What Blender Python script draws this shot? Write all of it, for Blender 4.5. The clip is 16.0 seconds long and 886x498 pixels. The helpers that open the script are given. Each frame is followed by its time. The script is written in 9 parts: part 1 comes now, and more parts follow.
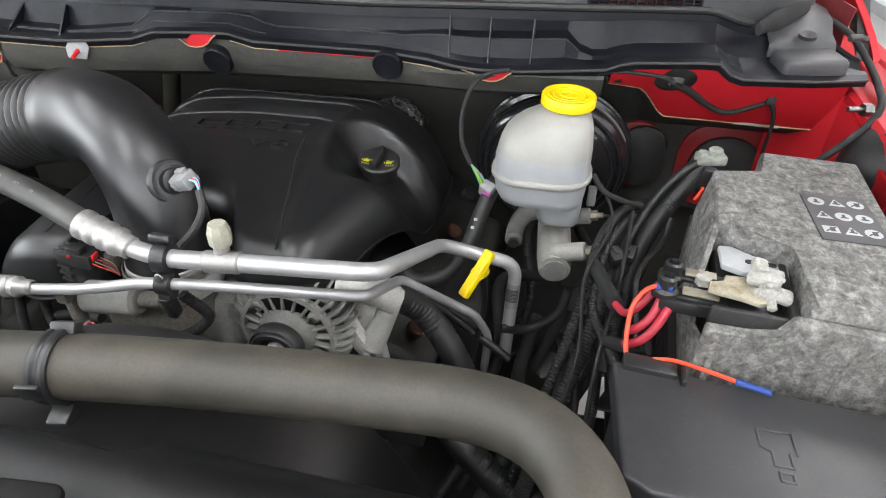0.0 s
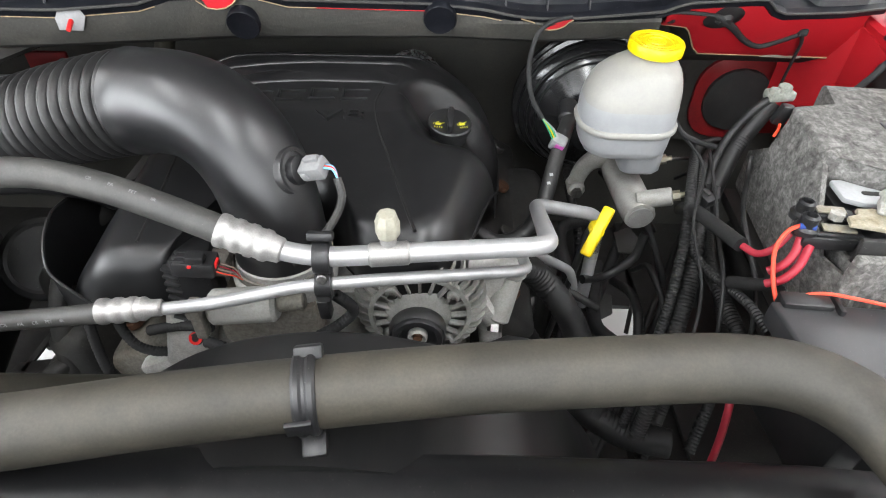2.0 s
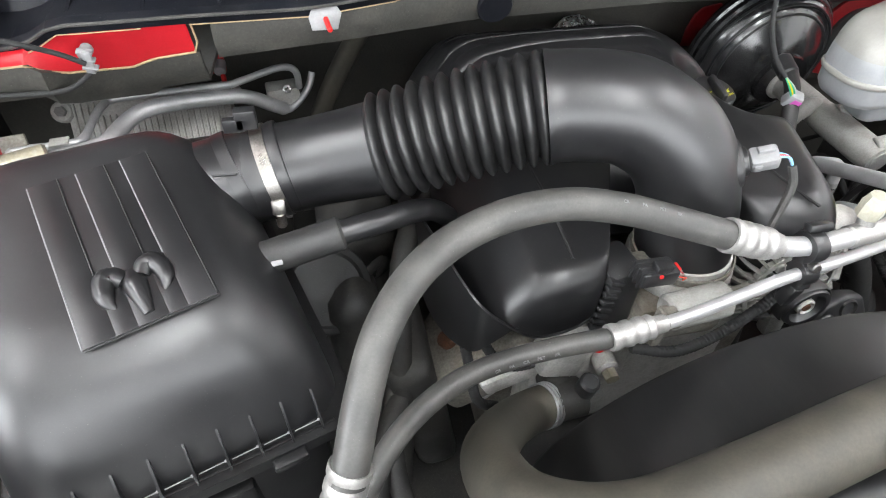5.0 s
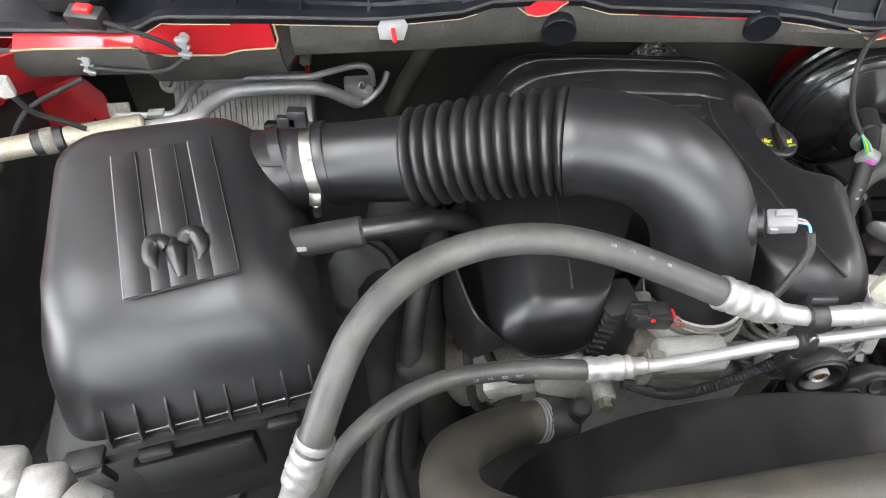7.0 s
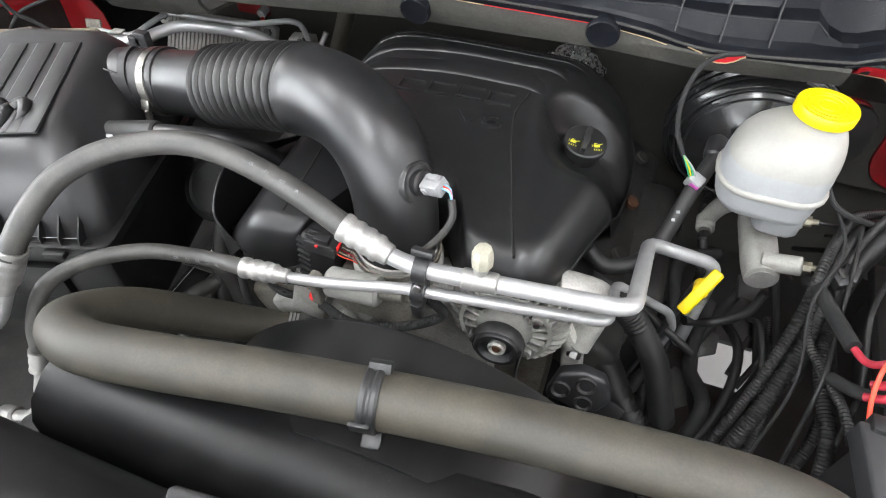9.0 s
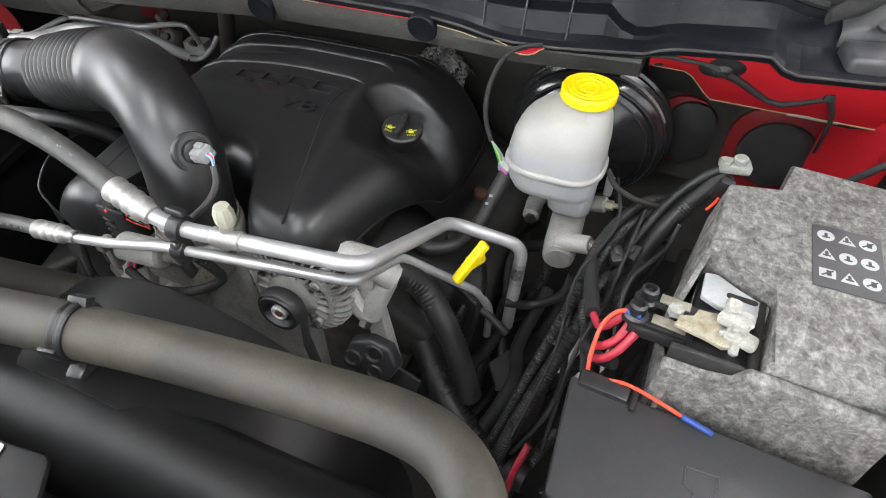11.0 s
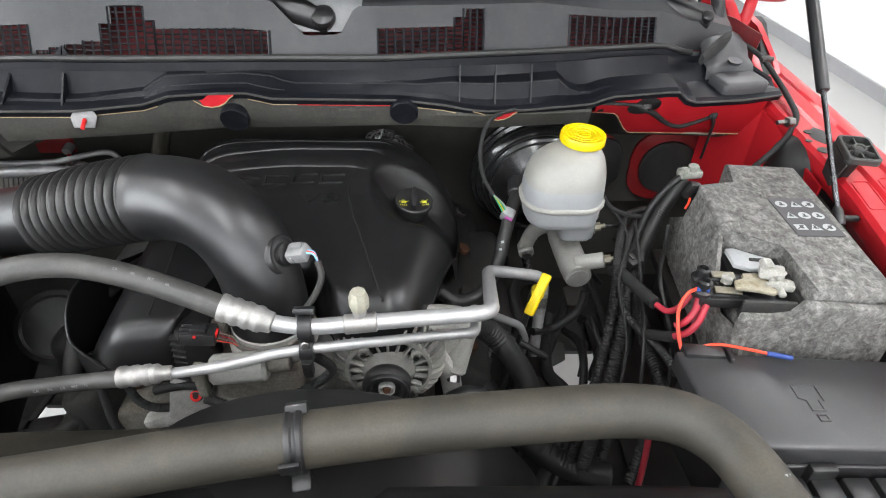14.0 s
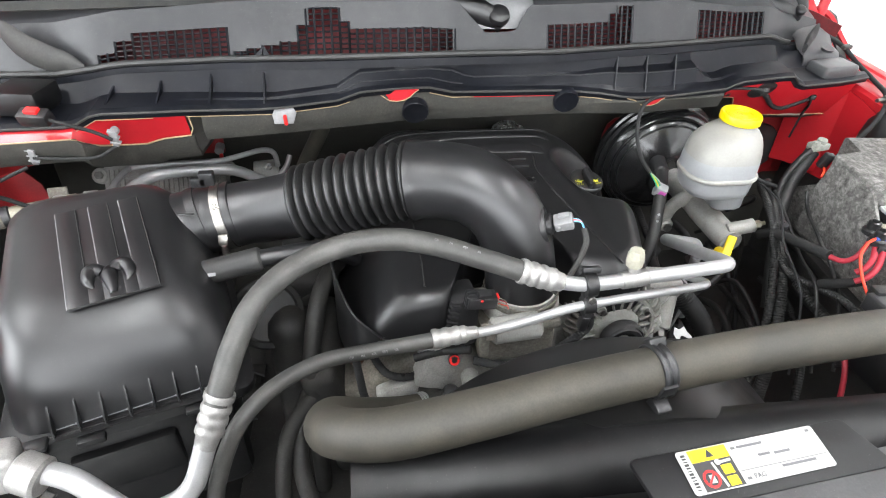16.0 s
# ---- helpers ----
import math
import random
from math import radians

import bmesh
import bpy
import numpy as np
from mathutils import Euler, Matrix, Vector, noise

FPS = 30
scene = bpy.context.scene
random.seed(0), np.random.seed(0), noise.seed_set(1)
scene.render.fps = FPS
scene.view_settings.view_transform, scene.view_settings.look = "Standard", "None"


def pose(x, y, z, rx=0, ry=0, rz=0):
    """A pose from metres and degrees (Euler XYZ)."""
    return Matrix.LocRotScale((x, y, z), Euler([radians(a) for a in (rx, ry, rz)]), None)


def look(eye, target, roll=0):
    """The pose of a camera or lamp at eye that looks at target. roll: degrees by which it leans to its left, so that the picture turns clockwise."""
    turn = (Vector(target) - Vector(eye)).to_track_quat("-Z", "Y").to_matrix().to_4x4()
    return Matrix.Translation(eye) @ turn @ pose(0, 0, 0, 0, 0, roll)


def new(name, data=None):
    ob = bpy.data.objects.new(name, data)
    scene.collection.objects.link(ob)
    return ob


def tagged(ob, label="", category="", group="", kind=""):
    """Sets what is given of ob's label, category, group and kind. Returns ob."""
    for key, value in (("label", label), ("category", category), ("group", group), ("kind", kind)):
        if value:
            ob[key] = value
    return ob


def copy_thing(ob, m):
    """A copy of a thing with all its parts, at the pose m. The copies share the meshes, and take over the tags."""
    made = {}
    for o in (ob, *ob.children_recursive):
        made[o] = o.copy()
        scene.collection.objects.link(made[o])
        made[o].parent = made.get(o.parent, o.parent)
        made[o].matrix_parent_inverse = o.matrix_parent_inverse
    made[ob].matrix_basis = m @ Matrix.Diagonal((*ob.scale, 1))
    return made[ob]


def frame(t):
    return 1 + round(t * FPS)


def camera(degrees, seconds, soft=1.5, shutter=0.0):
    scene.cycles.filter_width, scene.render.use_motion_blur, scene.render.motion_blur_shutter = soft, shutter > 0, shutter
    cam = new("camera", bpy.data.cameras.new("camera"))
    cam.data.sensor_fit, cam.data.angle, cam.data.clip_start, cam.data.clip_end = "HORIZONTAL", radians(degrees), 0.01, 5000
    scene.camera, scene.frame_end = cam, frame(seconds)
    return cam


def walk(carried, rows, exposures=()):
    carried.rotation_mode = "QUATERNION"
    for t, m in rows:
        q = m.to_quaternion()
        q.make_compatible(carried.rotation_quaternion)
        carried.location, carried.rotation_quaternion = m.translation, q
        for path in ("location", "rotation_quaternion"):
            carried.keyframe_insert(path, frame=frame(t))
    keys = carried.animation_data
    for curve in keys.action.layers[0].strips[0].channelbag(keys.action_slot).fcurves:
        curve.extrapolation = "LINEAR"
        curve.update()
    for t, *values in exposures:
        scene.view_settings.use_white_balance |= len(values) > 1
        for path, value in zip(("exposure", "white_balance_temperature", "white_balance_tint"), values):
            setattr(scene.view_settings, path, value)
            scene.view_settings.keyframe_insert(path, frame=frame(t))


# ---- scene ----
cam = camera(74.8, 16.0, soft=1.1)
METRES, EYE, TILT, LEAN, TURN = 2.7, 1.45, -35.0, 0.0, 13.0
ROWS = [
    (0.0, 0.0, 0.0, 0.0, 0.0, 0.0, -0.0),
    (0.5, -0.0127, 0.0024, 0.002, -2.02, -2.32, 1.5),
    (1.0, -0.0404, 0.0017, 0.011, -5.18, -4.73, 3.36),
    (1.5, -0.069, 0.0018, 0.0137, -7.69, -5.71, 4.77),
    (2.0, -0.0943, 0.0152, 0.0165, -9.89, -6.28, 5.98),
    (2.5, -0.1112, 0.0231, 0.0207, -13.45, -6.96, 8.18),
    (3.0, -0.1475, 0.0403, 0.0307, -17.33, -7.79, 10.26),
    (3.5, -0.2075, 0.0539, 0.0491, -20.3, -9.73, 11.94),
    (4.0, -0.2492, 0.0666, 0.0592, -21.39, -10.88, 12.5),
    (4.5, -0.2803, 0.0781, 0.066, -21.62, -12.12, 12.67),
    (7.0, -0.2549, 0.0538, 0.0733, -10.88, -12.34, 5.66),
    (7.5, -0.2238, 0.0445, 0.071, -4.33, -11.92, 1.39),
    (8.0, -0.1866, 0.0294, 0.0697, -0.33, -11.83, -1.09),
    (8.5, -0.1336, 0.0072, 0.0622, 3.31, -12.11, -3.26),
    (9.0, -0.0777, 0.0015, 0.053, 5.96, -12.53, -4.76),
    (9.5, -0.0203, 0.0021, 0.0469, 8.85, -12.8, -6.27),
    (10.0, 0.025, -0.0007, 0.0416, 10.53, -12.82, -6.9),
    (12.5, 0.0292, -0.0449, 0.0327, -1.35, -3.48, 0.85),
    (13.0, -0.0099, -0.0619, 0.0301, -5.15, -2.77, 3.19),
    (13.5, -0.0452, -0.0476, 0.0292, -8.65, -2.33, 5.09),
    (14.0, -0.0925, -0.032, 0.0327, -12.0, -2.59, 7.07),
    (14.5, -0.1258, -0.0311, 0.0364, -14.92, -2.76, 8.77),
    (15.0, -0.1751, -0.0236, 0.0376, -16.55, -2.86, 9.55),
    (15.5, -0.2169, -0.0241, 0.0425, -17.02, -2.89, 9.78),
    (16.0, -0.2444, -0.0265, 0.0393, -17.26, -3.0, 9.87),
]
EXPOSURES = [(0.0, -0.07), (0.5, -0.01), (1.0, 0.06), (2.0, 0.17), (3.0, 0.26), (3.5, 0.33), (4.0, 0.42), (4.5, 0.46), (7.0, 0.41), (7.5, 0.48), (8.0, 0.57), (8.5, 0.42), (9.0, 0.38), (9.5, 0.37), (10.0, 0.27), (12.5, -0.12), (13.5, -0.11), (14.5, -0.03), (15.0, 0.11), (15.5, 0.27), (16.0, 0.3)]
walk(cam, [(t, pose(0, 0, EYE, TILT, LEAN, TURN) @ pose(METRES * x, METRES * y, METRES * z, 90 + pitch, roll, yaw)) for t, x, y, z, yaw, pitch, roll in ROWS], EXPOSURES)

# ---------------------------------------------------------------- light
world = bpy.data.worlds.new("world")
scene.world = world
world.use_nodes = True
wbg = world.node_tree.nodes["Background"]
sky = world.node_tree.nodes.new("ShaderNodeTexSky")
sky.sky_type, sky.sun_disc = "NISHITA", False
sky.sun_elevation, sky.sun_rotation = radians(40), radians(180)
world.node_tree.links.new(sky.outputs[0], wbg.inputs[0])
wbg.inputs[1].default_value = 0.1


def area_lamp(name, m, sx, sy, watts, colour=(1, 1, 1)):
    d = bpy.data.lights.new(name, "AREA")
    d.shape, d.size, d.size_y, d.energy, d.color = "RECTANGLE", sx, sy, watts, colour
    ob = new(name, d)
    ob.matrix_world = m
    return ob


# unseen area lamps stand in for assumed daylight, south and west; then ceiling strips
area_lamp("assumed_daylight", look((-0.6, -5.85, 2.1), (-0.6, 0, 1.2)), 8.0, 3.2, 435, (0.935, 0.966, 1.0))
area_lamp("assumed_daylight", look((-5.85, -1.0, 2.2), (0, 0, 1.2)), 5.0, 2.6, 420, (0.925, 0.963, 1.0))
STRIPS = [(-2.6, -0.2), (-0.5, -1.6), (1.6, -0.2), (-2.6, 3.4), (-0.5, 4.6), (1.9, 3.4)]
for sx_, sy_ in STRIPS:
    area_lamp("strip_light", pose(sx_, sy_, 3.62), 0.3, 2.4, 48, (0.935, 0.968, 1.0))

# ---------------------------------------------------------------- materials


def material(name, colour, rough=0.5, metal=0.0, var=0.25, stain=6.0, grain=300.0, bump=0.15, dist=0.0004,
             second=None, mix=(0.45, 0.7), coat=0.0, spec=0.5, rvar=0.12, sss=0.0, trans=0.0, dust=0.0, stretch=None, gloss=0.2):
    m = bpy.data.materials.new(name)
    m.use_nodes = True
    nt = m.node_tree
    b = nt.nodes["Principled BSDF"]
    tc = nt.nodes.new("ShaderNodeTexCoord")
    place = tc.outputs["Object"]
    if stretch:
        mp = nt.nodes.new("ShaderNodeMapping")
        mp.inputs["Scale"].default_value = stretch
        nt.links.new(place, mp.inputs[0])
        place = mp.outputs[0]

    def noise_tex(scale, detail, rough_):
        n = nt.nodes.new("ShaderNodeTexNoise")
        n.inputs["Scale"].default_value, n.inputs["Detail"].default_value = scale, detail
        n.inputs["Roughness"].default_value = rough_
        nt.links.new(place, n.inputs["Vector"])
        return n
    big, fine = noise_tex(stain, 6, 0.6), noise_tex(grain, 3, 0.6)
    ramp = nt.nodes.new("ShaderNodeValToRGB")
    ramp.color_ramp.elements[0].position, ramp.color_ramp.elements[1].position = mix
    c2 = second or tuple(min(1, c * (1 + var)) for c in colour)
    ramp.color_ramp.elements[0].color, ramp.color_ramp.elements[1].color = (*colour, 1), (*c2, 1)
    nt.links.new(big.outputs["Fac"], ramp.inputs["Fac"])
    mul = nt.nodes.new("ShaderNodeMix")
    mul.data_type, mul.blend_type = "RGBA", "MULTIPLY"
    mul.inputs[0].default_value = min(1.0, var * 1.6)
    nt.links.new(ramp.outputs[0], mul.inputs[6])
    nt.links.new(fine.outputs["Fac"], mul.inputs[7])
    colour_out = mul.outputs[2]
    if dust:  # settled dust: faint film and single specks
        speck, film = noise_tex(850, 2, 0.5), noise_tex(38, 5, 0.65)
        r1 = nt.nodes.new("ShaderNodeMapRange")
        r1.inputs["From Min"].default_value, r1.inputs["From Max"].default_value = 0.715, 0.755
        r1.inputs["To Max"].default_value = dust
        nt.links.new(speck.outputs["Fac"], r1.inputs["Value"])
        r2 = nt.nodes.new("ShaderNodeMapRange")
        r2.inputs["From Min"].default_value, r2.inputs["From Max"].default_value = 0.48, 0.8
        r2.inputs["To Max"].default_value = dust * 0.09
        nt.links.new(film.outputs["Fac"], r2.inputs["Value"])
        ad = nt.nodes.new("ShaderNodeMath")
        ad.operation = "ADD"
        nt.links.new(r1.outputs[0], ad.inputs[0])
        nt.links.new(r2.outputs[0], ad.inputs[1])
        dm = nt.nodes.new("ShaderNodeMix")
        dm.data_type = "RGBA"
        dm.inputs[7].default_value = (0.30, 0.29, 0.27, 1)
        nt.links.new(ad.outputs[0], dm.inputs[0])
        nt.links.new(colour_out, dm.inputs[6])
        colour_out = dm.outputs[2]
    nt.links.new(colour_out, b.inputs["Base Color"])
    mr = nt.nodes.new("ShaderNodeMapRange")
    mr.inputs["From Min"].default_value, mr.inputs["From Max"].default_value = 0.3, 0.7
    mr.inputs["To Min"].default_value, mr.inputs["To Max"].default_value = max(0.02, rough - rvar), min(1, rough + rvar)
    nt.links.new(big.outputs["Fac"], mr.inputs["Value"])
    nt.links.new(mr.outputs[0], b.inputs["Roughness"])
    b.inputs["Metallic"].default_value = metal
    b.inputs["Coat Weight"].default_value = coat
    b.inputs["Coat Roughness"].default_value = gloss
    b.inputs["Specular IOR Level"].default_value = spec
    b.inputs["Subsurface Weight"].default_value = sss
    b.inputs["Subsurface Radius"].default_value = (0.02, 0.02, 0.02)
    b.inputs["Transmission Weight"].default_value = trans
    if bump:
        bp = nt.nodes.new("ShaderNodeBump")
        bp.inputs["Strength"].default_value, bp.inputs["Distance"].default_value = bump, dist
        nt.links.new(fine.outputs["Fac"], bp.inputs["Height"])
        nt.links.new(bp.outputs[0], b.inputs["Normal"])
    return m


def felt_material():
    m = bpy.data.materials.new("grey_felt")
    m.use_nodes = True
    nt = m.node_tree
    b = nt.nodes["Principled BSDF"]
    tc = nt.nodes.new("ShaderNodeTexCoord")
    layers = []
    for rot, sc in ((0.4, (100, 100, 100)), (1.5, (150, 75, 110)), (2.4, (50, 50, 50))):
        mp = nt.nodes.new("ShaderNodeMapping")
        mp.inputs["Rotation"].default_value, mp.inputs["Scale"].default_value = (0.2, 0.3, rot), sc
        n = nt.nodes.new("ShaderNodeTexNoise")
        n.inputs["Scale"].default_value, n.inputs["Detail"].default_value, n.inputs["Roughness"].default_value = 1.0, 7, 0.72
        n.inputs["Distortion"].default_value = 0.8
        nt.links.new(tc.outputs["Object"], mp.inputs[0])
        nt.links.new(mp.outputs[0], n.inputs["Vector"])
        layers.append(n)
    a = nt.nodes.new("ShaderNodeMath")
    a.operation = "ADD"
    nt.links.new(layers[0].outputs[0], a.inputs[0])
    nt.links.new(layers[1].outputs[0], a.inputs[1])
    a2 = nt.nodes.new("ShaderNodeMath")
    a2.operation = "ADD"
    nt.links.new(a.outputs[0], a2.inputs[0])
    nt.links.new(layers[2].outputs[0], a2.inputs[1])
    ramp = nt.nodes.new("ShaderNodeValToRGB")
    e = ramp.color_ramp.elements
    e[0].position, e[1].position = 0.39, 0.61
    e[0].color, e[1].color = (0.062, 0.060, 0.056, 1), (0.32, 0.312, 0.298, 1)
    mid = ramp.color_ramp.elements.new(0.5)
    mid.color = (0.155, 0.151, 0.143, 1)
    d = nt.nodes.new("ShaderNodeMath")
    d.operation = "MULTIPLY"
    d.inputs[1].default_value = 0.3333
    nt.links.new(a2.outputs[0], d.inputs[0])
    nt.links.new(d.outputs[0], ramp.inputs[0])
    nt.links.new(ramp.outputs[0], b.inputs["Base Color"])
    b.inputs["Roughness"].default_value = 0.95
    b.inputs["Specular IOR Level"].default_value = 0.15
    bp = nt.nodes.new("ShaderNodeBump")
    bp.inputs["Strength"].default_value, bp.inputs["Distance"].default_value = 0.7, 0.0025
    nt.links.new(d.outputs[0], bp.inputs["Height"])
    nt.links.new(bp.outputs[0], b.inputs["Normal"])
    return m


def glow_material(name, colour, power):
    m = bpy.data.materials.new(name)
    m.use_nodes = True
    b = m.node_tree.nodes["Principled BSDF"]
    b.inputs["Base Color"].default_value = (0.8, 0.8, 0.8, 1)
    b.inputs["Emission Color"].default_value, b.inputs["Emission Strength"].default_value = (*colour, 1), power
    return m


BLACK = material("black_plastic", (0.020, 0.020, 0.0215), 0.40, var=0.45, stain=9, grain=700, bump=0.12, dist=0.0003, rvar=0.07, spec=0.6, dust=0.5)
# Darker copy of the black plastic, standing in for weaker light up front
SHROUDP = material("darkened_black_plastic", (0.008, 0.008, 0.0088), 0.42, var=0.4, stain=6, grain=700, bump=0.08, rvar=0.1, spec=0.32, dust=0.25)
SATIN = material("satin_black_plastic", (0.012, 0.012, 0.0132), 0.36, var=0.35, stain=7, grain=900, bump=0.08, dist=0.0002, rvar=0.02, spec=0.70, dust=0.3)
COVERP = material("matt_cover_plastic", (0.011, 0.011, 0.012), 0.36, var=0.35, stain=9, grain=900, bump=0.12, dist=0.0002, rvar=0.03, spec=0.55, dust=0.3)
BELLOWS = material("ribbed_black_rubber", (0.014, 0.014, 0.0145), 0.40, var=0.4, stain=30, grain=700, bump=0.1, dist=0.0002, rvar=0.04, spec=0.65, dust=0.4)
FOIL = material("crumpled_foil", (0.62, 0.62, 0.62), 0.28, 0.9, var=0.3, stain=120, grain=160, bump=0.9, dist=0.003)
RINGP = material("wiped_black_plastic", (0.010, 0.010, 0.0105), 0.36, var=0.3, stain=22, grain=300, bump=0.05, dist=0.0003, second=(0.022, 0.021, 0.020), mix=(0.45, 0.8), rvar=0.07, spec=0.6, stretch=(1.6, 0.25, 1.0))
COWLP = material("cowl_plastic", (0.028, 0.029, 0.0325), 0.42, var=0.45, stain=12, grain=600, bump=0.15, second=(0.044, 0.044, 0.048), rvar=0.08, dust=0.5)
# Lighter copy of the cowl plastic, with reflected light put into its grey
CAPP = material("lit_cowl_plastic", (0.062, 0.063, 0.068), 0.40, var=0.4, stain=16, grain=600, bump=0.12, second=(0.085, 0.085, 0.088), rvar=0.08, dust=0.5)
TROUGH = material("trough_plastic", (0.009, 0.010, 0.014), 0.36, var=0.45, stain=12, grain=600, bump=0.1, rvar=0.08, spec=0.18, dust=0.3)
DEEP = material("dirty_black", (0.026, 0.0255, 0.0245), 0.62, var=0.5, stain=20, grain=250, second=(0.052, 0.049, 0.043), dust=0.5)
RUBBER = material("black_rubber", (0.032, 0.032, 0.032), 0.5, var=0.4, stain=25, grain=500, second=(0.058, 0.057, 0.054), mix=(0.5, 0.75), dust=0.3)
HOSEG = material("greyed_rubber", (0.062, 0.061, 0.058), 0.46, var=0.35, stain=30, grain=500, second=(0.105, 0.102, 0.094), mix=(0.42, 0.72), rvar=0.06, dust=0.4)
BAND = material("worn_steel_band", (0.44, 0.42, 0.39), 0.36, 1.0, var=0.4, stain=70, grain=600, bump=0.1)
HOSE = material("dusty_rubber", (0.053, 0.049, 0.039), 0.58, var=0.35, stain=14, grain=420, second=(0.105, 0.093, 0.070), mix=(0.42, 0.75), bump=0.2, rvar=0.06)
ALU = material("brushed_aluminium", (0.53, 0.53, 0.535), 0.40, 0.55, var=0.2, stain=45, grain=900, bump=0.06, rvar=0.1)
ALUW = material("white_crimped_aluminium", (0.44, 0.43, 0.415), 0.46, 0.6, var=0.3, stain=60, grain=700, bump=0.1)
CAST = material("cast_aluminium", (0.62, 0.61, 0.58), 0.5, 0.2, var=0.35, stain=35, grain=380, bump=0.5, dist=0.0008, second=(0.46, 0.44, 0.40))
CASTB = material("dull_grey_casting", (0.40, 0.395, 0.37), 0.55, 0.15, var=0.3, stain=40, grain=420, bump=0.45, dist=0.0006, second=(0.32, 0.31, 0.28))
CASTD = material("dusty_cast_metal", (0.33, 0.31, 0.27), 0.7, 0.35, var=0.5, stain=18, grain=300, bump=0.5, dist=0.0008, second=(0.2, 0.17, 0.13))
STEEL = material("dark_steel", (0.3, 0.29, 0.28), 0.4, 1.0, var=0.4, stain=40, grain=400, bump=0.2)
STEELG = material("grey_painted_steel", (0.085, 0.085, 0.088), 0.42, 0.3, var=0.25, stain=14, grain=500, bump=0.06, dust=0.3)
DARKROD = material("dark_polished_steel", (0.10, 0.10, 0.105), 0.22, 1.0, var=0.2, stain=30, grain=500, bump=0.03)
RUST = material("rusty_steel", (0.16, 0.07, 0.035), 0.8, 0.2, var=0.6, stain=60, grain=500, bump=0.4)
RED = material("red_paint", (0.48, 0.014, 0.022), 0.5, var=0.14, stain=7, grain=500, bump=0.02, coat=0.4, spec=0.2, rvar=0.06, dust=0.22, gloss=0.12)
# Two darker copies of the red, for shaded panels and behind the vents
REDD = material("shaded_red_paint", (0.34, 0.010, 0.014), 0.5, var=0.3, stain=9, grain=300, bump=0.1, second=(0.22, 0.012, 0.014))
PLENUM = material("shaded_plenum_red", (0.22, 0.010, 0.013), 0.5, var=0.4, stain=14, grain=300, second=(0.10, 0.012, 0.014))
BUSP = material("cream_corroded_plate", (0.50, 0.45, 0.34), 0.6, var=0.4, stain=60, grain=500, second=(0.30, 0.25, 0.15), bump=0.4)
PAD = material("firewall_pad", (0.042, 0.041, 0.035), 0.75, var=0.4, stain=22, grain=260, bump=0.5, dist=0.0008, second=(0.068, 0.064, 0.054), dust=0.3)
PADEDGE = material("tan_pad_edge", (0.42, 0.30, 0.17), 0.9, var=0.3, stain=60)
FELT = felt_material()
TANKW = material("milky_plastic", (0.315, 0.31, 0.287), 0.42, var=0.12, stain=22, grain=300, bump=0.05, sss=0.4, rvar=0.05, second=(0.36, 0.35, 0.32))
TANKLO = material("milky_plastic_with_fluid", (0.315, 0.323, 0.332), 0.42, var=0.10, stain=22, grain=300, bump=0.05, sss=0.3, rvar=0.05)
CREAM = material("cream_plastic", (0.40, 0.385, 0.31), 0.5, var=0.25, stain=50, grain=300)
YELLOW = material("yellow_plastic", (0.78, 0.57, 0.0), 0.4, var=0.1, stain=30, grain=300, bump=0.08)
LIME = material("yellow_green_print", (0.62, 0.60, 0.04), 0.5, var=0.1, stain=30, bump=0.0)
GREYP = material("grey_plastic", (0.25, 0.25, 0.255), 0.5, var=0.2, stain=40)
LGREY = material("light_grey_plastic", (0.40, 0.41, 0.415), 0.5, var=0.15, stain=40)
REDP = material("red_plastic", (0.75, 0.02, 0.02), 0.45, var=0.15, stain=50)
ORANGEW = material("red_orange_wire", (0.85, 0.07, 0.03), 0.4, var=0.1, stain=60)
PINKW = material("red_cable", (0.40, 0.02, 0.04), 0.5, var=0.2, stain=60, dust=0.3)
BLUE = material("blue_plastic", (0.02, 0.06, 0.28), 0.45, var=0.2, stain=60)
GREENW = material("green_wire", (0.03, 0.4, 0.22), 0.45, var=0.1)
MAGENTA = material("magenta_plastic", (0.65, 0.12, 0.5), 0.45, var=0.1)
SKYW = material("light_blue_wire", (0.2, 0.5, 0.75), 0.45, var=0.1)
TAPE = material("cloth_tape", (0.02, 0.02, 0.021), 0.8, var=0.6, stain=40, grain=450, bump=0.5, second=(0.04, 0.04, 0.04))
LOOMP = material("dull_black_conduit", (0.014, 0.014, 0.0145), 0.55, var=0.5, stain=40, grain=500, second=(0.032, 0.031, 0.029), dust=0.3)
AIRP = material("air_box_plastic", (0.0155, 0.0155, 0.017), 0.39, var=0.4, stain=8, grain=900, bump=0.1, dist=0.0002, rvar=0.08, spec=0.65, dust=0.16)
WHITE = material("white_label", (0.40, 0.40, 0.385), 0.55, var=0.08, stain=20, bump=0.0)
PRINT = material("black_print", (0.03, 0.03, 0.03), 0.5, var=0.1, bump=0.0)
GREYPRINT = material("grey_print", (0.12, 0.12, 0.125), 0.5, var=0.1, bump=0.0)
OXIDE = material("white_corrosion", (0.52, 0.51, 0.47), 0.9, var=0.35, stain=90, grain=350, bump=0.8, dist=0.0015, second=(0.34, 0.33, 0.29))
OXIDEG = material("grey_green_corrosion", (0.30, 0.31, 0.27), 0.85, var=0.4, stain=90, grain=350, bump=0.8, dist=0.0012, second=(0.42, 0.42, 0.38))
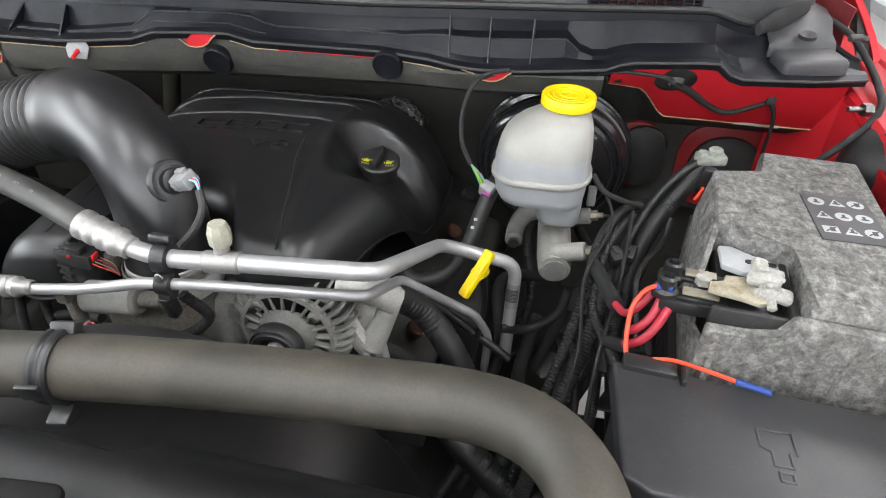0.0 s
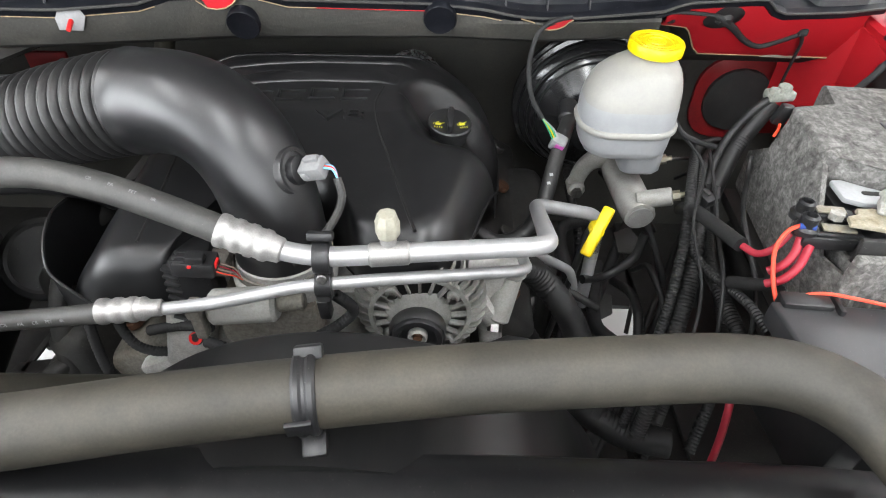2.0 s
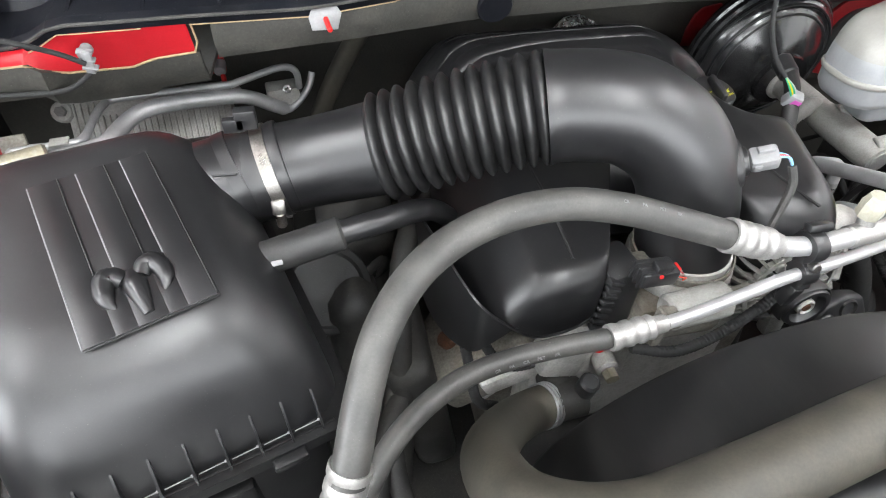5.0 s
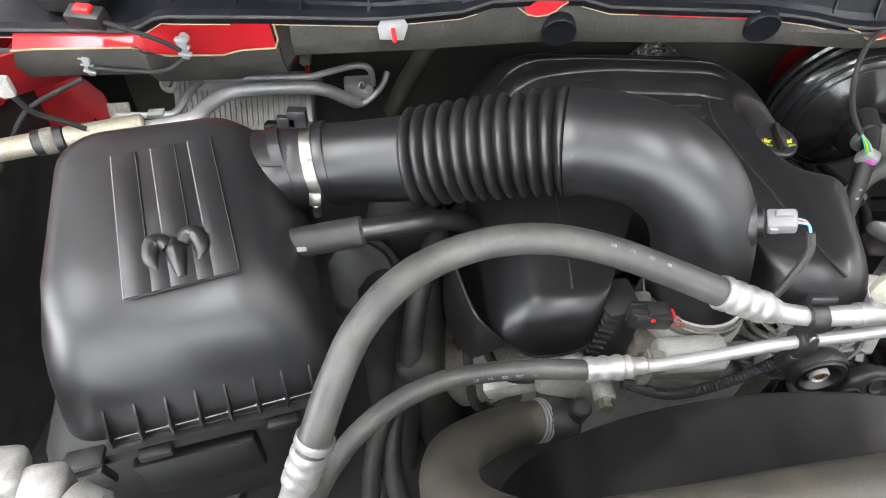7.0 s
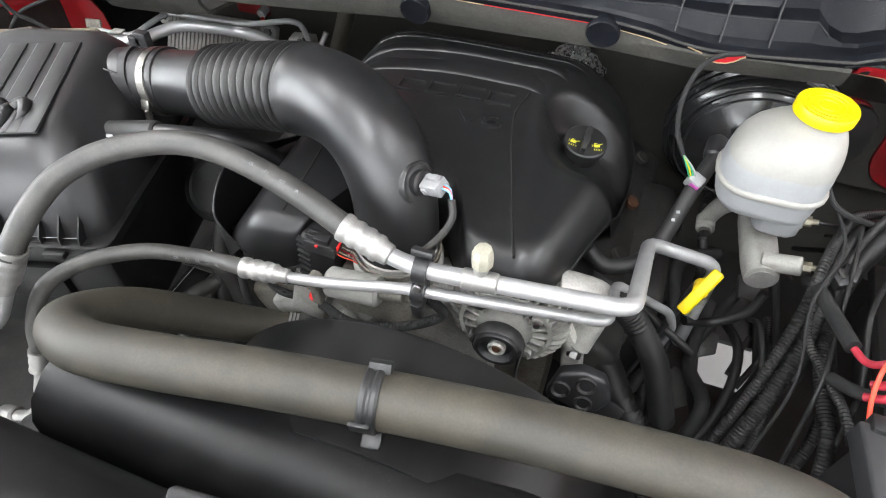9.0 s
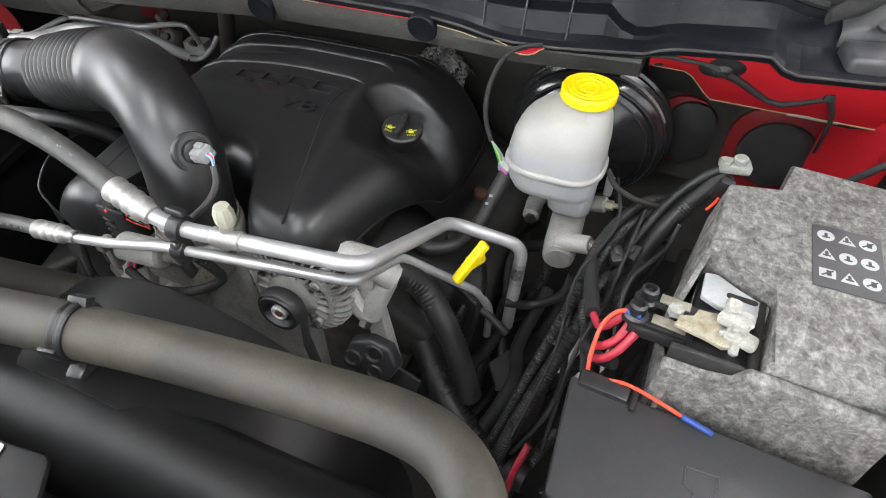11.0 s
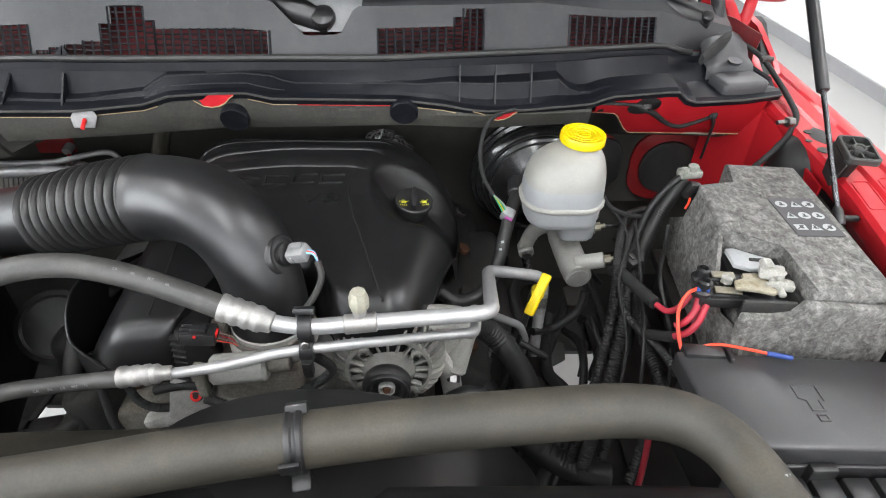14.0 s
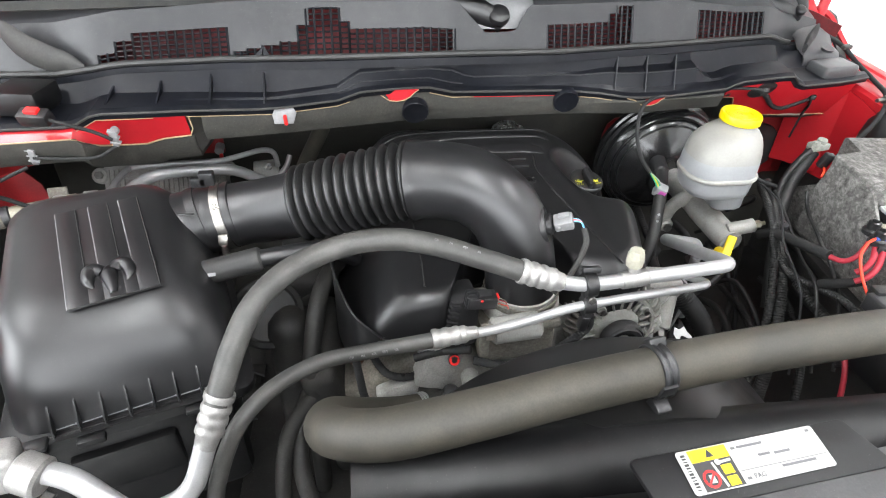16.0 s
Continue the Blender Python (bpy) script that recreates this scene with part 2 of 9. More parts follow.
# Lid plastic with a lighter base, in place of the sheen on it
LIDP = material("lightened_lid_plastic", (0.040, 0.040, 0.043), 0.40, var=0.3, stain=6, grain=800, bump=0.1, rvar=0.05, spec=0.7, dust=0.45)
BRASS = material("tarnished_brass", (0.42, 0.38, 0.28), 0.5, 0.5, var=0.35, stain=70, second=(0.5, 0.48, 0.42))
DUSTY = material("dusty_black_plastic", (0.05, 0.049, 0.047), 0.6, var=0.5, stain=18, grain=400, second=(0.08, 0.077, 0.07))
FLOORM = material("pale_epoxy_floor", (0.38, 0.38, 0.37), 0.5, var=0.02, stain=0.7, grain=8, bump=0.0, rvar=0.05)
WALLM = material("white_wall_paint", (0.88, 0.88, 0.875), 0.7, var=0.05, stain=1.5, grain=80)
CEILM = material("grey_ceiling", (0.72, 0.72, 0.72), 0.7, var=0.08, stain=2, grain=60)
SKIRT = material("grey_skirting", (0.35, 0.35, 0.36), 0.5, var=0.1, stain=4)
LAMPM = glow_material("lit_diffuser", (1.0, 0.99, 0.97), 14.0)
GLASS = bpy.data.materials.new("windscreen_glass")
GLASS.use_nodes = True
_g = GLASS.node_tree.nodes["Principled BSDF"]
_g.inputs["Base Color"].default_value = (0.75, 0.8, 0.78, 1)
_g.inputs["Roughness"].default_value, _g.inputs["Transmission Weight"].default_value, _g.inputs["IOR"].default_value = 0.02, 1.0, 1.45

# ---------------------------------------------------------------- mesh helpers


def thing(name, base, label, category, group="", kind=""):
    ob = new(name)
    ob.empty_display_size = 0.02
    ob.location = base
    return tagged(ob, label, category, group, kind)


def finish(bm, name, mat, sharp=38):
    bmesh.ops.remove_doubles(bm, verts=bm.verts, dist=1e-6)
    bmesh.ops.recalc_face_normals(bm, faces=bm.faces)
    me = bpy.data.meshes.new(name)
    bm.to_mesh(me)
    bm.free()
    me.polygons.foreach_set("use_smooth", [True] * len(me.polygons))
    me.set_sharp_from_angle(angle=radians(sharp))
    for mm in (mat if isinstance(mat, (list, tuple)) else [mat]):
        me.materials.append(mm)
    return me


def part(name, bm, mat, parent, label="", sharp=38):
    """Links a bmesh, given in world metres, as one mesh under a thing or a part."""
    ob = new(name, finish(bm, name, mat, sharp))
    ob.parent = parent
    if parent.type == "EMPTY":
        ob.matrix_parent_inverse = Matrix.Translation(-parent.location)
    return tagged(ob, label)


def solo(name, bm, mat, label, category, group="", kind="", sharp=38):
    return tagged(new(name, finish(bm, name, mat, sharp)), label, category, group, kind)


def B():
    return bmesh.new()


def spline(pts, sub=8):
    """Catmull-Rom through the points."""
    p = [Vector(q) for q in pts]
    if len(p) < 3 or sub <= 1:
        return p
    e = [2 * p[0] - p[1]] + p + [2 * p[-1] - p[-2]]
    out = []
    for i in range(1, len(e) - 2):
        a, b, c, d = e[i - 1:i + 3]
        for k in range(sub):
            t = k / sub
            out.append(0.5 * (2 * b + (c - a) * t + (2 * a - 5 * b + 4 * c - d) * t * t + (3 * b - a - 3 * c + d) * t ** 3))
    return out + [p[-1]]


def bent(pts, r=0.02, n=6):
    """A polyline with its corners rounded at radius about r."""
    p = [Vector(q) for q in pts]
    out = [p[0]]
    for i in range(1, len(p) - 1):
        a, b, c = p[i - 1], p[i], p[i + 1]
        d1, d2 = (a - b), (c - b)
        k = min(r, d1.length * 0.48, d2.length * 0.48)
        s, e = b + d1.normalized() * k, b + d2.normalized() * k
        for j in range(n + 1):
            t = j / n
            out.append((1 - t) ** 2 * s + 2 * t * (1 - t) * b + t * t * e)
    return out + [p[-1]]


def sweep(bm, path, r, seg=14, caps=True, sx=1.0, up=None):
    """A tube along a path; r is a number, or a function of the way gone, 0 to 1."""
    path = [Vector(q) for q in path]
    n = len(path)
    lens = [0.0]
    for i in range(1, n):
        lens.append(lens[-1] + (path[i] - path[i - 1]).length)
    tot = lens[-1] or 1
    nrm, rings = None, []
    for i in range(n):
        t = (path[min(i + 1, n - 1)] - path[max(i - 1, 0)]).normalized()
        if nrm is None:
            ref = Vector(up) if up else (Vector((0, 0, 1)) if abs(t.z) < 0.9 else Vector((1, 0, 0)))
            nrm = (ref - t * ref.dot(t)).normalized()
        else:
            nrm = (nrm - t * nrm.dot(t)).normalized()
        bi = t.cross(nrm)
        rr = r(lens[i] / tot) if callable(r) else r
        rings.append([bm.verts.new(path[i] + (nrm * math.cos(a) + bi * sx * math.sin(a)) * rr)
                      for a in (2 * math.pi * k / seg for k in range(seg))])
    for a, b in zip(rings, rings[1:]):
        for k in range(seg):
            bm.faces.new((a[k], a[(k + 1) % seg], b[(k + 1) % seg], b[k]))
    if caps:
        bm.faces.new(rings[0][::-1])
        bm.faces.new(rings[-1])
    return bm


def frame_to(a, b):
    """A matrix whose z runs from a to b, at a."""
    a, b = Vector(a), Vector(b)
    return Matrix.Translation(a) @ (b - a).to_track_quat("Z", "Y").to_matrix().to_4x4()


def lathe(bm, prof, m, seg=24, a0=0.0, a1=360.0):
    """A turned shape: prof holds (radius, height) along the z of m."""
    full = abs(a1 - a0) >= 359.9
    ks = [radians(a0 + (a1 - a0) * k / seg) for k in range(seg if full else seg + 1)]
    rings = []
    for rad, h in prof:
        if rad < 1e-6:
            rings.append([bm.verts.new(m @ Vector((0, 0, h)))])
        else:
            rings.append([bm.verts.new(m @ Vector((rad * math.cos(k), rad * math.sin(k), h))) for k in ks])
    for a, b in zip(rings, rings[1:]):
        cnt = len(ks) if full else len(ks) - 1
        for k in range(cnt):
            k2 = (k + 1) % len(ks)
            if len(a) == 1 and len(b) > 1:
                bm.faces.new((a[0], b[k2], b[k]))
            elif len(b) == 1 and len(a) > 1:
                bm.faces.new((a[k], a[k2], b[0]))
            elif len(a) > 1:
                bm.faces.new((a[k], a[k2], b[k2], b[k]))
    return bm


def rod(bm, a, b, r, seg=12, bevel=0.0):
    L = (Vector(b) - Vector(a)).length
    e = bevel
    pr = [(0, 0), (r - e, 0), (r, e), (r, L - e), (r - e, L), (0, L)] if e else [(0, 0), (r, 0), (r, L), (0, L)]
    return lathe(bm, pr, frame_to(a, b), seg)


def hexa(bm, a, b, r):
    return rod(bm, a, b, r, 6)


def rbox(bm, size, m, bevel=0.004, seg=2):
    t = bmesh.new()
    bmesh.ops.create_cube(t, size=1.0)
    bmesh.ops.scale(t, vec=Vector(size), verts=t.verts)
    if bevel:
        bmesh.ops.bevel(t, geom=t.edges[:], offset=min(bevel, min(size) * 0.45), segments=seg, affect="EDGES", profile=0.5)
    join(bm, t, m)
    return bm


def join(bm, t, m=None):
    mp = {}
    for v in t.verts:
        mp[v] = bm.verts.new((m @ v.co) if m else v.co)
    for f in t.faces:
        try:
            bm.faces.new([mp[v] for v in f.verts])
        except ValueError:
            pass
    t.free()


def prism(bm, poly, h, m, bevel=0.0, seg=2):
    """A polygon in the xy of m, h thick upwards."""
    t = bmesh.new()
    lo = [t.verts.new((x, y, 0)) for x, y in poly]
    hi = [t.verts.new((x, y, h)) for x, y in poly]
    n = len(poly)
    t.faces.new(lo[::-1])
    t.faces.new(hi)
    for i in range(n):
        t.faces.new((lo[i], lo[(i + 1) % n], hi[(i + 1) % n], hi[i]))
    if bevel:
        bmesh.ops.bevel(t, geom=t.edges[:], offset=bevel, segments=seg, affect="EDGES", profile=0.5)
    join(bm, t, m)
    return bm


def loft(bm, rings, closed=True, caps=True):
    rr = [[bm.verts.new(p) for p in r] for r in rings]
    for a, b in zip(rr, rr[1:]):
        n = len(a)
        for k in range(n if closed else n - 1):
            bm.faces.new((a[k], a[(k + 1) % n], b[(k + 1) % n], b[k]))
    if caps and closed:
        bm.faces.new(rr[0][::-1])
        bm.faces.new(rr[-1])
    return bm


def sheet(bm, rows, thick=0.003):
    """A sheet through rows of points, given a thickness on its under side."""
    rr = [[bm.verts.new(p) for p in r] for r in rows]
    fs = []
    for a, b in zip(rr, rr[1:]):
        for k in range(len(a) - 1):
            fs.append(bm.faces.new((a[k], a[k + 1], b[k + 1], b[k])))
    if thick:
        bmesh.ops.recalc_face_normals(bm, faces=fs)
        bmesh.ops.solidify(bm, geom=fs, thickness=thick)
    return bm


def curve_at(table, x):
    """Linear interpolation in rows of (x, value)."""
    if x <= table[0][0]:
        return table[0][1]
    for (a, u), (b, v) in zip(table, table[1:]):
        if x <= b:
            return u + (v - u) * (x - a) / (b - a)
    return table[-1][1]


def rounded(w, h, r, n=5):
    """A rounded rectangle about the origin, as points."""
    out = []
    for cx, cy, a0 in ((w / 2 - r, h / 2 - r, 0), (-w / 2 + r, h / 2 - r, 90), (-w / 2 + r, -h / 2 + r, 180), (w / 2 - r, -h / 2 + r, 270)):
        for k in range(n + 1):
            a = radians(a0 + 90 * k / n)
            out.append((cx + r * math.cos(a), cy + r * math.sin(a)))
    return out


def lettering(text, size, m, depth=0.0006):
    cu = bpy.data.curves.new("lettering", "FONT")
    cu.body, cu.size, cu.extrude, cu.align_x, cu.align_y = text, size, depth, "CENTER", "CENTER"
    tmp = bpy.data.objects.new("lettering", cu)
    scene.collection.objects.link(tmp)
    bpy.context.view_layer.update()
    me = bpy.data.meshes.new_from_object(tmp.evaluated_get(bpy.context.evaluated_depsgraph_get()))
    bpy.data.objects.remove(tmp)
    bm = bmesh.new()
    bm.from_mesh(me)
    bmesh.ops.transform(bm, matrix=m, verts=bm.verts)
    bpy.data.meshes.remove(me)
    return bm


def corrugated(bm, path, r, amp, pitch, seg=12):
    """Split loom: a ribbed tube."""
    p = [Vector(q) for q in path]
    L = sum((b - a).length for a, b in zip(p, p[1:]))
    n = max(4, int(L / pitch) * 2)
    lens, out, acc = [0.0], [], 0
    for a, b in zip(p, p[1:]):
        lens.append(lens[-1] + (b - a).length)
    for k in range(n + 1):
        s, i = L * k / n, 0
        while i < len(p) - 2 and lens[i + 1] < s:
            i += 1
        f = (s - lens[i]) / max(1e-9, lens[i + 1] - lens[i])
        out.append(p[i].lerp(p[i + 1], f))
    return sweep(bm, out, lambda t: r + (amp if round(t * n) % 2 else 0), seg)

# ---------------------------------------------------------------- the showroom


def slab(name, x0, x1, y0, y1, z0, z1, mat, label, category):
    bm = B()
    rbox(bm, (x1 - x0, y1 - y0, z1 - z0), pose((x0 + x1) / 2, (y0 + y1) / 2, (z0 + z1) / 2), 0)
    return solo(name, bm, mat, label, category, kind="structure")


slab("floor", -6.2, 3.16, -6.2, 8.2, -0.2, 0.0, FLOORM, "pale glossy epoxy showroom floor", "floor")
slab("ceiling", -6.2, 3.16, -6.2, 8.2, 3.7, 3.9, CEILM, "grey painted showroom ceiling", "ceiling")
slab("wall_east", 2.96, 3.16, -6.0, 8.0, 0.0, 3.7, WALLM, "white painted showroom wall with grey skirting", "wall")
slab("wall_north", -6.0, 2.96, 8.0, 8.2, 0.0, 3.7, WALLM, "white painted showroom end wall", "wall")
slab("wall_south", -6.0, 2.96, -6.2, -6.0, 0.0, 3.7, WALLM, "white painted showroom wall", "wall")
slab("wall_west", -6.2, -6.0, -6.0, 8.0, 0.0, 3.7, WALLM, "white painted showroom side wall", "wall")
slab("baseboard", 2.94, 2.957, -5.9, 7.9, 0.0, 0.10, SKIRT, "grey skirting along the white wall", "baseboard")
for sx_, sy_ in STRIPS:
    lamp = thing("ceiling_light", (sx_, sy_, 3.64), "long white fluorescent strip lamp on the ceiling", "lamp", "ceiling strip lamps")
    bm = B()
    rbox(bm, (0.36, 2.5, 0.05), pose(sx_, sy_, 3.675), 0.01)
    part("housing", bm, WHITE, lamp)
    bm = B()
    rbox(bm, (0.28, 2.38, 0.012), pose(sx_, sy_, 3.645), 0.004)
    part("diffuser", bm, LAMPM, lamp, "lit white diffuser")

# ---------------------------------------------------------------- truck body
LIP = [(-1.30, 0.755), (-1.05, 0.762), (-0.94, 0.775), (-0.78, 0.80), (-0.59, 0.838), (-0.28, 0.856), (-0.14, 0.848), (0.06, 0.875), (0.198, 0.902), (0.226, 0.912), (0.343, 0.940), (0.42, 0.962)]
LIPZ = [(-1.30, 1.181), (-1.113, 1.183), (-1.092, 1.192), (-1.073, 1.203), (-0.944, 1.200), (-0.81, 1.192), (-0.70, 1.196), (-0.66, 1.207), (-0.54, 1.207), (-0.50, 1.197), (-0.30, 1.192), (-0.22, 1.186), (-0.17, 1.178), (-0.08, 1.176), (0.04, 1.182), (0.07, 1.193), (0.198, 1.194), (0.228, 1.169), (0.343, 1.165), (0.42, 1.166)]
GRY = [(-1.30, 0.90), (-1.10, 0.87), (-0.88, 0.855), (-0.74, 0.850), (-0.50, 0.852), (-0.325, 0.871), (-0.15, 0.913), (0.006, 0.957), (0.185, 1.010), (0.30, 1.06), (0.36, 1.082), (0.42, 1.015)]
GRZ = [(-1.30, 1.215), (-1.16, 1.222), (-1.05, 1.242), (-0.88, 1.252), (-0.5, 1.258), (-0.15, 1.249), (0.19, 1.237), (0.25, 1.215), (0.36, 1.204), (0.42, 1.176)]


def lip_y(x):
    return curve_at(LIP, x)


def lip_z(x):
    return curve_at(LIPZ, x)


def gr_y(x):
    return curve_at(GRY, x)


def gr_z(x):
    return curve_at(GRZ, x)


XS = [-1.30 + 0.02 * k for k in range(87)]


def cowl_panel():
    t = thing("cowl", (-0.45, 0.86, 1.2), "dark grey moulded plastic cowl panel under the windscreen", "cowl")
    bm = B()
    rows = []

    def ridge(x):  # the raised step of the front trough
        return curve_at([(-0.80, 0), (-0.70, 0.25), (-0.66, 1), (-0.50, 1), (-0.47, 0.5), (-0.26, 0.55), (-0.20, 0.85), (-0.012, 1), (0.006, 0)], x)
    for x in XS:
        y, z, yg, zg = lip_y(x), lip_z(x), gr_y(x), gr_z(x)
        k = ridge(x)
        dy, dz = yg - y, zg - z
        rows.append([(x, y + 0.012, z - 0.016), (x, y, z - 0.012), (x, y - 0.003, z), (x, y + 0.006, z + 0.004),
                     (x, y + dy * (0.2 - 0.05 * k) + 0.004, z + 0.006 + 0.006 * k), (x, y + dy * 0.25 + 0.004, z + dz * (0.16 + 0.40 * k)),
                     (x, y + dy * (0.55 + 0.08 * k), z + dz * (0.22 + 0.42 * k)), (x, y + dy * 0.78, z + dz * 0.80),
                     (x, yg - 0.014, zg - 0.014), (x, yg - 0.012, zg - 0.002), (x, yg - 0.004, zg + 0.003)])
    sheet(bm, rows, 0.0025)
    part("front_trough", bm, TROUGH, t, "black ribbed plastic trough", 13)
    for x in (-1.06, -0.985, -0.905, -0.82):
        bm = B()
        y, z, yg, zg = lip_y(x), lip_z(x), gr_y(x), gr_z(x)
        v = [(0, y + 0.004, z + 0.002), (0, yg - 0.02, zg - 0.016), (0, yg - 0.004, zg - 0.03), (0, yg - 0.004, z - 0.004)]
        lo = [bm.verts.new((x - 0.0018, q[1], q[2])) for q in v]
        hi = [bm.verts.new((x + 0.0018, q[1], q[2])) for q in v]
        bm.faces.new(lo[::-1]), bm.faces.new(hi)
        for i in range(4):
            bm.faces.new((lo[i], lo[(i + 1) % 4], hi[(i + 1) % 4], hi[i]))
        part("gusset", bm, TROUGH, t)
    for x in (-0.19, -0.13, -0.068):
        bm = B()
        y, z, dy, dz = lip_y(x), lip_z(x), gr_y(x) - lip_y(x), gr_z(x) - lip_z(x)
        v = [(y + 0.008, z + 0.005), (y + dy * 0.42, z + dz * 0.92), (y + dy * 0.55, z + dz * 0.60), (y + dy * 0.27 + 0.006, z + 0.002)]
        lo = [bm.verts.new((x - 0.0016, *q)) for q in v]
        hi = [bm.verts.new((x + 0.0016, *q)) for q in v]
        bm.faces.new(lo[::-1]), bm.faces.new(hi)
        for i in range(4):
            bm.faces.new((lo[i], lo[(i + 1) % 4], hi[(i + 1) % 4], hi[i]))
        part("gusset", bm, TROUGH, t)
        # thin lighter bead as a painted highlight on the gusset's edge
        bm = B()
        sweep(bm, [(x, q[0], q[1]) for q in v[:2]], 0.0010, 6)
        part("gusset_highlight", bm, COWLP, t)
    # lighter beads painted as highlights along the step and the front lip
    bm = B()
    sweep(bm, [(x, r[5][1] - 0.0004, r[5][2]) for x, r in zip(XS, rows) if -0.71 < x < 0.01], 0.0014, 6)
    sweep(bm, [(x, r[4][1], r[4][2]) for x, r in zip(XS, rows) if -0.80 < x < -0.47], 0.0010, 6)
    part("step_highlight", bm, COWLP, t, "grey bead standing in for a highlight on the moulded step")
    bm = B()
    sweep(bm, [(x, lip_y(x) - 0.0035, lip_z(x) - 0.002) for x in XS], 0.0022, 6)
    part("lip_highlight", bm, DUSTY, t, "grey bead standing in for a highlight on the front lip")
    bm = B()
    sweep(bm, [(x, gr_y(x) - 0.009, gr_z(x) + 0.004) for x in XS if x < 0.27], 0.0055, 8)
    part("seal", bm, RUBBER, t, "black rubber hood seal")
    # upper deck with slotted vents
    bm = B()

    def deck(x, f):
        yg, zg = gr_y(x), gr_z(x)
        top = curve_at([(-1.3, 0.07), (-1.0, 0.075), (-0.80, 0.082), (-0.55, 0.085), (-0.49, 0.075), (-0.44, 0.028), (-0.385, 0.03), (-0.36, 0.07), (-0.05, 0.07), (0.1, 0.055), (0.3, 0.05), (0.42, 0.03)], x)
        return Vector((x, yg + 0.028 * f * (top / 0.07) + 0.004, zg + 0.003 + top * f))
    VENTS = [(-1.09, -1.06, 0.0, 0.22), (-1.06, -1.03, 0.0, 0.42), (-1.03, -0.875, 0.0, 0.55), (-0.866, -0.845, 0.0, 0.10), (-0.845, -0.82, 0.0, 0.15), (-0.82, -0.79, 0.0, 0.20), (-0.79, -0.76, 0.0, 0.27), (-0.76, -0.745, 0.0, 0.55), (-0.745, -0.69, 0.0, 0.83), (-0.69, -0.675, 0.0, 0.58), (-0.675, -0.495, 0.0, 0.46),
             (-0.325, -0.20, 0.0, 0.56), (-0.20, -0.185, 0.0, 0.74), (-0.185, -0.15, 0.0, 0.92), (0.006, 0.176, 0.0, 0.80)]
    N, Mf = 173, 20
    xs = [-1.30 + 1.66 * k / (N - 1) for k in range(N)]

    def in_vent(x, f):
        return any(a <= x <= b and lo <= f <= hi for a, b, lo, hi in VENTS)
    back = Vector((0, 0.003, -0.001))
    vs = [[bm.verts.new(deck(x, k / Mf)) for k in range(Mf + 1)] for x in xs]
    vb = [[bm.verts.new(deck(x, k / Mf) + back) for k in range(Mf + 1)] for x in xs]
    solid = [[0 <= i < N - 1 and 0 <= k < Mf and not in_vent((xs[i] + xs[i + 1]) / 2, (k + 0.5) / Mf) for k in range(Mf + 1)] for i in range(N)]
    for i in range(N - 1):
        for k in range(Mf):
            if not solid[i][k]:
                continue
            bm.faces.new((vs[i][k], vs[i + 1][k], vs[i + 1][k + 1], vs[i][k + 1]))
            bm.faces.new((vb[i][k], vb[i][k + 1], vb[i + 1][k + 1], vb[i + 1][k]))
            for di, dk, p, q in ((-1, 0, (0, 0), (0, 1)), (1, 0, (1, 0), (1, 1)), (0, -1, (0, 0), (1, 0)), (0, 1, (0, 1), (1, 1))):
                a, b = i + di, k + dk
                if a < 0 or b < 0 or not solid[a][b]:
                    bm.faces.new((vs[i + p[0]][k + p[1]], vs[i + q[0]][k + q[1]], vb[i + q[0]][k + q[1]], vb[i + p[0]][k + p[1]]))
    part("upper_deck", bm, COWLP, t, "dark grey plastic cowl deck")
    bm = B()
    for x0, x1 in ((-1.30, -0.50), (-0.35, 0.36)):
        n = int((x1 - x0) / 0.02)
        sheet(bm, [[deck(x0 + (x1 - x0) * k / n, 1.0) + Vector((0, 0.003 + a, b)) for a, b in ((0, -0.002), (0.012, 0.004), (0.030, 0.010), (0.046, 0.022))] for k in range(n + 1)], 0.003)
    part("rear_flange", bm, CAPP, t, "grey rear edge of the cowl, lightened for reflected light")
    bm = B()
    sheet(bm, [[(x, gr_y(x) + 0.040, gr_z(x) + 0.030), (x, gr_y(x) + 0.052, gr_z(x) + 0.060), (x, gr_y(x) + 0.060, gr_z(x) + 0.082)] for x in (-0.52, -0.47, -0.42, -0.38, -0.33)], 0.003)
    part("pivot_recess", bm, GREYP, t, "grey recess behind the wiper pivot")
    for a, b, lo, hi in VENTS:
        bm = B()
        nb = max(1, round((b - a) / 0.0138))
        for i in range(nb + 1):
            x = a + (b - a) * i / nb
            sweep(bm, [deck(x, lo), deck(x, hi)], 0.0022, 4)
        nr = max(2, round((hi - lo) * 0.075 / 0.0074))
        for i in range(nr + 1):
            f = lo + (hi - lo) * i / nr
            sweep(bm, [deck(a, f) + Vector((0, 0.002, 0)), deck(b, f) + Vector((0, 0.002, 0))], 0.0016, 4)
        part("vent_grille", bm, TROUGH, t)
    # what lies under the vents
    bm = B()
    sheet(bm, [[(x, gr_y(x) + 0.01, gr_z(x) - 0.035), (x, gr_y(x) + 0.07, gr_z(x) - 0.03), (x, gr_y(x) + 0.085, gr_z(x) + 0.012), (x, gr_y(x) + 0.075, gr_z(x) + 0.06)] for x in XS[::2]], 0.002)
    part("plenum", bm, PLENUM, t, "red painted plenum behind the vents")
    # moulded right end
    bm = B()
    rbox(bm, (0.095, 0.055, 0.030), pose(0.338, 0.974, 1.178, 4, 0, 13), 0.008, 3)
    part("end_cap", bm, CAPP, t, "grey moulded end of the cowl, lightened for reflected light", 40)
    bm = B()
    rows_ = []
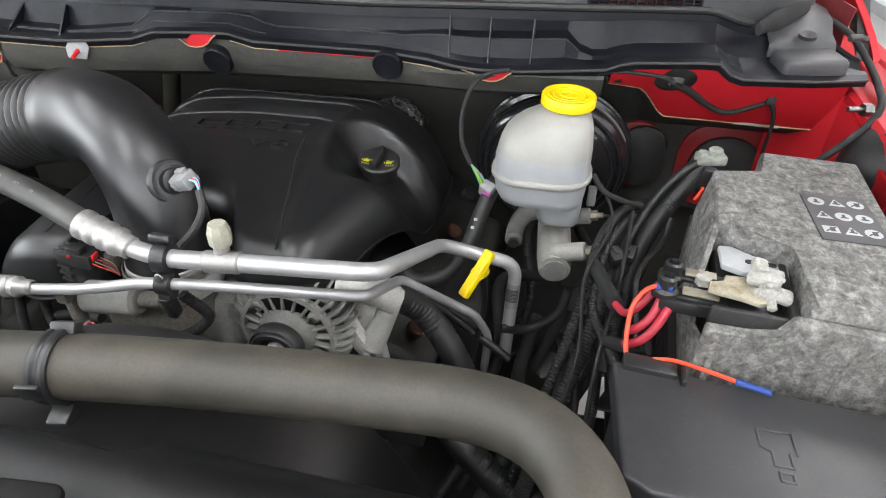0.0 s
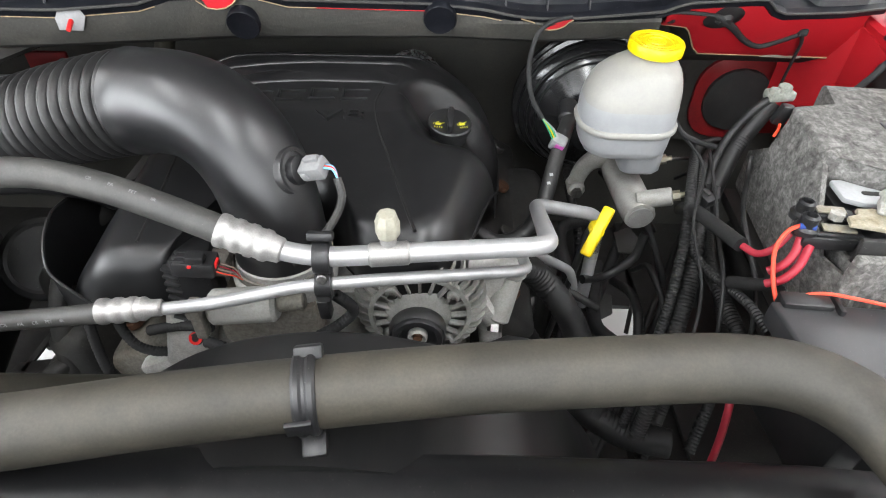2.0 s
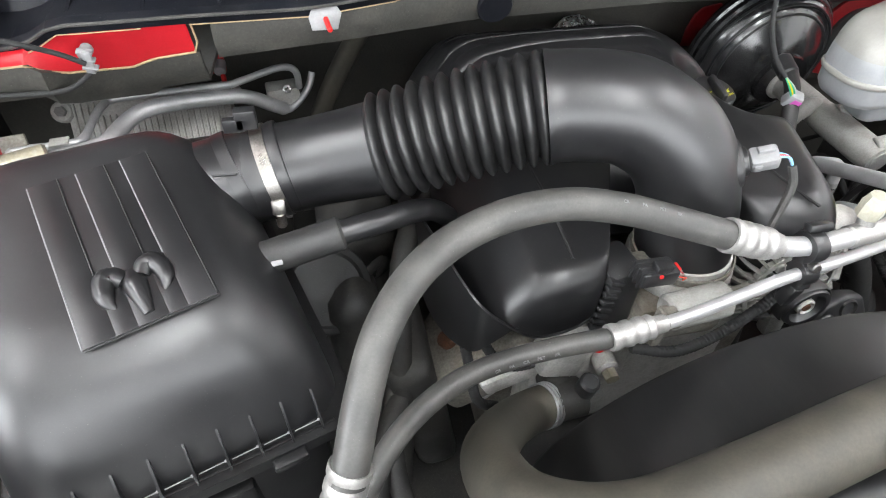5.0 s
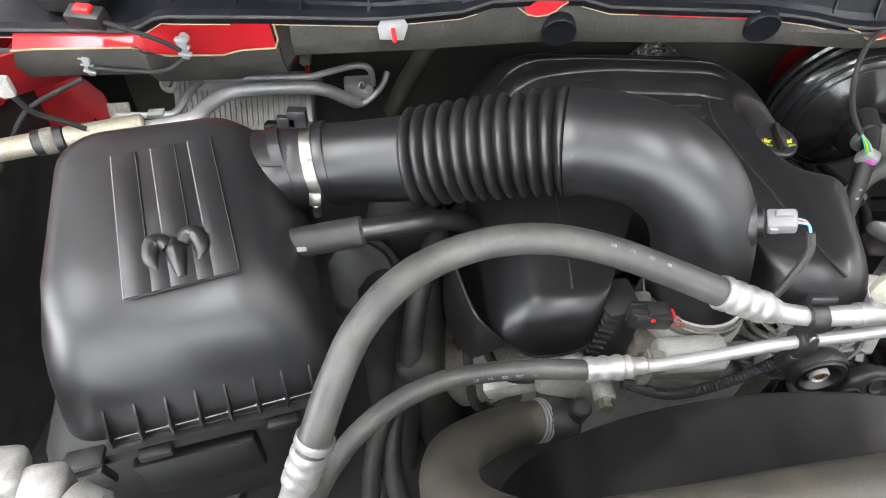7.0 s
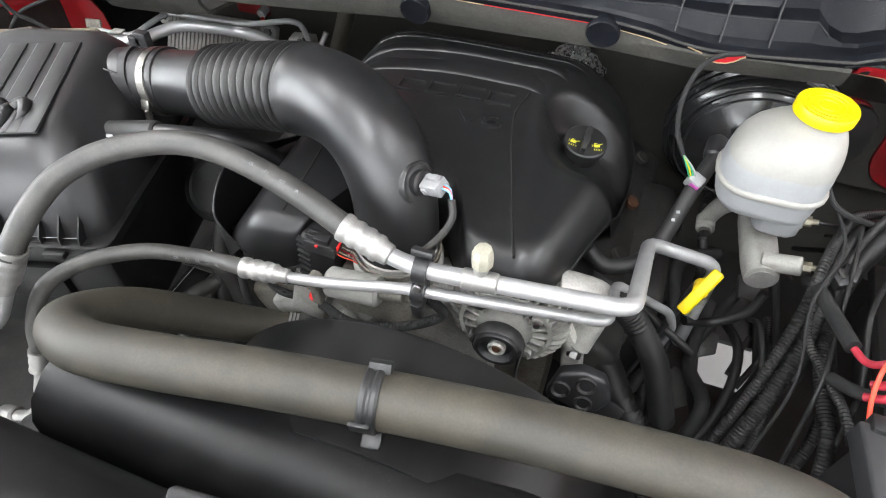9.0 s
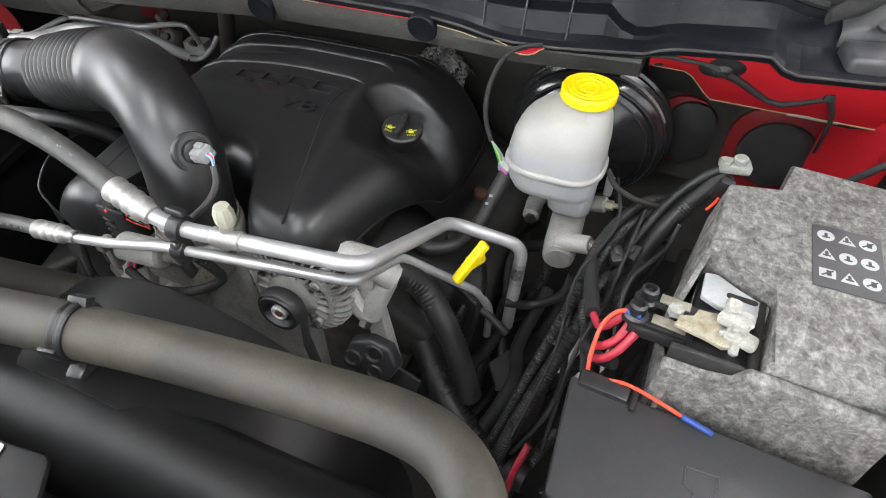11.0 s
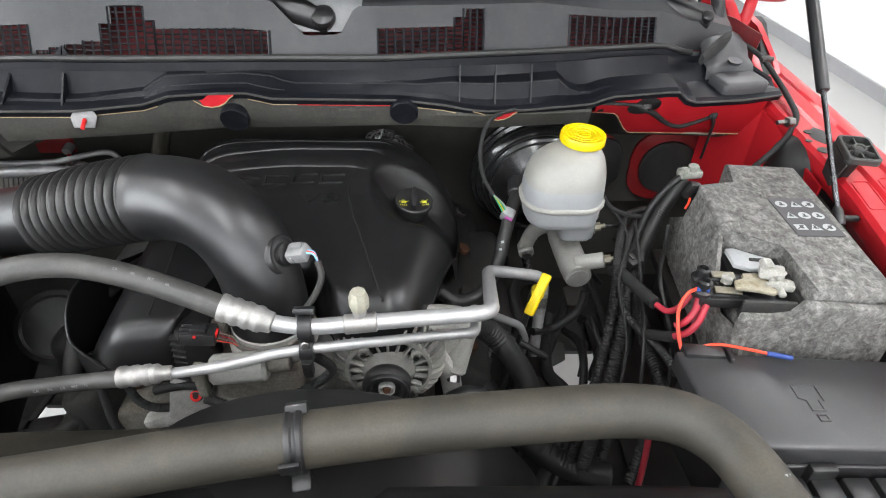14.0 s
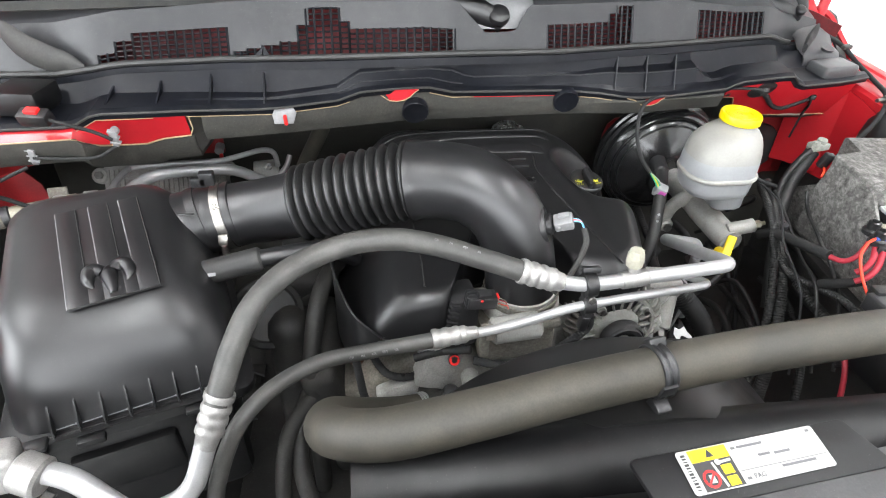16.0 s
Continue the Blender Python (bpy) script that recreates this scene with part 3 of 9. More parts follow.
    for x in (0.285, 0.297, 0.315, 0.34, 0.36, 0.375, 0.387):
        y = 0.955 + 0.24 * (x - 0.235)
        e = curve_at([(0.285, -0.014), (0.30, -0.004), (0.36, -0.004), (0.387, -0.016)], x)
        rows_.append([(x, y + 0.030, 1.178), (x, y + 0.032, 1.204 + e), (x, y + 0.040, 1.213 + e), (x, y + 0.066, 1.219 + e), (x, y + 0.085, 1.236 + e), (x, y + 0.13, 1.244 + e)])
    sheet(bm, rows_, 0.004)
    part("end_cap", bm, CAPP, t, "grey moulded end of the cowl, lightened for reflected light", 50)
    bm = B()
    lathe(bm, [(0.004, 0.0), (0.011, 0.0), (0.013, -0.002), (0.013, 0.003), (0.004, 0.003)], pose(0.335, 1.004, 1.211, 12, 0, 0), 20)
    part("drain_boss", bm, COWLP, t)
    bm = B()
    sweep(bm, spline([(0.255, 0.972, 1.224), (0.275, 0.995, 1.229), (0.295, 1.018, 1.229), (0.318, 1.040, 1.237), (0.340, 1.064, 1.240)], 5), lambda f: 0.010 + 0.006 * math.sin(3.1 * f), 10, sx=0.45)
    part("corner_seal", bm, TAPE, t, "frayed black rubber corner seal")
    bm = B()
    rbox(bm, (0.075, 0.07, 0.040), pose(-1.188, 0.81, 1.210, 0, 0, -8), 0.006)
    part("end_block", bm, SHROUDP, t, "black plastic block at the end of the trough")
    bm = B()
    sweep(bm, spline([(-1.115, 0.868, 1.232), (-1.14, 0.872, 1.244), (-1.165, 0.876, 1.250), (-1.20, 0.882, 1.268), (-1.23, 0.89, 1.30)], 5), lambda f: 0.004 + 0.020 * math.sin(0.35 + 2.4 * f), 12, sx=0.45)
    part("corner_seal", bm, DUSTY, t, "crumpled grey rubber corner seal")
    bm = B()
    rbox(bm, (0.06, 0.05, 0.02), pose(-1.27, 0.86, 1.20, 0, 0, -12), 0.006)
    part("end_cap", bm, COWLP, t)


def firewall():
    t = thing("firewall", (-0.4, 1.1, 0.9), "red painted steel firewall faced with black insulating pad", "firewall")
    LY = [(-1.26, 0.740), (-1.10, 0.744), (-1.095, 0.761), (-1.04, 0.800), (-0.937, 0.791)]
    LZ = [(-1.26, 1.160), (-1.229, 1.163), (-1.105, 1.168), (-1.093, 1.147), (-1.04, 1.130), (-1.013, 1.132), (-1.0, 1.140), (-0.937, 1.149)]
    bm = B()
    # overhanging upper pad
    rows = [[(x, lip_y(x) + 0.008, lip_z(x) - 0.008), (x, lip_y(x) + 0.004, 1.165), (x, lip_y(x) + 0.012, 1.145), (x, lip_y(x) + 0.05, 1.128), (x, 1.05, 1.11)] for x in XS if -0.935 <= x <= 0.06]
    sheet(bm, rows, 0.006)
    sheet(bm, [[(x, curve_at(LY, x) + 0.004, curve_at(LZ, x)), (x, curve_at(LY, x) + 0.006, curve_at(LZ, x) - 0.02), (x, curve_at(LY, x) + 0.02, curve_at(LZ, x) - 0.042), (x, 1.05, 1.075)] for x in [-1.30 + 0.01 * k for k in range(37)]], 0.006)
    part("upper_pad", bm, PAD, t, "dusty black insulating pad")
    bm = B()
    rbox(bm, (1.86, 0.02, 0.75), pose(-0.51, 1.11, 0.80), 0.003)
    part("lower_pad", bm, PAD, t)
    # red upper right panel, with its pad edge
    PY = [(0.05, 0.905), (0.10, 0.93), (0.14, 0.975), (0.40, 1.003)]
    PZ = [(0.05, 1.152), (0.105, 1.138), (0.145, 1.080), (0.40, 1.066)]
    bm = B()
    xs = [0.05 + 0.35 * k / 28 for k in range(29)]
    rows = [[(x, lip_y(x) + 0.004, lip_z(x) - 0.004), (x, lip_y(x) + 0.012, lip_z(x) - 0.022), (x, curve_at(PY, x), curve_at(PZ, x))] for x in xs]
    sheet(bm, rows, 0.003)
    part("red_panel", bm, RED, t, "glossy red painted panel")
    bm = B()
    sweep(bm, [(x, curve_at(PY, x) - 0.003, curve_at(PZ, x)) for x in xs], 0.0018, 6)
    part("pad_edge", bm, PADEDGE, t, "tan cut edge of the pad")
    bm = B()
    sheet(bm, [[(x, curve_at(PY, x) + 0.004, curve_at(PZ, x) + 0.002), (x, 1.03, curve_at(PZ, x) - 0.02), (x, 1.075, 1.03)] for x in xs], 0.004)
    part("pad", bm, PAD, t)
    bm = B()
    sweep(bm, spline([(0.262, 0.985, 1.074), (0.285, 0.986, 1.0735), (0.31, 0.99, 1.071), (0.335, 0.992, 1.070)], 4), 0.0035, 6, sx=0.4)
    part("torn_edge", bm, CREAM, t, "torn pale edge of the pad")
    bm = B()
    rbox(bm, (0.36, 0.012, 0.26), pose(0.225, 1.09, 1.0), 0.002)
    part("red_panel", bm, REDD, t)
    bm = B()
    sheet(bm, [[(x, 1.062 - 0.10 * ((x - 0.30) / 0.11) ** 2, z) for z in (0.93, 1.0, 1.06, 1.135)] for x in (0.335, 0.35, 0.365, 0.38, 0.405)], 0.003)
    part("red_panel", bm, RED, t, "curved red inner corner panel", 60)
    bm = B()
    for a, b in (((0.301, 0.938, 1.151), (0.331, 0.955, 1.133)), ((0.331, 0.955, 1.133), (0.353, 0.949, 1.154)), ((0.353, 0.949, 1.154), (0.301, 0.938, 1.151))):
        rod(bm, a, b, 0.002, 8)
    part("pressed_triangle", bm, RED, t)
    bm = B()
    prism(bm, [(0.05, 0.86), (0.05, 1.13), (0.20, 1.12), (0.315, 1.115), (0.325, 0.86)], 0.01, Matrix(((1, 0, 0, 0), (0, 0, 1, 1.07), (0, 1, 0, 0), (0, 0, 0, 1))))
    part("pad", bm, PAD, t)
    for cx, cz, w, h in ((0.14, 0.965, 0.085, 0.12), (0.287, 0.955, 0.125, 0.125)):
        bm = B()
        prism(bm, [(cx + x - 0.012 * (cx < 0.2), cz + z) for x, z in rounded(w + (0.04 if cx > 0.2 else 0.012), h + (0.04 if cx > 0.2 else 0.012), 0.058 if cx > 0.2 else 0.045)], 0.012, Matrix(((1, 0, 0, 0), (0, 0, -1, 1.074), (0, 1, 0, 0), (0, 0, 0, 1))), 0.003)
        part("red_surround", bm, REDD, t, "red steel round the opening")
        bm = B()
        prism(bm, [(cx + x, cz + z) for x, z in rounded(w, h, min(w, h) * 0.47)], 0.012, Matrix(((1, 0, 0, 0), (0, 0, -1, 1.066), (0, 1, 0, 0), (0, 0, 0, 1))), 0.004)
        part("grommet", bm, RUBBER, t, "black rubber grommet")
    # red upper left panel
    bm = B()
    xs = [-1.26 + 0.315 * k / 21 for k in range(22)]
    rows = [[(x, lip_y(x) + 0.002, lip_z(x) - 0.004), (x, curve_at(LY, x), curve_at(LZ, x))] for x in xs]
    sheet(bm, rows, 0.003)
    part("red_panel", bm, RED, t)
    bm = B()
    sweep(bm, [(r[1][0], r[1][1] - 0.003, r[1][2]) for r in rows] + [(-0.9395, 0.789, 1.160), (-0.941, 0.783, 1.190)], 0.0014, 6)
    part("pad_edge", bm, PADEDGE, t)
    bm = B()
    prism(bm, [(-1.37, 1.075), (-1.275, 1.07), (-1.245, 1.03), (-1.235, 0.95), (-1.262, 0.945), (-1.275, 0.99), (-1.295, 0.955), (-1.37, 0.95)], 0.004, Matrix(((1, 0, 0, 0), (0, 0, 1, 0.85), (0, 1, 0, 0), (0, 0, 0, 1))), 0.001)
    part("red_bracket", bm, REDD, t, "red steel bracket with shade put into its red")
    bm = B()
    sheet(bm, [[(x, y, z) for y, z in ((0.742 + dy, 1.158), (0.765 + dy, 1.12), (0.80 + dy, 1.085))] for x, dy in ((-1.36, -0.09), (-1.32, -0.06), (-1.28, -0.02), (-1.245, 0.012), (-1.225, 0.03))], 0.003)
    part("red_panel", bm, REDD, t, "red inner corner panel with shade put into its red", 60)
    # two small red windows in the pad
    for cx, w, h in ((-0.606, 0.092, 0.021), (-0.130, 0.075, 0.015)):
        bm = B()
        y = lip_y(cx) - 0.001
        z1 = lip_z(cx) - 0.004
        prism(bm, [(cx - w / 2, z1), (cx + w / 2, z1), (cx + w * 0.42, z1 - h * 0.25), (cx + w * 0.34, z1 - h * 0.62), (cx + w * 0.22, z1 - h * 0.9), (cx + w * 0.08, z1 - h), (cx - w * 0.06, z1 - h * 0.92), (cx - w * 0.16, z1 - h * 0.62), (cx - w * 0.26, z1 - h * 0.3), (cx - w * 0.38, z1 - h * 0.15)], 0.004, Matrix(((1, 0, 0, 0), (0, 0, 1, y), (0, 1, 0, 0), (0, 0, 0, 1))))
        part("red_window", bm, RED, t, "bare red steel at the cut pad")
        bm = B()
        sweep(bm, [(cx + a * w, y - 0.001, z1 - b * h) for a, b in ((-0.5, 0), (-0.38, 0.15), (-0.26, 0.3), (-0.16, 0.62), (-0.06, 0.92), (0.08, 1), (0.22, 0.9), (0.34, 0.62), (0.42, 0.25), (0.5, 0.02))], 0.0010, 6)
        part("pad_edge", bm, PADEDGE, t)
    # round black plugs
    for x, z in ((-0.566, 1.161), (-0.284, 1.169)):
        bm = B()
        lathe(bm, [(0.0, 0.003), (0.019, 0.003), (0.0225, 0.004), (0.024, 0.002), (0.024, -0.012)], frame_to((x, lip_y(x) - 0.005, z), (x, lip_y(x) - 1.007, z - 0.32)), 28)
        part("plug", bm, TROUGH, t, "round black rubber plug")
    bm = B()
    for a, b, mm in ((-1.30, -0.99, PADEDGE), (-0.94, -0.68, PADEDGE), (-0.54, -0.46, PADEDGE), (-0.46, -0.30, RED), (-0.30, -0.18, PADEDGE)):
        bm = B()
        n = max(2, int((b - a) / 0.02))
        sweep(bm, [(x, lip_y(x) - 0.0004, lip_z(x) - 0.0130) for x in (a + (b - a) * i / n for i in range(n + 1))], 0.0007, 6)
        part("pad_edge", bm, mm, t, "thin cut edge under the cowl lip")
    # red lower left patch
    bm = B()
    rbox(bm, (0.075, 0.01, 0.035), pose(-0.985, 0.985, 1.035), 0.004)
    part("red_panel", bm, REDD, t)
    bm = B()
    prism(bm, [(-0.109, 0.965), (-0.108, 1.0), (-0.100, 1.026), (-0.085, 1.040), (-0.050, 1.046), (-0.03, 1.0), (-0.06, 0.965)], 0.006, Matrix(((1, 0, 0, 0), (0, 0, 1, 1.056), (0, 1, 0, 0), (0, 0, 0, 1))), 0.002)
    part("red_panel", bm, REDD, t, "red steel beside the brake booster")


def fender(right):
    s = 1 if right else -1
    x0 = -0.47
    name = "fender"
    t = thing(name, (x0 + s * 0.86, 0.6, 0.9), "glossy red painted steel front fender and inner rail", "fender")

    def X(x):
        return x0 + s * (x - x0)
    bm = B()
    # (x, z) section of the rail top and the outer skin
    ys = [-0.05 + 0.06 * k for k in range(24)]
    rows = []
    for y in ys:
        dx = curve_at([(-0.05, -0.075), (0.3, -0.025), (0.7, 0.02), (1.0, 0.02), (1.4, 0.02)], y)
        dz = curve_at([(-0.05, -0.10), (0.3, -0.045), (0.45, -0.022), (0.7, 0.0), (1.0, 0.02), (1.4, 0.04)], y)
        rows.append([(X(px + dx), y, pz + dz) for px, pz in ((0.392, 1.085), (0.388, 1.10), (0.386, 1.120), (0.392, 1.127), (0.425, 1.128), (0.431, 1.133), (0.455, 1.135), (0.460, 1.139), (0.474, 1.141), (0.486, 1.137), (0.500, 1.120), (0.535, 1.04), (0.565, 0.9), (0.57, 0.6))])
    sheet(bm, rows, 0.002)
    part("skin", bm, RED, t, "glossy red painted steel", 30)
    # pressed bead outlines of the rail
    def on_rail(px, y, up):
        dx = curve_at([(-0.05, -0.075), (0.3, -0.025), (0.7, 0.02), (1.0, 0.02), (1.4, 0.02)], y)
        dz = curve_at([(-0.05, -0.10), (0.3, -0.045), (0.45, -0.022), (0.7, 0.0), (1.0, 0.02), (1.4, 0.04)], y)
        return Vector((X(px + dx), y, curve_at([(0.392, 1.127), (0.425, 1.128), (0.431, 1.133), (0.455, 1.135), (0.462, 1.145), (0.482, 1.150), (0.496, 1.147)], px) + dz + up))
    for px, wd, spans in ((0.4085, 0.026, ((0.09, 0.27), (0.30, 0.40), (0.63, 0.70))), (0.443, 0.017, ((0.20, 0.42), (0.46, 0.70)))):
        for y0, y1 in spans:
            bm = B()
            ring = [on_rail(px + u, (y0 + y1) / 2 + v, 0.0002) for u, v in rounded(wd, y1 - y0, 0.005)]
            dense = []
            for i, q in enumerate(ring):
                w = ring[(i + 1) % len(ring)]
                n = max(1, int((w - q).length / 0.02))
                dense += [q.lerp(w, j / n) for j in range(n)]
            sweep(bm, dense + dense[:1], 0.0010, 6)
            part("pressed_bead", bm, RED, t)
    for px, y, r in ((0.428, 0.855, 0.010), (0.412, 0.825, 0.006), (0.424, 0.793, 0.013)):
        bm = B()
        lathe(bm, [(0, 0), (r, 0), (r, 0.0014), (0, 0.0014)], Matrix.Translation(on_rail(px - 0.02, y, 0.0)) @ Matrix.Diagonal((1.0, 0.8, 1.0, 1.0)), 20)
        part("hole", bm, DEEP, t, "round hole in the rail")
    # inner cowl side
    bm = B()
    prism(bm, [(0.74, 0.96 if right else 1.06), (0.74, 1.095), (0.86, 1.110), (0.93, 1.125), (1.1, 1.145), (1.1, 0.9 if right else 1.04)], 0.004, Matrix(((0, 0, s, X(0.402)), (1, 0, 0, 0), (0, 1, 0, 0), (0, 0, 0, 1))))
    part("cowl_side", bm, RED, t)
    bm = B()
    sheet(bm, [[(X(x), y, z), (X(x) + s * 0.002, y + 0.05, z - 0.03)] for x, y, z in ((0.415, 1.175, 1.262), (0.432, 1.168, 1.252), (0.447, 1.158, 1.240), (0.462, 1.138, 1.214), (0.472, 1.112, 1.190), (0.478, 1.088, 1.168), (0.481, 1.068, 1.146))], 0.010)
    # black block painted into the open slot as its shade
    part("hinge_flange", bm, RED, t, "red flange behind the hood hinge", 60)
    bm = B()
    prism(bm, [(1.065, 1.10), (1.075, 1.150), (1.09, 1.162), (1.14, 1.208), (1.17, 1.238), (1.20, 1.245), (1.22, 1.10)], 0.020, Matrix(((0, 0, s, X(0.446)), (1, 0, 0, 0), (0, 1, 0, 0), (0, 0, 0, 1))), 0.004)
    part("slot_shade", bm, LOOMP, t, "black block standing in for the shaded slot at the hinge")
    bm = B()
    sheet(bm, [[(X(0.425), 1.05, 1.10), (X(0.447), 1.08, 1.154), (X(0.430), 1.14, 1.213), (X(0.419), 1.165, 1.230)], [(X(0.405), 1.06, 1.10), (X(0.410), 1.09, 1.165), (X(0.400), 1.14, 1.218), (X(0.395), 1.17, 1.232)], [(X(0.38), 1.09, 1.10), (X(0.375), 1.12, 1.19), (X(0.368), 1.15, 1.222), (X(0.360), 1.18, 1.236)]], 0.003)
    part("hinge_plate", bm, RED, t, "red steel plate under the hood hinge", 60)
    # dark liner below
    bm = B()
    rows = [[(X(0.375 + curve_at([(-0.05, -0.06), (0.3, 0.0), (0.7, 0.035), (1.2, 0.035)], y)), y, 1.07 + curve_at([(-0.05, -0.09), (0.3, -0.035), (0.7, 0.01)], y)), (X(0.385 + curve_at([(0.6, 0.0), (0.76, 0.032), (1.2, 0.032)], y)), y, 0.97), (X(0.40 + curve_at([(0.6, 0.0), (0.76, 0.02), (1.2, 0.02)], y)), y, 0.8), (X(0.44), y, 0.5), (X(0.5), y, 0.3)] for y in (-0.05, 0.3, 0.6, 0.76, 1.0, 1.12)]
    sheet(bm, rows, 0.004)
    part("liner", bm, DEEP, t, "black plastic wheel-arch liner")
    return t


def rest_block(m, group):
    """Hood rest: black plastic frame with a spoked hub on a bracket leg."""
    o = m.translation
    t = thing("hood_bumper", o, "black plastic hood rest pad with spoked round hub on the fender", "bracket", group)
    bm = B()
    outer, inner = rounded(0.048, 0.068, 0.009), rounded(0.039, 0.059, 0.007)
    loft(bm, [[m @ Vector((x, y, z)) for x, y in p] for p, z in ((outer, -0.004), (outer, 0.0045), (rounded(0.045, 0.065, 0.008), 0.006), (inner, 0.006), (inner, -0.004), (outer, -0.004))], caps=False)
    part("rim", bm, DUSTY, t)
    bm = B()
    prism(bm, rounded(0.040, 0.060, 0.006), 0.002, m @ pose(0, 0, -0.0060))
    part("back_plate", bm, DEEP, t)
    bm = B()
    lathe(bm, [(0, 0.005), (0.006, 0.005), (0.0065, 0.007), (0.0095, 0.007), (0.0105, 0.005), (0.0105, -0.007)], m, 20)
    part("hub", bm, DUSTY, t)
    for k in range(6):
        bm = B()
        an = 30 + 60 * k
        c, s = math.cos(radians(an)), math.sin(radians(an))
        reach = min(0.0205 / max(abs(c), 0.01), 0.0305 / max(abs(s), 0.01))
        rbox(bm, (reach - 0.009, 0.0022, 0.011), m @ pose((reach + 0.009) / 2 * c, (reach + 0.009) / 2 * s, -0.0015, 0, 0, an), 0.0004)
        part("spoke", bm, DUSTY, t)
    bm = B()
    rbox(bm, (0.040, 0.0022, 0.009), m @ pose(0, 0.013, -0.003), 0.0004)
    part("crossbar", bm, DUSTY, t)
    bm = B()
    loft(bm, [[m @ Vector((x, y, -0.006)) for x, y in ((-0.0235, 0.032), (-0.0235, -0.033), (-0.021, -0.033), (-0.021, 0.032))],
              [m @ Vector((x, y, -0.045)) for x, y in ((-0.033, 0.000), (-0.033, -0.036), (-0.030, -0.036), (-0.030, 0.000))]])
    loft(bm, [[m @ Vector((x, y, -0.006)) for x, y in rounded(0.016, 0.03, 0.004)], [m @ Vector((x - 0.006, y + 0.004, -0.06)) for x, y in rounded(0.014, 0.026, 0.004)]])
    # leg blacker than the rim, with its shade put into the colour
    part("leg", bm, LOOMP, t)
    return t


def hood():
    t = thing("hood", (-0.47, 1.1, 1.33), "open red engine hood with a black lined underside", "hood")
    m = pose(-0.47, 1.06, 1.345, -57, 0, 0)
    bm = B()
    rows = []
    for i in range(13):
        v = -1.25 * i / 12
        w = 0.95 - 0.12 * (i / 12)
        rows.append([m @ Vector((w * u, v, 0.05 - 0.05 * u * u - 0.05 * (i / 12) ** 2)) for u in (-1, -0.96, -0.6, -0.3, 0, 0.3, 0.6, 0.96, 1)])
    sheet(bm, rows, 0.004)
    part("skin", bm, RED, t, "glossy red painted skin")
    bm = B()
    rows = [[m @ Vector((w * 1.1, v, z)) for w, z in ((-0.78, -0.012), (-0.6, -0.02), (-0.3, -0.008), (0, -0.006), (0.3, -0.008), (0.6, -0.02), (0.78, -0.012))] for v in (-0.02, -0.4, -0.8, -1.2)]
    sheet(bm, rows, 0.01)
    part("lining", bm, PAD, t, "dark lining")
    for s in (1, -1):
        bm = B()
        H = [(-0.47 + s * (x + 0.47), y, z) for x, y, z in ((0.416, 1.15, 1.35), (0.416, 1.165, 1.30), (0.415, 1.165, 1.266), (0.409, 1.16, 1.242), (0.398, 1.157, 1.236), (0.388, 1.16, 1.248), (0.376, 1.17, 1.270), (0.364, 1.18, 1.282), (0.355, 1.18, 1.318))]
        sweep(bm, spline(H, 5), 0.013, 10, sx=0.6)
        part("hinge", bm, RED, t, "red painted hood hinge arm")
    return t


def strut(s):
    x0 = -0.47

    def X(x):
        return x0 + s * (x - x0)
    t = thing("hood_strut", (X(0.368), 0.632, 1.10), "black gas strut with a dark steel rod holding the hood", "strut", "hood struts")
    a, b = Vector((X(0.368), 0.632, 1.104)), Vector((X(0.3695), 0.781, 1.241))
    c = b + (b - a).normalized() * 0.33
    bm = B()
    rod(bm, a, b, 0.004, 12)
    part("piston_rod", bm, DARKROD, t, "dark polished steel rod")
    bm = B()
    rod(bm, b, c, 0.0095, 18, 0.002)
    part("cylinder", bm, SATIN, t)
    bm = B()
    turned = (b - a).to_track_quat("Z", "Y").to_matrix().to_4x4()
    for k in range(9):
        for dx in (-0.003, 0.0, 0.003):
            q = b.lerp(c, 0.40 + 0.035 * k)
            rbox(bm, (0.0014, 0.0008, 0.009 - 0.002 * ((k + int(dx * 1000)) % 3)), Matrix.Translation(q) @ turned @ pose(dx, -0.0096, 0), 0)
    part("print", bm, GREYP, t, "grey print")
    bm = B()
    lathe(bm, [(0, -0.012), (0.008, -0.01), (0.0085, 0.0), (0.007, 0.014), (0.0045, 0.018)], frame_to(a, b), 14)
    rod(bm, a + Vector((s * 0.002, 0, 0)), a + Vector((s * 0.028, 0, 0)), 0.005, 10)
    part("socket", bm, BLACK, t)
    return t


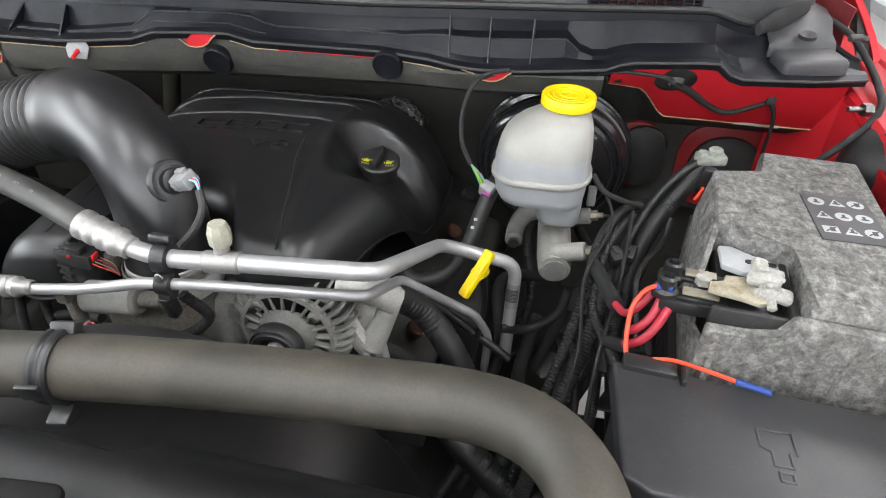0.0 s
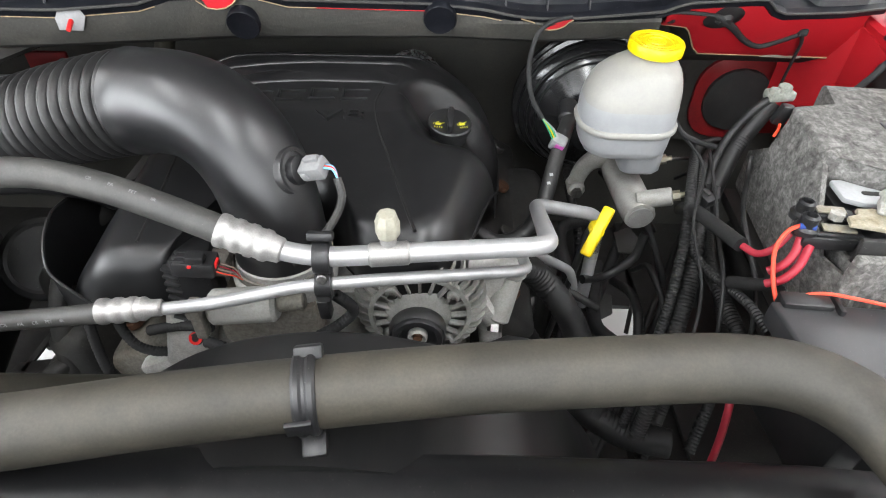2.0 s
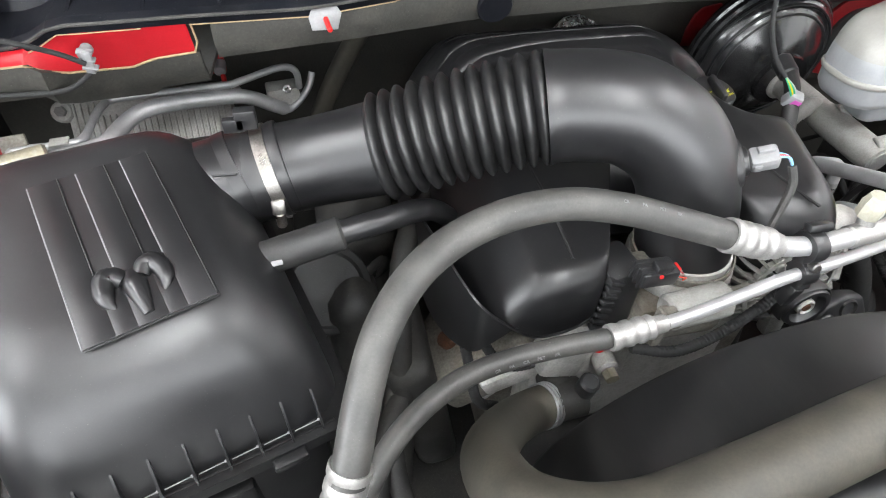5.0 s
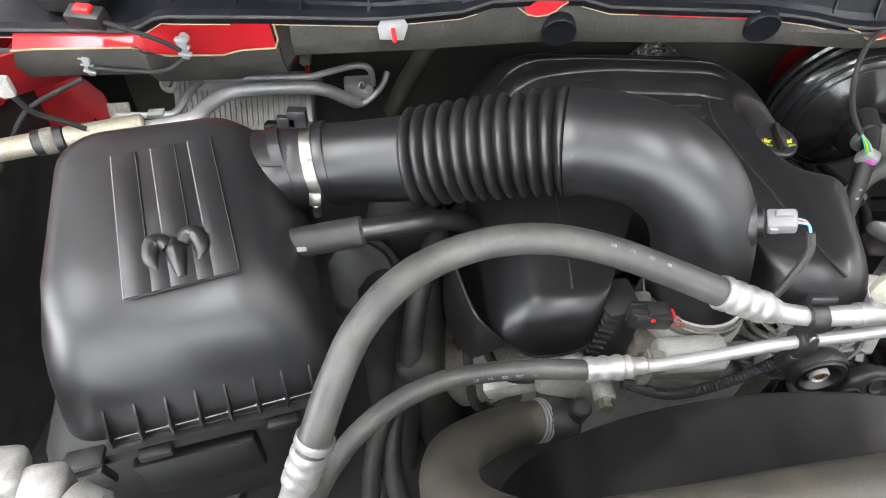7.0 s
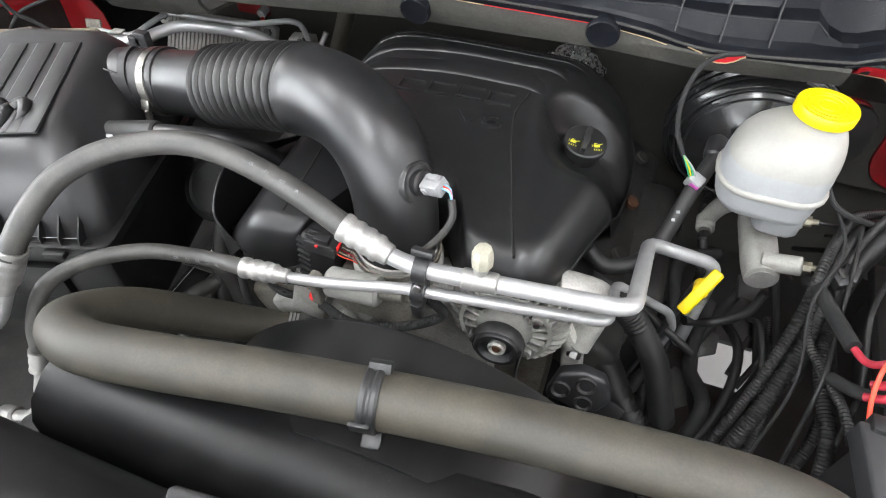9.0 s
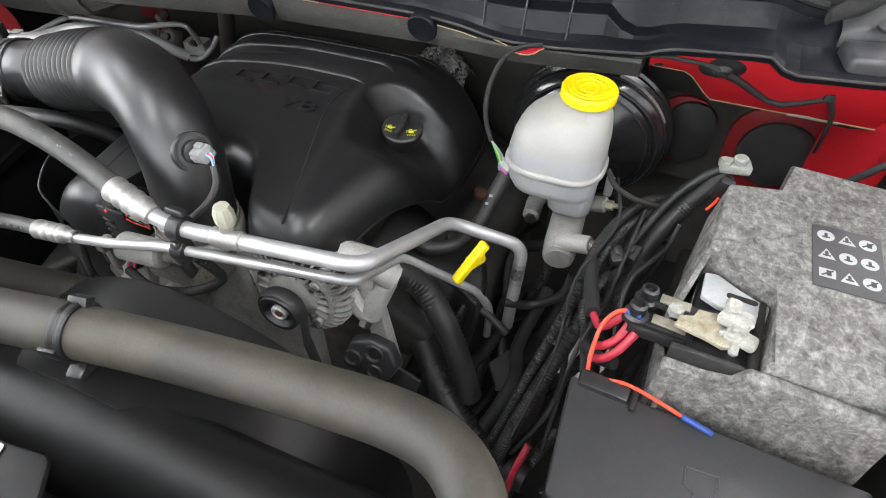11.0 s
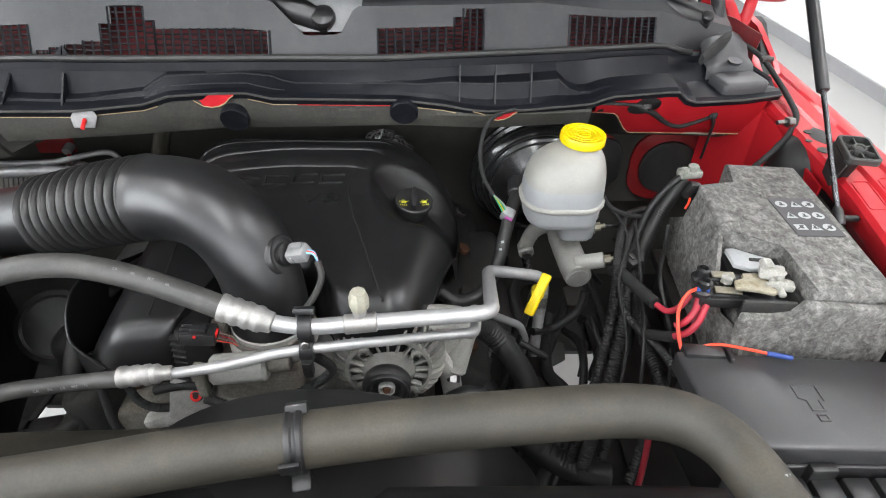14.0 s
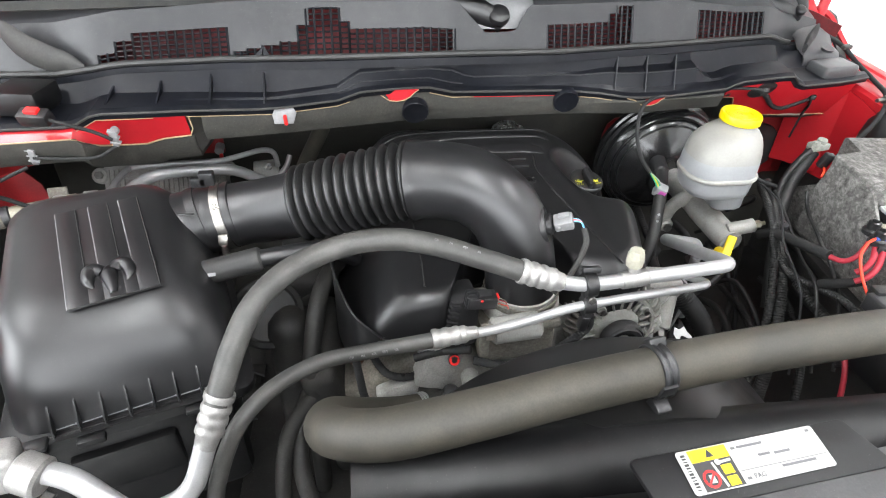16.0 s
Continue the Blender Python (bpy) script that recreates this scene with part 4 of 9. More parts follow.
def windscreen():
    t = thing("windscreen", (-0.4, 1.0, 1.33), "raked clear windscreen glass above the cowl", "windscreen")
    bm = B()
    rows = []
    for f in (0.0, 0.5, 1.0):
        rows.append([(x, gr_y(x) + 0.035 + 0.55 * f, 1.322 + 0.035 * (1 - ((x + 0.45) / 0.9) ** 2) + 0.42 * f) for x in [-1.30 + 0.096 * k for k in range(18)]])
    sheet(bm, rows, 0.005)
    g = part("pane", bm, GLASS, t)
    g.visible_shadow = False
    bm = B()
    sheet(bm, [[(x, gr_y(x) + 0.035 + 0.0 + dy, 1.316 + dz + 0.035 * (1 - ((x + 0.45) / 0.9) ** 2)) for x in [-1.30 + 0.096 * k for k in range(18)]] for dy, dz in ((0.0, -0.012), (0.05, 0.022))], 0.002)
    part("frit_band", bm, DEEP, t, "black ceramic edge band")
    for s in (1, -1):
        c = thing("windscreen_pillar", (-0.47 + s * 0.90, 1.14, 1.20), "red painted windscreen pillar with a grey plastic edge", "pillar", "windscreen pillars")
        bm = B()
        sweep(bm, spline([(-0.47 + s * 0.850, 1.25, 1.10), (-0.47 + s * 0.850, 1.27, 1.30), (-0.47 + s * 0.82, 1.48, 1.53), (-0.47 + s * 0.77, 1.76, 1.77)], 5), 0.030, 14, sx=0.8)
        part("post", bm, RED, c)
        bm = B()
        sweep(bm, spline([(-0.47 + s * 0.810, 1.13, 1.235), (-0.47 + s * 0.805, 1.16, 1.30), (-0.47 + s * 0.775, 1.39, 1.49), (-0.47 + s * 0.725, 1.69, 1.74)], 5), 0.014, 12, sx=0.7)
        part("edge_moulding", bm, COWLP, c, "grey plastic edge moulding")
    d = thing("dashboard", (-0.4, 1.35, 1.3), "dark grey dashboard seen through the windscreen", "dashboard")
    bm = B()
    rbox(bm, (1.5, 0.5, 0.04), pose(-0.45, 1.36, 1.27, 4), 0.02)
    rbox(bm, (0.5, 0.25, 0.05), pose(-0.1, 1.32, 1.295, 4), 0.02)
    part("top_pad", bm, DUSTY, d)
    bm = B()
    rbox(bm, (1.5, 0.03, 0.9), pose(-0.45, 1.75, 0.9), 0.02)
    part("front_panel", bm, DEEP, d)


def wiper(pivot, way, k):
    p = Vector(pivot)
    t = thing("wiper", p, "black windscreen wiper arm folded over the cowl", "wiper", "wipers")
    bm = B()
    lathe(bm, [(r * k, z * k) for r, z in ((0, -0.016), (0.015, -0.016), (0.0165, -0.004), (0.0195, 0.0), (0.0200, 0.006), (0.0180, 0.012), (0.0125, 0.0155), (0.006, 0.0165), (0, 0.0165))], Matrix.Translation(p + Vector((0, -0.012, 0.014)) * (1 - k)) @ pose(0, 0, 0, 38), 22)
    part("pivot_cap", bm, SATIN, t, "round plastic pivot cap")
    w = Vector(way)
    pts = [p + Vector((0.008, 0.0, -0.010 * k)), p + w * 0.03 + Vector((0, 0.002, 0.004)), p + w * 0.075 + Vector((0, 0.006, 0.018)), p + w * 0.18 + Vector((0, 0.035, 0.062)), p + w * 0.42 + Vector((0, 0.11, 0.145))]
    bm = B()
    sweep(bm, spline(pts, 6), lambda f: curve_at([(0, 0.017), (0.10, 0.025), (0.40, 0.025), (1, 0.013)], f) * (0.4 + 0.6 * k), 14, sx=0.6)
    part("arm", bm, SATIN, t)
    bm = B()
    q = p + w * 0.42 + Vector((0, 0.118, 0.138))
    sweep(bm, spline([q - w * 0.25 + Vector((0, 0.0, 0.004)), q, q + w * 0.25 + Vector((0, 0.01, 0.004))], 5), 0.006, 6)
    part("blade", bm, RUBBER, t)


def side_mirror():
    t = thing("side_mirror", (0.64, 1.66, 1.20), "red painted side mirror of the truck", "mirror")
    m = Matrix.Translation((0.69, 1.62, 1.275)) @ pose(0, 0, 0, 0, 0, -15) @ Matrix.Diagonal((0.105, 0.07, 0.100, 1.0))
    bm = B()
    lathe(bm, [(0, -1), (0.5, -0.93), (0.8, -0.72), (0.95, -0.4), (1, 0), (0.95, 0.4), (0.8, 0.72), (0.5, 0.93), (0, 1)], m, 32)
    part("shell", bm, RED, t, "glossy red mirror shell", 60)
    bm = B()
    sweep(bm, spline([(0.540, 1.66, 1.12), (0.55, 1.66, 1.18), (0.60, 1.64, 1.235), (0.68, 1.63, 1.25)], 4), 0.022, 12, sx=0.6)
    part("arm", bm, SATIN, t, "black plastic mirror arm")
    d = thing("truck_door", (0.525, 1.85, 0.45), "red painted truck door behind the fender", "door")
    bm = B()
    rbox(bm, (0.05, 1.03, 0.69), pose(0.540, 1.841, 0.795), 0.012, 3)
    part("skin", bm, RED, d)
    bm = B()
    rbox(bm, (0.016, 0.98, 0.012), pose(0.540, 1.86, 1.143), 0.004)
    part("window_seal", bm, RUBBER, d, "black rubber window seal")
    return t


cowl_panel()
side_mirror()
firewall()
fender(True)
fender(False)
hood()
strut(1)
strut(-1)
windscreen()
wiper((-0.413, 0.905, 1.305), (-1, 0.06, 0), 1.0)
wiper((0.293, 1.082, 1.266), (-1, 0.0, 0), 0.62)
m_near = Matrix.Translation((0.379, 0.438, 1.152)) @ pose(0, 0, 0, 8, 0, -11)
m_far = Matrix.Translation((0.418, 0.718, 1.172)) @ pose(0, 0, 0, 8, 0, -11)
rest_block(m_near, "hood rests")
rest_block(m_far, "hood rests")

# ---------------------------------------------------------------- engine
COVER = [(-0.375, 0.500), (-0.352, 0.465), (-0.300, 0.452), (-0.256, 0.470), (-0.233, 0.535), (-0.210, 0.615), (-0.197, 0.69), (-0.187, 0.78), (-0.192, 0.90), (-0.22, 0.96), (-0.30, 0.99), (-0.43, 1.0), (-0.56, 0.99), (-0.66, 0.96), (-0.70, 0.90), (-0.715, 0.78), (-0.715, 0.64), (-0.712, 0.53), (-0.690, 0.450), (-0.660, 0.426), (-0.566, 0.424), (-0.548, 0.450), (-0.526, 0.50), (-0.506, 0.545), (-0.465, 0.566), (-0.41, 0.545)]
CC = Vector((-0.43, 0.74, 0))
OIL = Vector((-0.266, 0.733, 0))
POCKET = Vector((-0.266, 0.738, 0))


def cover_top(x, y):
    """Height of the engine cover's top."""
    f = max(0.0, min(1.0, (y - 0.62) / 0.12))
    rear = f * f * (3 - 2 * f)
    z = 1.110 - 5.0 * max(0, abs(x + 0.43) - 0.15 + 0.06 * rear * (x > -0.43)) ** 2
    z -= 0.060 * max(0.0, min(1.0, (y - 0.84) / 0.14)) ** 1.4
    # the badge field lies a little lower than the lobe beside the seam
    f = max(0.0, min(1.0, (x + 0.352 - 0.16 * (0.71 - y)) / 0.03))
    z -= 0.006 * (1 - f * f * (3 - 2 * f)) * max(0.0, min(1.0, (0.80 - y) / 0.02))
    # round pocket of the oil filler
    d = math.hypot((x - POCKET.x) * (0.92 if x < POCKET.x else 0.40), (y - POCKET.y) * (0.50 if y < POCKET.y else 1.0))
    f = max(0.0, min(1.0, (0.066 - d) / (0.030 if y > POCKET.y else 0.042)))
    z -= 0.050 * f * f * (3 - 2 * f)
    z -= 0.11 * max(0.0, 0.69 - y)
    # folded shoulders of the front lobes
    k = max(0.0, min(1.0, (-0.53 - x) / 0.05))
    z -= k * (0.42 * max(0.0, -0.625 - x) + 0.03 * max(0.0, 0.52 - y))
    return z


def engine_cover():
    t = thing("engine_cover", (-0.43, 0.72, 0.98), "matt black moulded plastic engine cover with raised lettering", "engine cover")
    bm = B()
    out = spline([(x, y, 0) for x, y in COVER + COVER[:1]], 12)[:-1]
    n = len(out)
    S = [(k + 1) / 62 * 0.90 for k in range(62)] + [0.915, 0.93, 0.945, 0.96, 0.972, 0.982, 0.99, 0.996, 1.0]
    rings = []
    for s in S:
        ring = []
        for p in out:
            q = CC.lerp(Vector((p.x, p.y, 0)), s)
            d = (Vector((p.x, p.y, 0)) - q).length
            R = 0.028 if (p.x < -0.54 and p.y < 0.6) else 0.045
            drop = 0.0 if d >= R else R - math.sqrt(max(0, R * R - (R - d) ** 2))
            ring.append(Vector((q.x, q.y, cover_top(q.x, q.y) - drop * 1.15)))
        rings.append(ring)
    low = []
    for p in out:
        lobe = curve_at([(0.40, 1.005), (0.47, 0.998), (0.62, 0.97), (0.75, 0.955), (1.0, 0.95)], p.y)
        if p.x < -0.54 and p.y < 0.80:  # rounded lower edge of the front lobe
            u = min(1.0, abs(p.x + 0.618) / 0.090)
            f = max(0.0, min(1.0, (0.80 - p.y) / 0.28))
            lobe += ((0.085 * u ** 1.25 if p.x < -0.618 else 0.052 * u ** 2.6 * (p.y < 0.55)) - 0.010) * f * f * (3 - 2 * f)
        if p.x > -0.26 and p.y < 0.72:  # arched cut-out beside the front nose
            lobe += 0.055 * math.sin(math.pi * max(0.0, min(1.0, (p.y - 0.465) / 0.25)))
        low.append(Vector((p.x, p.y, lobe)))
    mid = [Vector((p.x, p.y, (a.z + b.z) / 2)) for p, a, b in zip(out, rings[-1], low)]
    rr = [[bm.verts.new(q) for q in r] for r in rings + [mid, low]]
    c = bm.verts.new((CC.x, CC.y, cover_top(CC.x, CC.y)))
    for k in range(n):
        bm.faces.new((c, rr[0][k], rr[0][(k + 1) % n]))
    for a, b in zip(rr, rr[1:]):
        for k in range(n):
            bm.faces.new((a[k], b[k], b[(k + 1) % n], a[(k + 1) % n]))
    part("shell", bm, COVERP, t, "", 60)
    bm = B()
    sweep(bm, low + [low[0]], 0.0018, 6)
    part("rim", bm, COVERP, t)

    def on(x, y, dz=0.0):
        return Vector((x, y, cover_top(x, y) + dz))
    # parting grooves
    for pts in ([(-0.360, 0.765), (-0.366, 0.71), (-0.354, 0.65), (-0.338, 0.60), (-0.322, 0.545), (-0.308, 0.50), (-0.298, 0.470)],
                [(-0.592, 0.62), (-0.588, 0.56), (-0.585, 0.52), (-0.584, 0.474), (-0.584, 0.45)]):
        bm = B()
        sweep(bm, spline([on(x, y, -0.0004) for x, y in pts], 8), 0.0019, 6)
        part("seam", bm, LOOMP, t, "dark seam line")
    # stepped louvre ribs over the rear
    for k in range(4):
        y0 = 0.779 + 0.050 * k
        rows = []
        for i in range(31):
            x = -0.665 + (0.335 + 0.025 * k) * i / 30
            e = min(1.0, i / 3, (30 - i) / 3)
            y = y0 - 1.5 * max(0.0, -0.45 - x) ** 2 - 0.030 * max(0.0, (i - 26) / 4) ** 2
            rows.append([on(x, y - 0.003, -0.003), on(x, y - 0.0015, -0.001 + 0.0022 * e), on(x, y + 0.0015, -0.001 + 0.0036 * e), on(x, y + 0.006, -0.001 + 0.0041 * e), on(x, y + 0.022, -0.001 + 0.0028 * e), on(x, y + 0.045, -0.004)])
        bm = B()
        sheet(bm, rows, 0.002)
        part("rib", bm, COVERP, t, "", 60)
    # raised badge: plain bars for the maker's word, and the engine type
    for k in range(4):
        x, yy = -0.532 + 0.044 * k, 0.716 + 0.006 * min(k, 2)
        for q, w in ((0, 0.036), (1, 0.038)):
            bm = B()
            rbox(bm, (w, 0.0032, 0.005), Matrix.Translation(on(x + 0.004, yy - 0.005 + 0.026 * q, 0.0012)) @ pose(0, 0, 0, 0, 0, 3), 0.0008)
            part("badge_bar", bm, COVERP, t, "raised plastic badge bar")
        bm = B()
        rbox(bm, (0.0032, 0.028, 0.005), Matrix.Translation(on(x - 0.012, yy + 0.008, 0.0012)) @ pose(0, 0, 0, 0, 0, 3), 0.0008)
        part("badge_bar", bm, COVERP, t, "raised plastic badge bar")
    bm = lettering("V8", 0.048, Matrix.Translation(on(-0.408, 0.678, 0.001)) @ pose(0, 0, 0, 0, 0, 3) @ Matrix.Diagonal((1.25, 0.72, 1, 1)), 0.0026)
    part("badge_lettering", bm, COVERP, t, "raised plastic letters")
    # crumpled foil of the insulation behind the cover
    bm = B()
    random.seed(5)
    rows = [[(-0.39 + 0.010 * i + random.uniform(-0.002, 0.002), 1.02 + 0.016 * j + random.uniform(-0.003, 0.003), 1.022 + 0.020 * math.sin(math.pi * j / 4) - 0.0012 * (i - 5) ** 2 + random.uniform(-0.004, 0.004)) for j in range(5)] for i in range(12)]
    sheet(bm, rows, 0.0012)
    solo("foil_insulation", bm, FOIL, "crumpled silver foil insulation behind the engine cover", "insulation", sharp=20)
    # oil filler cap
    zc = 1.0615
    o = thing("oil_filler_cap", (OIL.x, OIL.y, zc), "black plastic oil filler cap with yellow symbols", "cap")
    m = Matrix.Translation((OIL.x, OIL.y, zc)) @ pose(0, 0, 0, 10, 4, 8)
    bm = B()
    lathe(bm, [(0, -0.02), (0.026, -0.02), (0.027, 0), (0.031, 0.001), (0.031, 0.007), (0.029, 0.009), (0, 0.009)], m, 30)
    part("disc", bm, BLACK, o)
    bm = B()
    prism(bm, [(-0.0035, -0.026), (0.0035, -0.026), (0.005, 0.0), (0.0035, 0.020), (-0.0035, 0.020), (-0.005, 0.0)], 0.012, m @ pose(0, 0, 0.008, 0, 0, -8), 0.002)
    part("grip", bm, BLACK, o)
    for sx_ in (-1, 1):
        bm = B()
        q = m @ pose(sx_ * 0.0165, -0.0065, 0.0093, 0, 0, sx_ * 12)
        prism(bm, [(-0.005, -0.0025), (0.003, -0.0025), (0.003, 0.001), (0.0075, 0.0035), (0.007, 0.0045), (0.002, 0.0022), (-0.005, 0.0022)], 0.0004, q)
        rbox(bm, (0.004, 0.0009, 0.0004), q @ pose(-0.002, 0.0042, 0.0002), 0)
        rbox(bm, (0.0012, 0.004, 0.0004), q @ pose(-0.0072, 0.0, 0.0002), 0)
        for k in range(4):
            rbox(bm, (0.0012, 0.0030, 0.0004), q @ pose(-0.005 + 0.0032 * k, -0.0070, 0.0002), 0)
        part("symbol", bm, LIME, o, "yellow printed oil symbol")


def intake():
    t = thing("intake_tube", (-0.45, 0.48, 1.05), "matt black plastic intake elbow with ribbed bellows", "intake tube")
    path = spline([(-0.905, 0.597, 1.102), (-0.83, 0.598, 1.111), (-0.755, 0.587, 1.129), (-0.675, 0.574, 1.155), (-0.589, 0.558, 1.178), (-0.53, 0.536, 1.185), (-0.497, 0.522, 1.175), (-0.472, 0.508, 1.155), (-0.455, 0.496, 1.122), (-0.446, 0.484, 1.078), (-0.443, 0.474, 1.035)], 10)
    L = [0.0]
    for a, b in zip(path, path[1:]):
        L.append(L[-1] + (b - a).length)
    tot = L[-1]

    def seg(f0, f1, n):
        out = []
        for k in range(n + 1):
            s = tot * (f0 + (f1 - f0) * k / n)
            i = max(j for j in range(len(L) - 1) if L[j] <= s + 1e-9)
            out.append(path[i].lerp(path[i + 1], (s - L[i]) / (L[i + 1] - L[i])))
        return out
    f_b0, f_b1 = L[20] / tot, L[40] / tot
    bm = B()
    sweep(bm, seg(0.0, f_b0 + 0.004, 12), lambda f: 0.046 + 0.002 * max(0, f - 0.6) * 2.5, 40)
    part("cuff", bm, SATIN, t)
    bm = B()
    n = 12
    sweep(bm, seg(f_b0, f_b1, n * 12), lambda f: 0.0455 + 0.0100 * (0.5 - 0.5 * math.cos(2 * math.pi * n * f)) ** 0.55, 44)
    part("bellows", bm, BELLOWS, t, "black ribbed rubber bellows")
    bm = B()
    sweep(bm, seg(f_b1 - 0.004, 1.0, 40), lambda f: curve_at([(0, 0.056), (0.012, 0.0565), (0.03, 0.0535), (0.3, 0.052), (0.7, 0.05), (1, 0.05)], f), 48)
    part("elbow", bm, SATIN, t)
    bm = B()
    sp = seg(f_b1 + 0.02, 0.80, 24)
    sweep(bm, [p + Vector((0.0, 0.6, 0.8)).normalized() * 0.0512 for p in sp], 0.0012, 6)
    part("mould_seam", bm, SATIN, t)
    c = thing("hose_clamp", path[4], "bright steel worm-drive clamp on the intake cuff", "clamp")
    ax = Vector((1.0, 0.10, 0.20)).normalized()
    p0 = Vector((-0.8625, 0.598, 1.1065)) - ax * 0.0065
    p1 = p0 + ax * 0.013
    bm = B()
    lathe(bm, [(0.0462, 0), (0.0490, 0.0003), (0.0490, 0.0127), (0.0462, 0.013)], frame_to(p0, p1), 48)
    part("band", bm, BAND, c)
    bm = B()
    m = frame_to(p0, p1)
    d = (Vector((0.06, -0.79, 0.0))).normalized()
    o = p0.lerp(p1, 0.5) + d * 0.0495 + Vector((0, 0, -0.008))
    rbox(bm, (0.014, 0.008, 0.016), Matrix.Translation(o) @ pose(0, 0, 0, -20), 0.002)
    rod(bm, o + Vector((0, -0.002, -0.006)), o + Vector((0, -0.004, -0.022)), 0.005, 12, 0.001)
    part("screw_housing", bm, BAND, c)
    for k in range(9):
        bm = B()
        rbox(bm, (0.0006, 0.0012, 0.0075), m @ pose(0, 0, 0.0065, 0, 0, 0) @ pose(0, 0, 0, 0, 0, 232 + 4 * k) @ pose(0.0490, 0, 0), 0)
        part("slot", bm, STEEL, c, "dark slot in the band")
    bm = B()
    lathe(bm, [(0.0455, -0.016), (0.0478, -0.0155), (0.0484, -0.006), (0.0470, 0.0), (0.0470, 0.013), (0.0484, 0.019), (0.0478, 0.024), (0.0455, 0.025)], m, 48)
    part("cuff_lip", bm, SATIN, c, "moulded lips of the rubber cuff", 50)
    # temperature sensor
    s = thing("air_temperature_sensor", (-0.41, 0.474, 1.151), "grey air temperature sensor plug with taped lead", "sensor")
    sa = Vector((0.91, -0.27, 0.32)).normalized()
    sm = frame_to((-0.419, 0.483, 1.145), Vector((-0.419, 0.483, 1.145)) + sa)
    bm = B()
    lathe(bm, [(0.0255, -0.02), (0.0255, 0.001), (0.0235, 0.004), (0.0200, 0.004), (0.0190, 0.001), (0.0150, 0.001), (0.0145, 0.010), (0.011, 0.012), (0, 0.012)], sm, 36)
    part("boss", bm, BLACK, s, "round black rubber boss")
    bm = B()
    rbox(bm, (0.020, 0.017, 0.026), sm @ pose(0, 0, 0.026, 0, 0, 20), 0.003)
    rbox(bm, (0.007, 0.006, 0.015), sm @ pose(0, 0.010, 0.028, 0, 0, 20), 0.001)
    rbox(bm, (0.024, 0.010, 0.008), sm @ pose(0, 0, 0.019, 0, 0, 20), 0.002)
    part("plug", bm, GREYP, s, "grey plug")
    for k, mm in enumerate((SKYW, ORANGEW, SKYW)):
        bm = B()
        sweep(bm, spline([(-0.384, 0.470 + 0.003 * k, 1.158), (-0.375, 0.467 + 0.002 * k, 1.158), (-0.370, 0.463, 1.149)], 4), 0.0012, 6)
        part("wire", bm, mm, s)
    bm = B()
    sweep(bm, spline([(-0.371, 0.464, 1.151), (-0.367, 0.456, 1.133), (-0.376, 0.446, 1.112), (-0.395, 0.430, 1.092), (-0.415, 0.418, 1.080)], 6), 0.0042, 8)
    part("lead", bm, DUSTY, s, "grey cloth-taped lead")


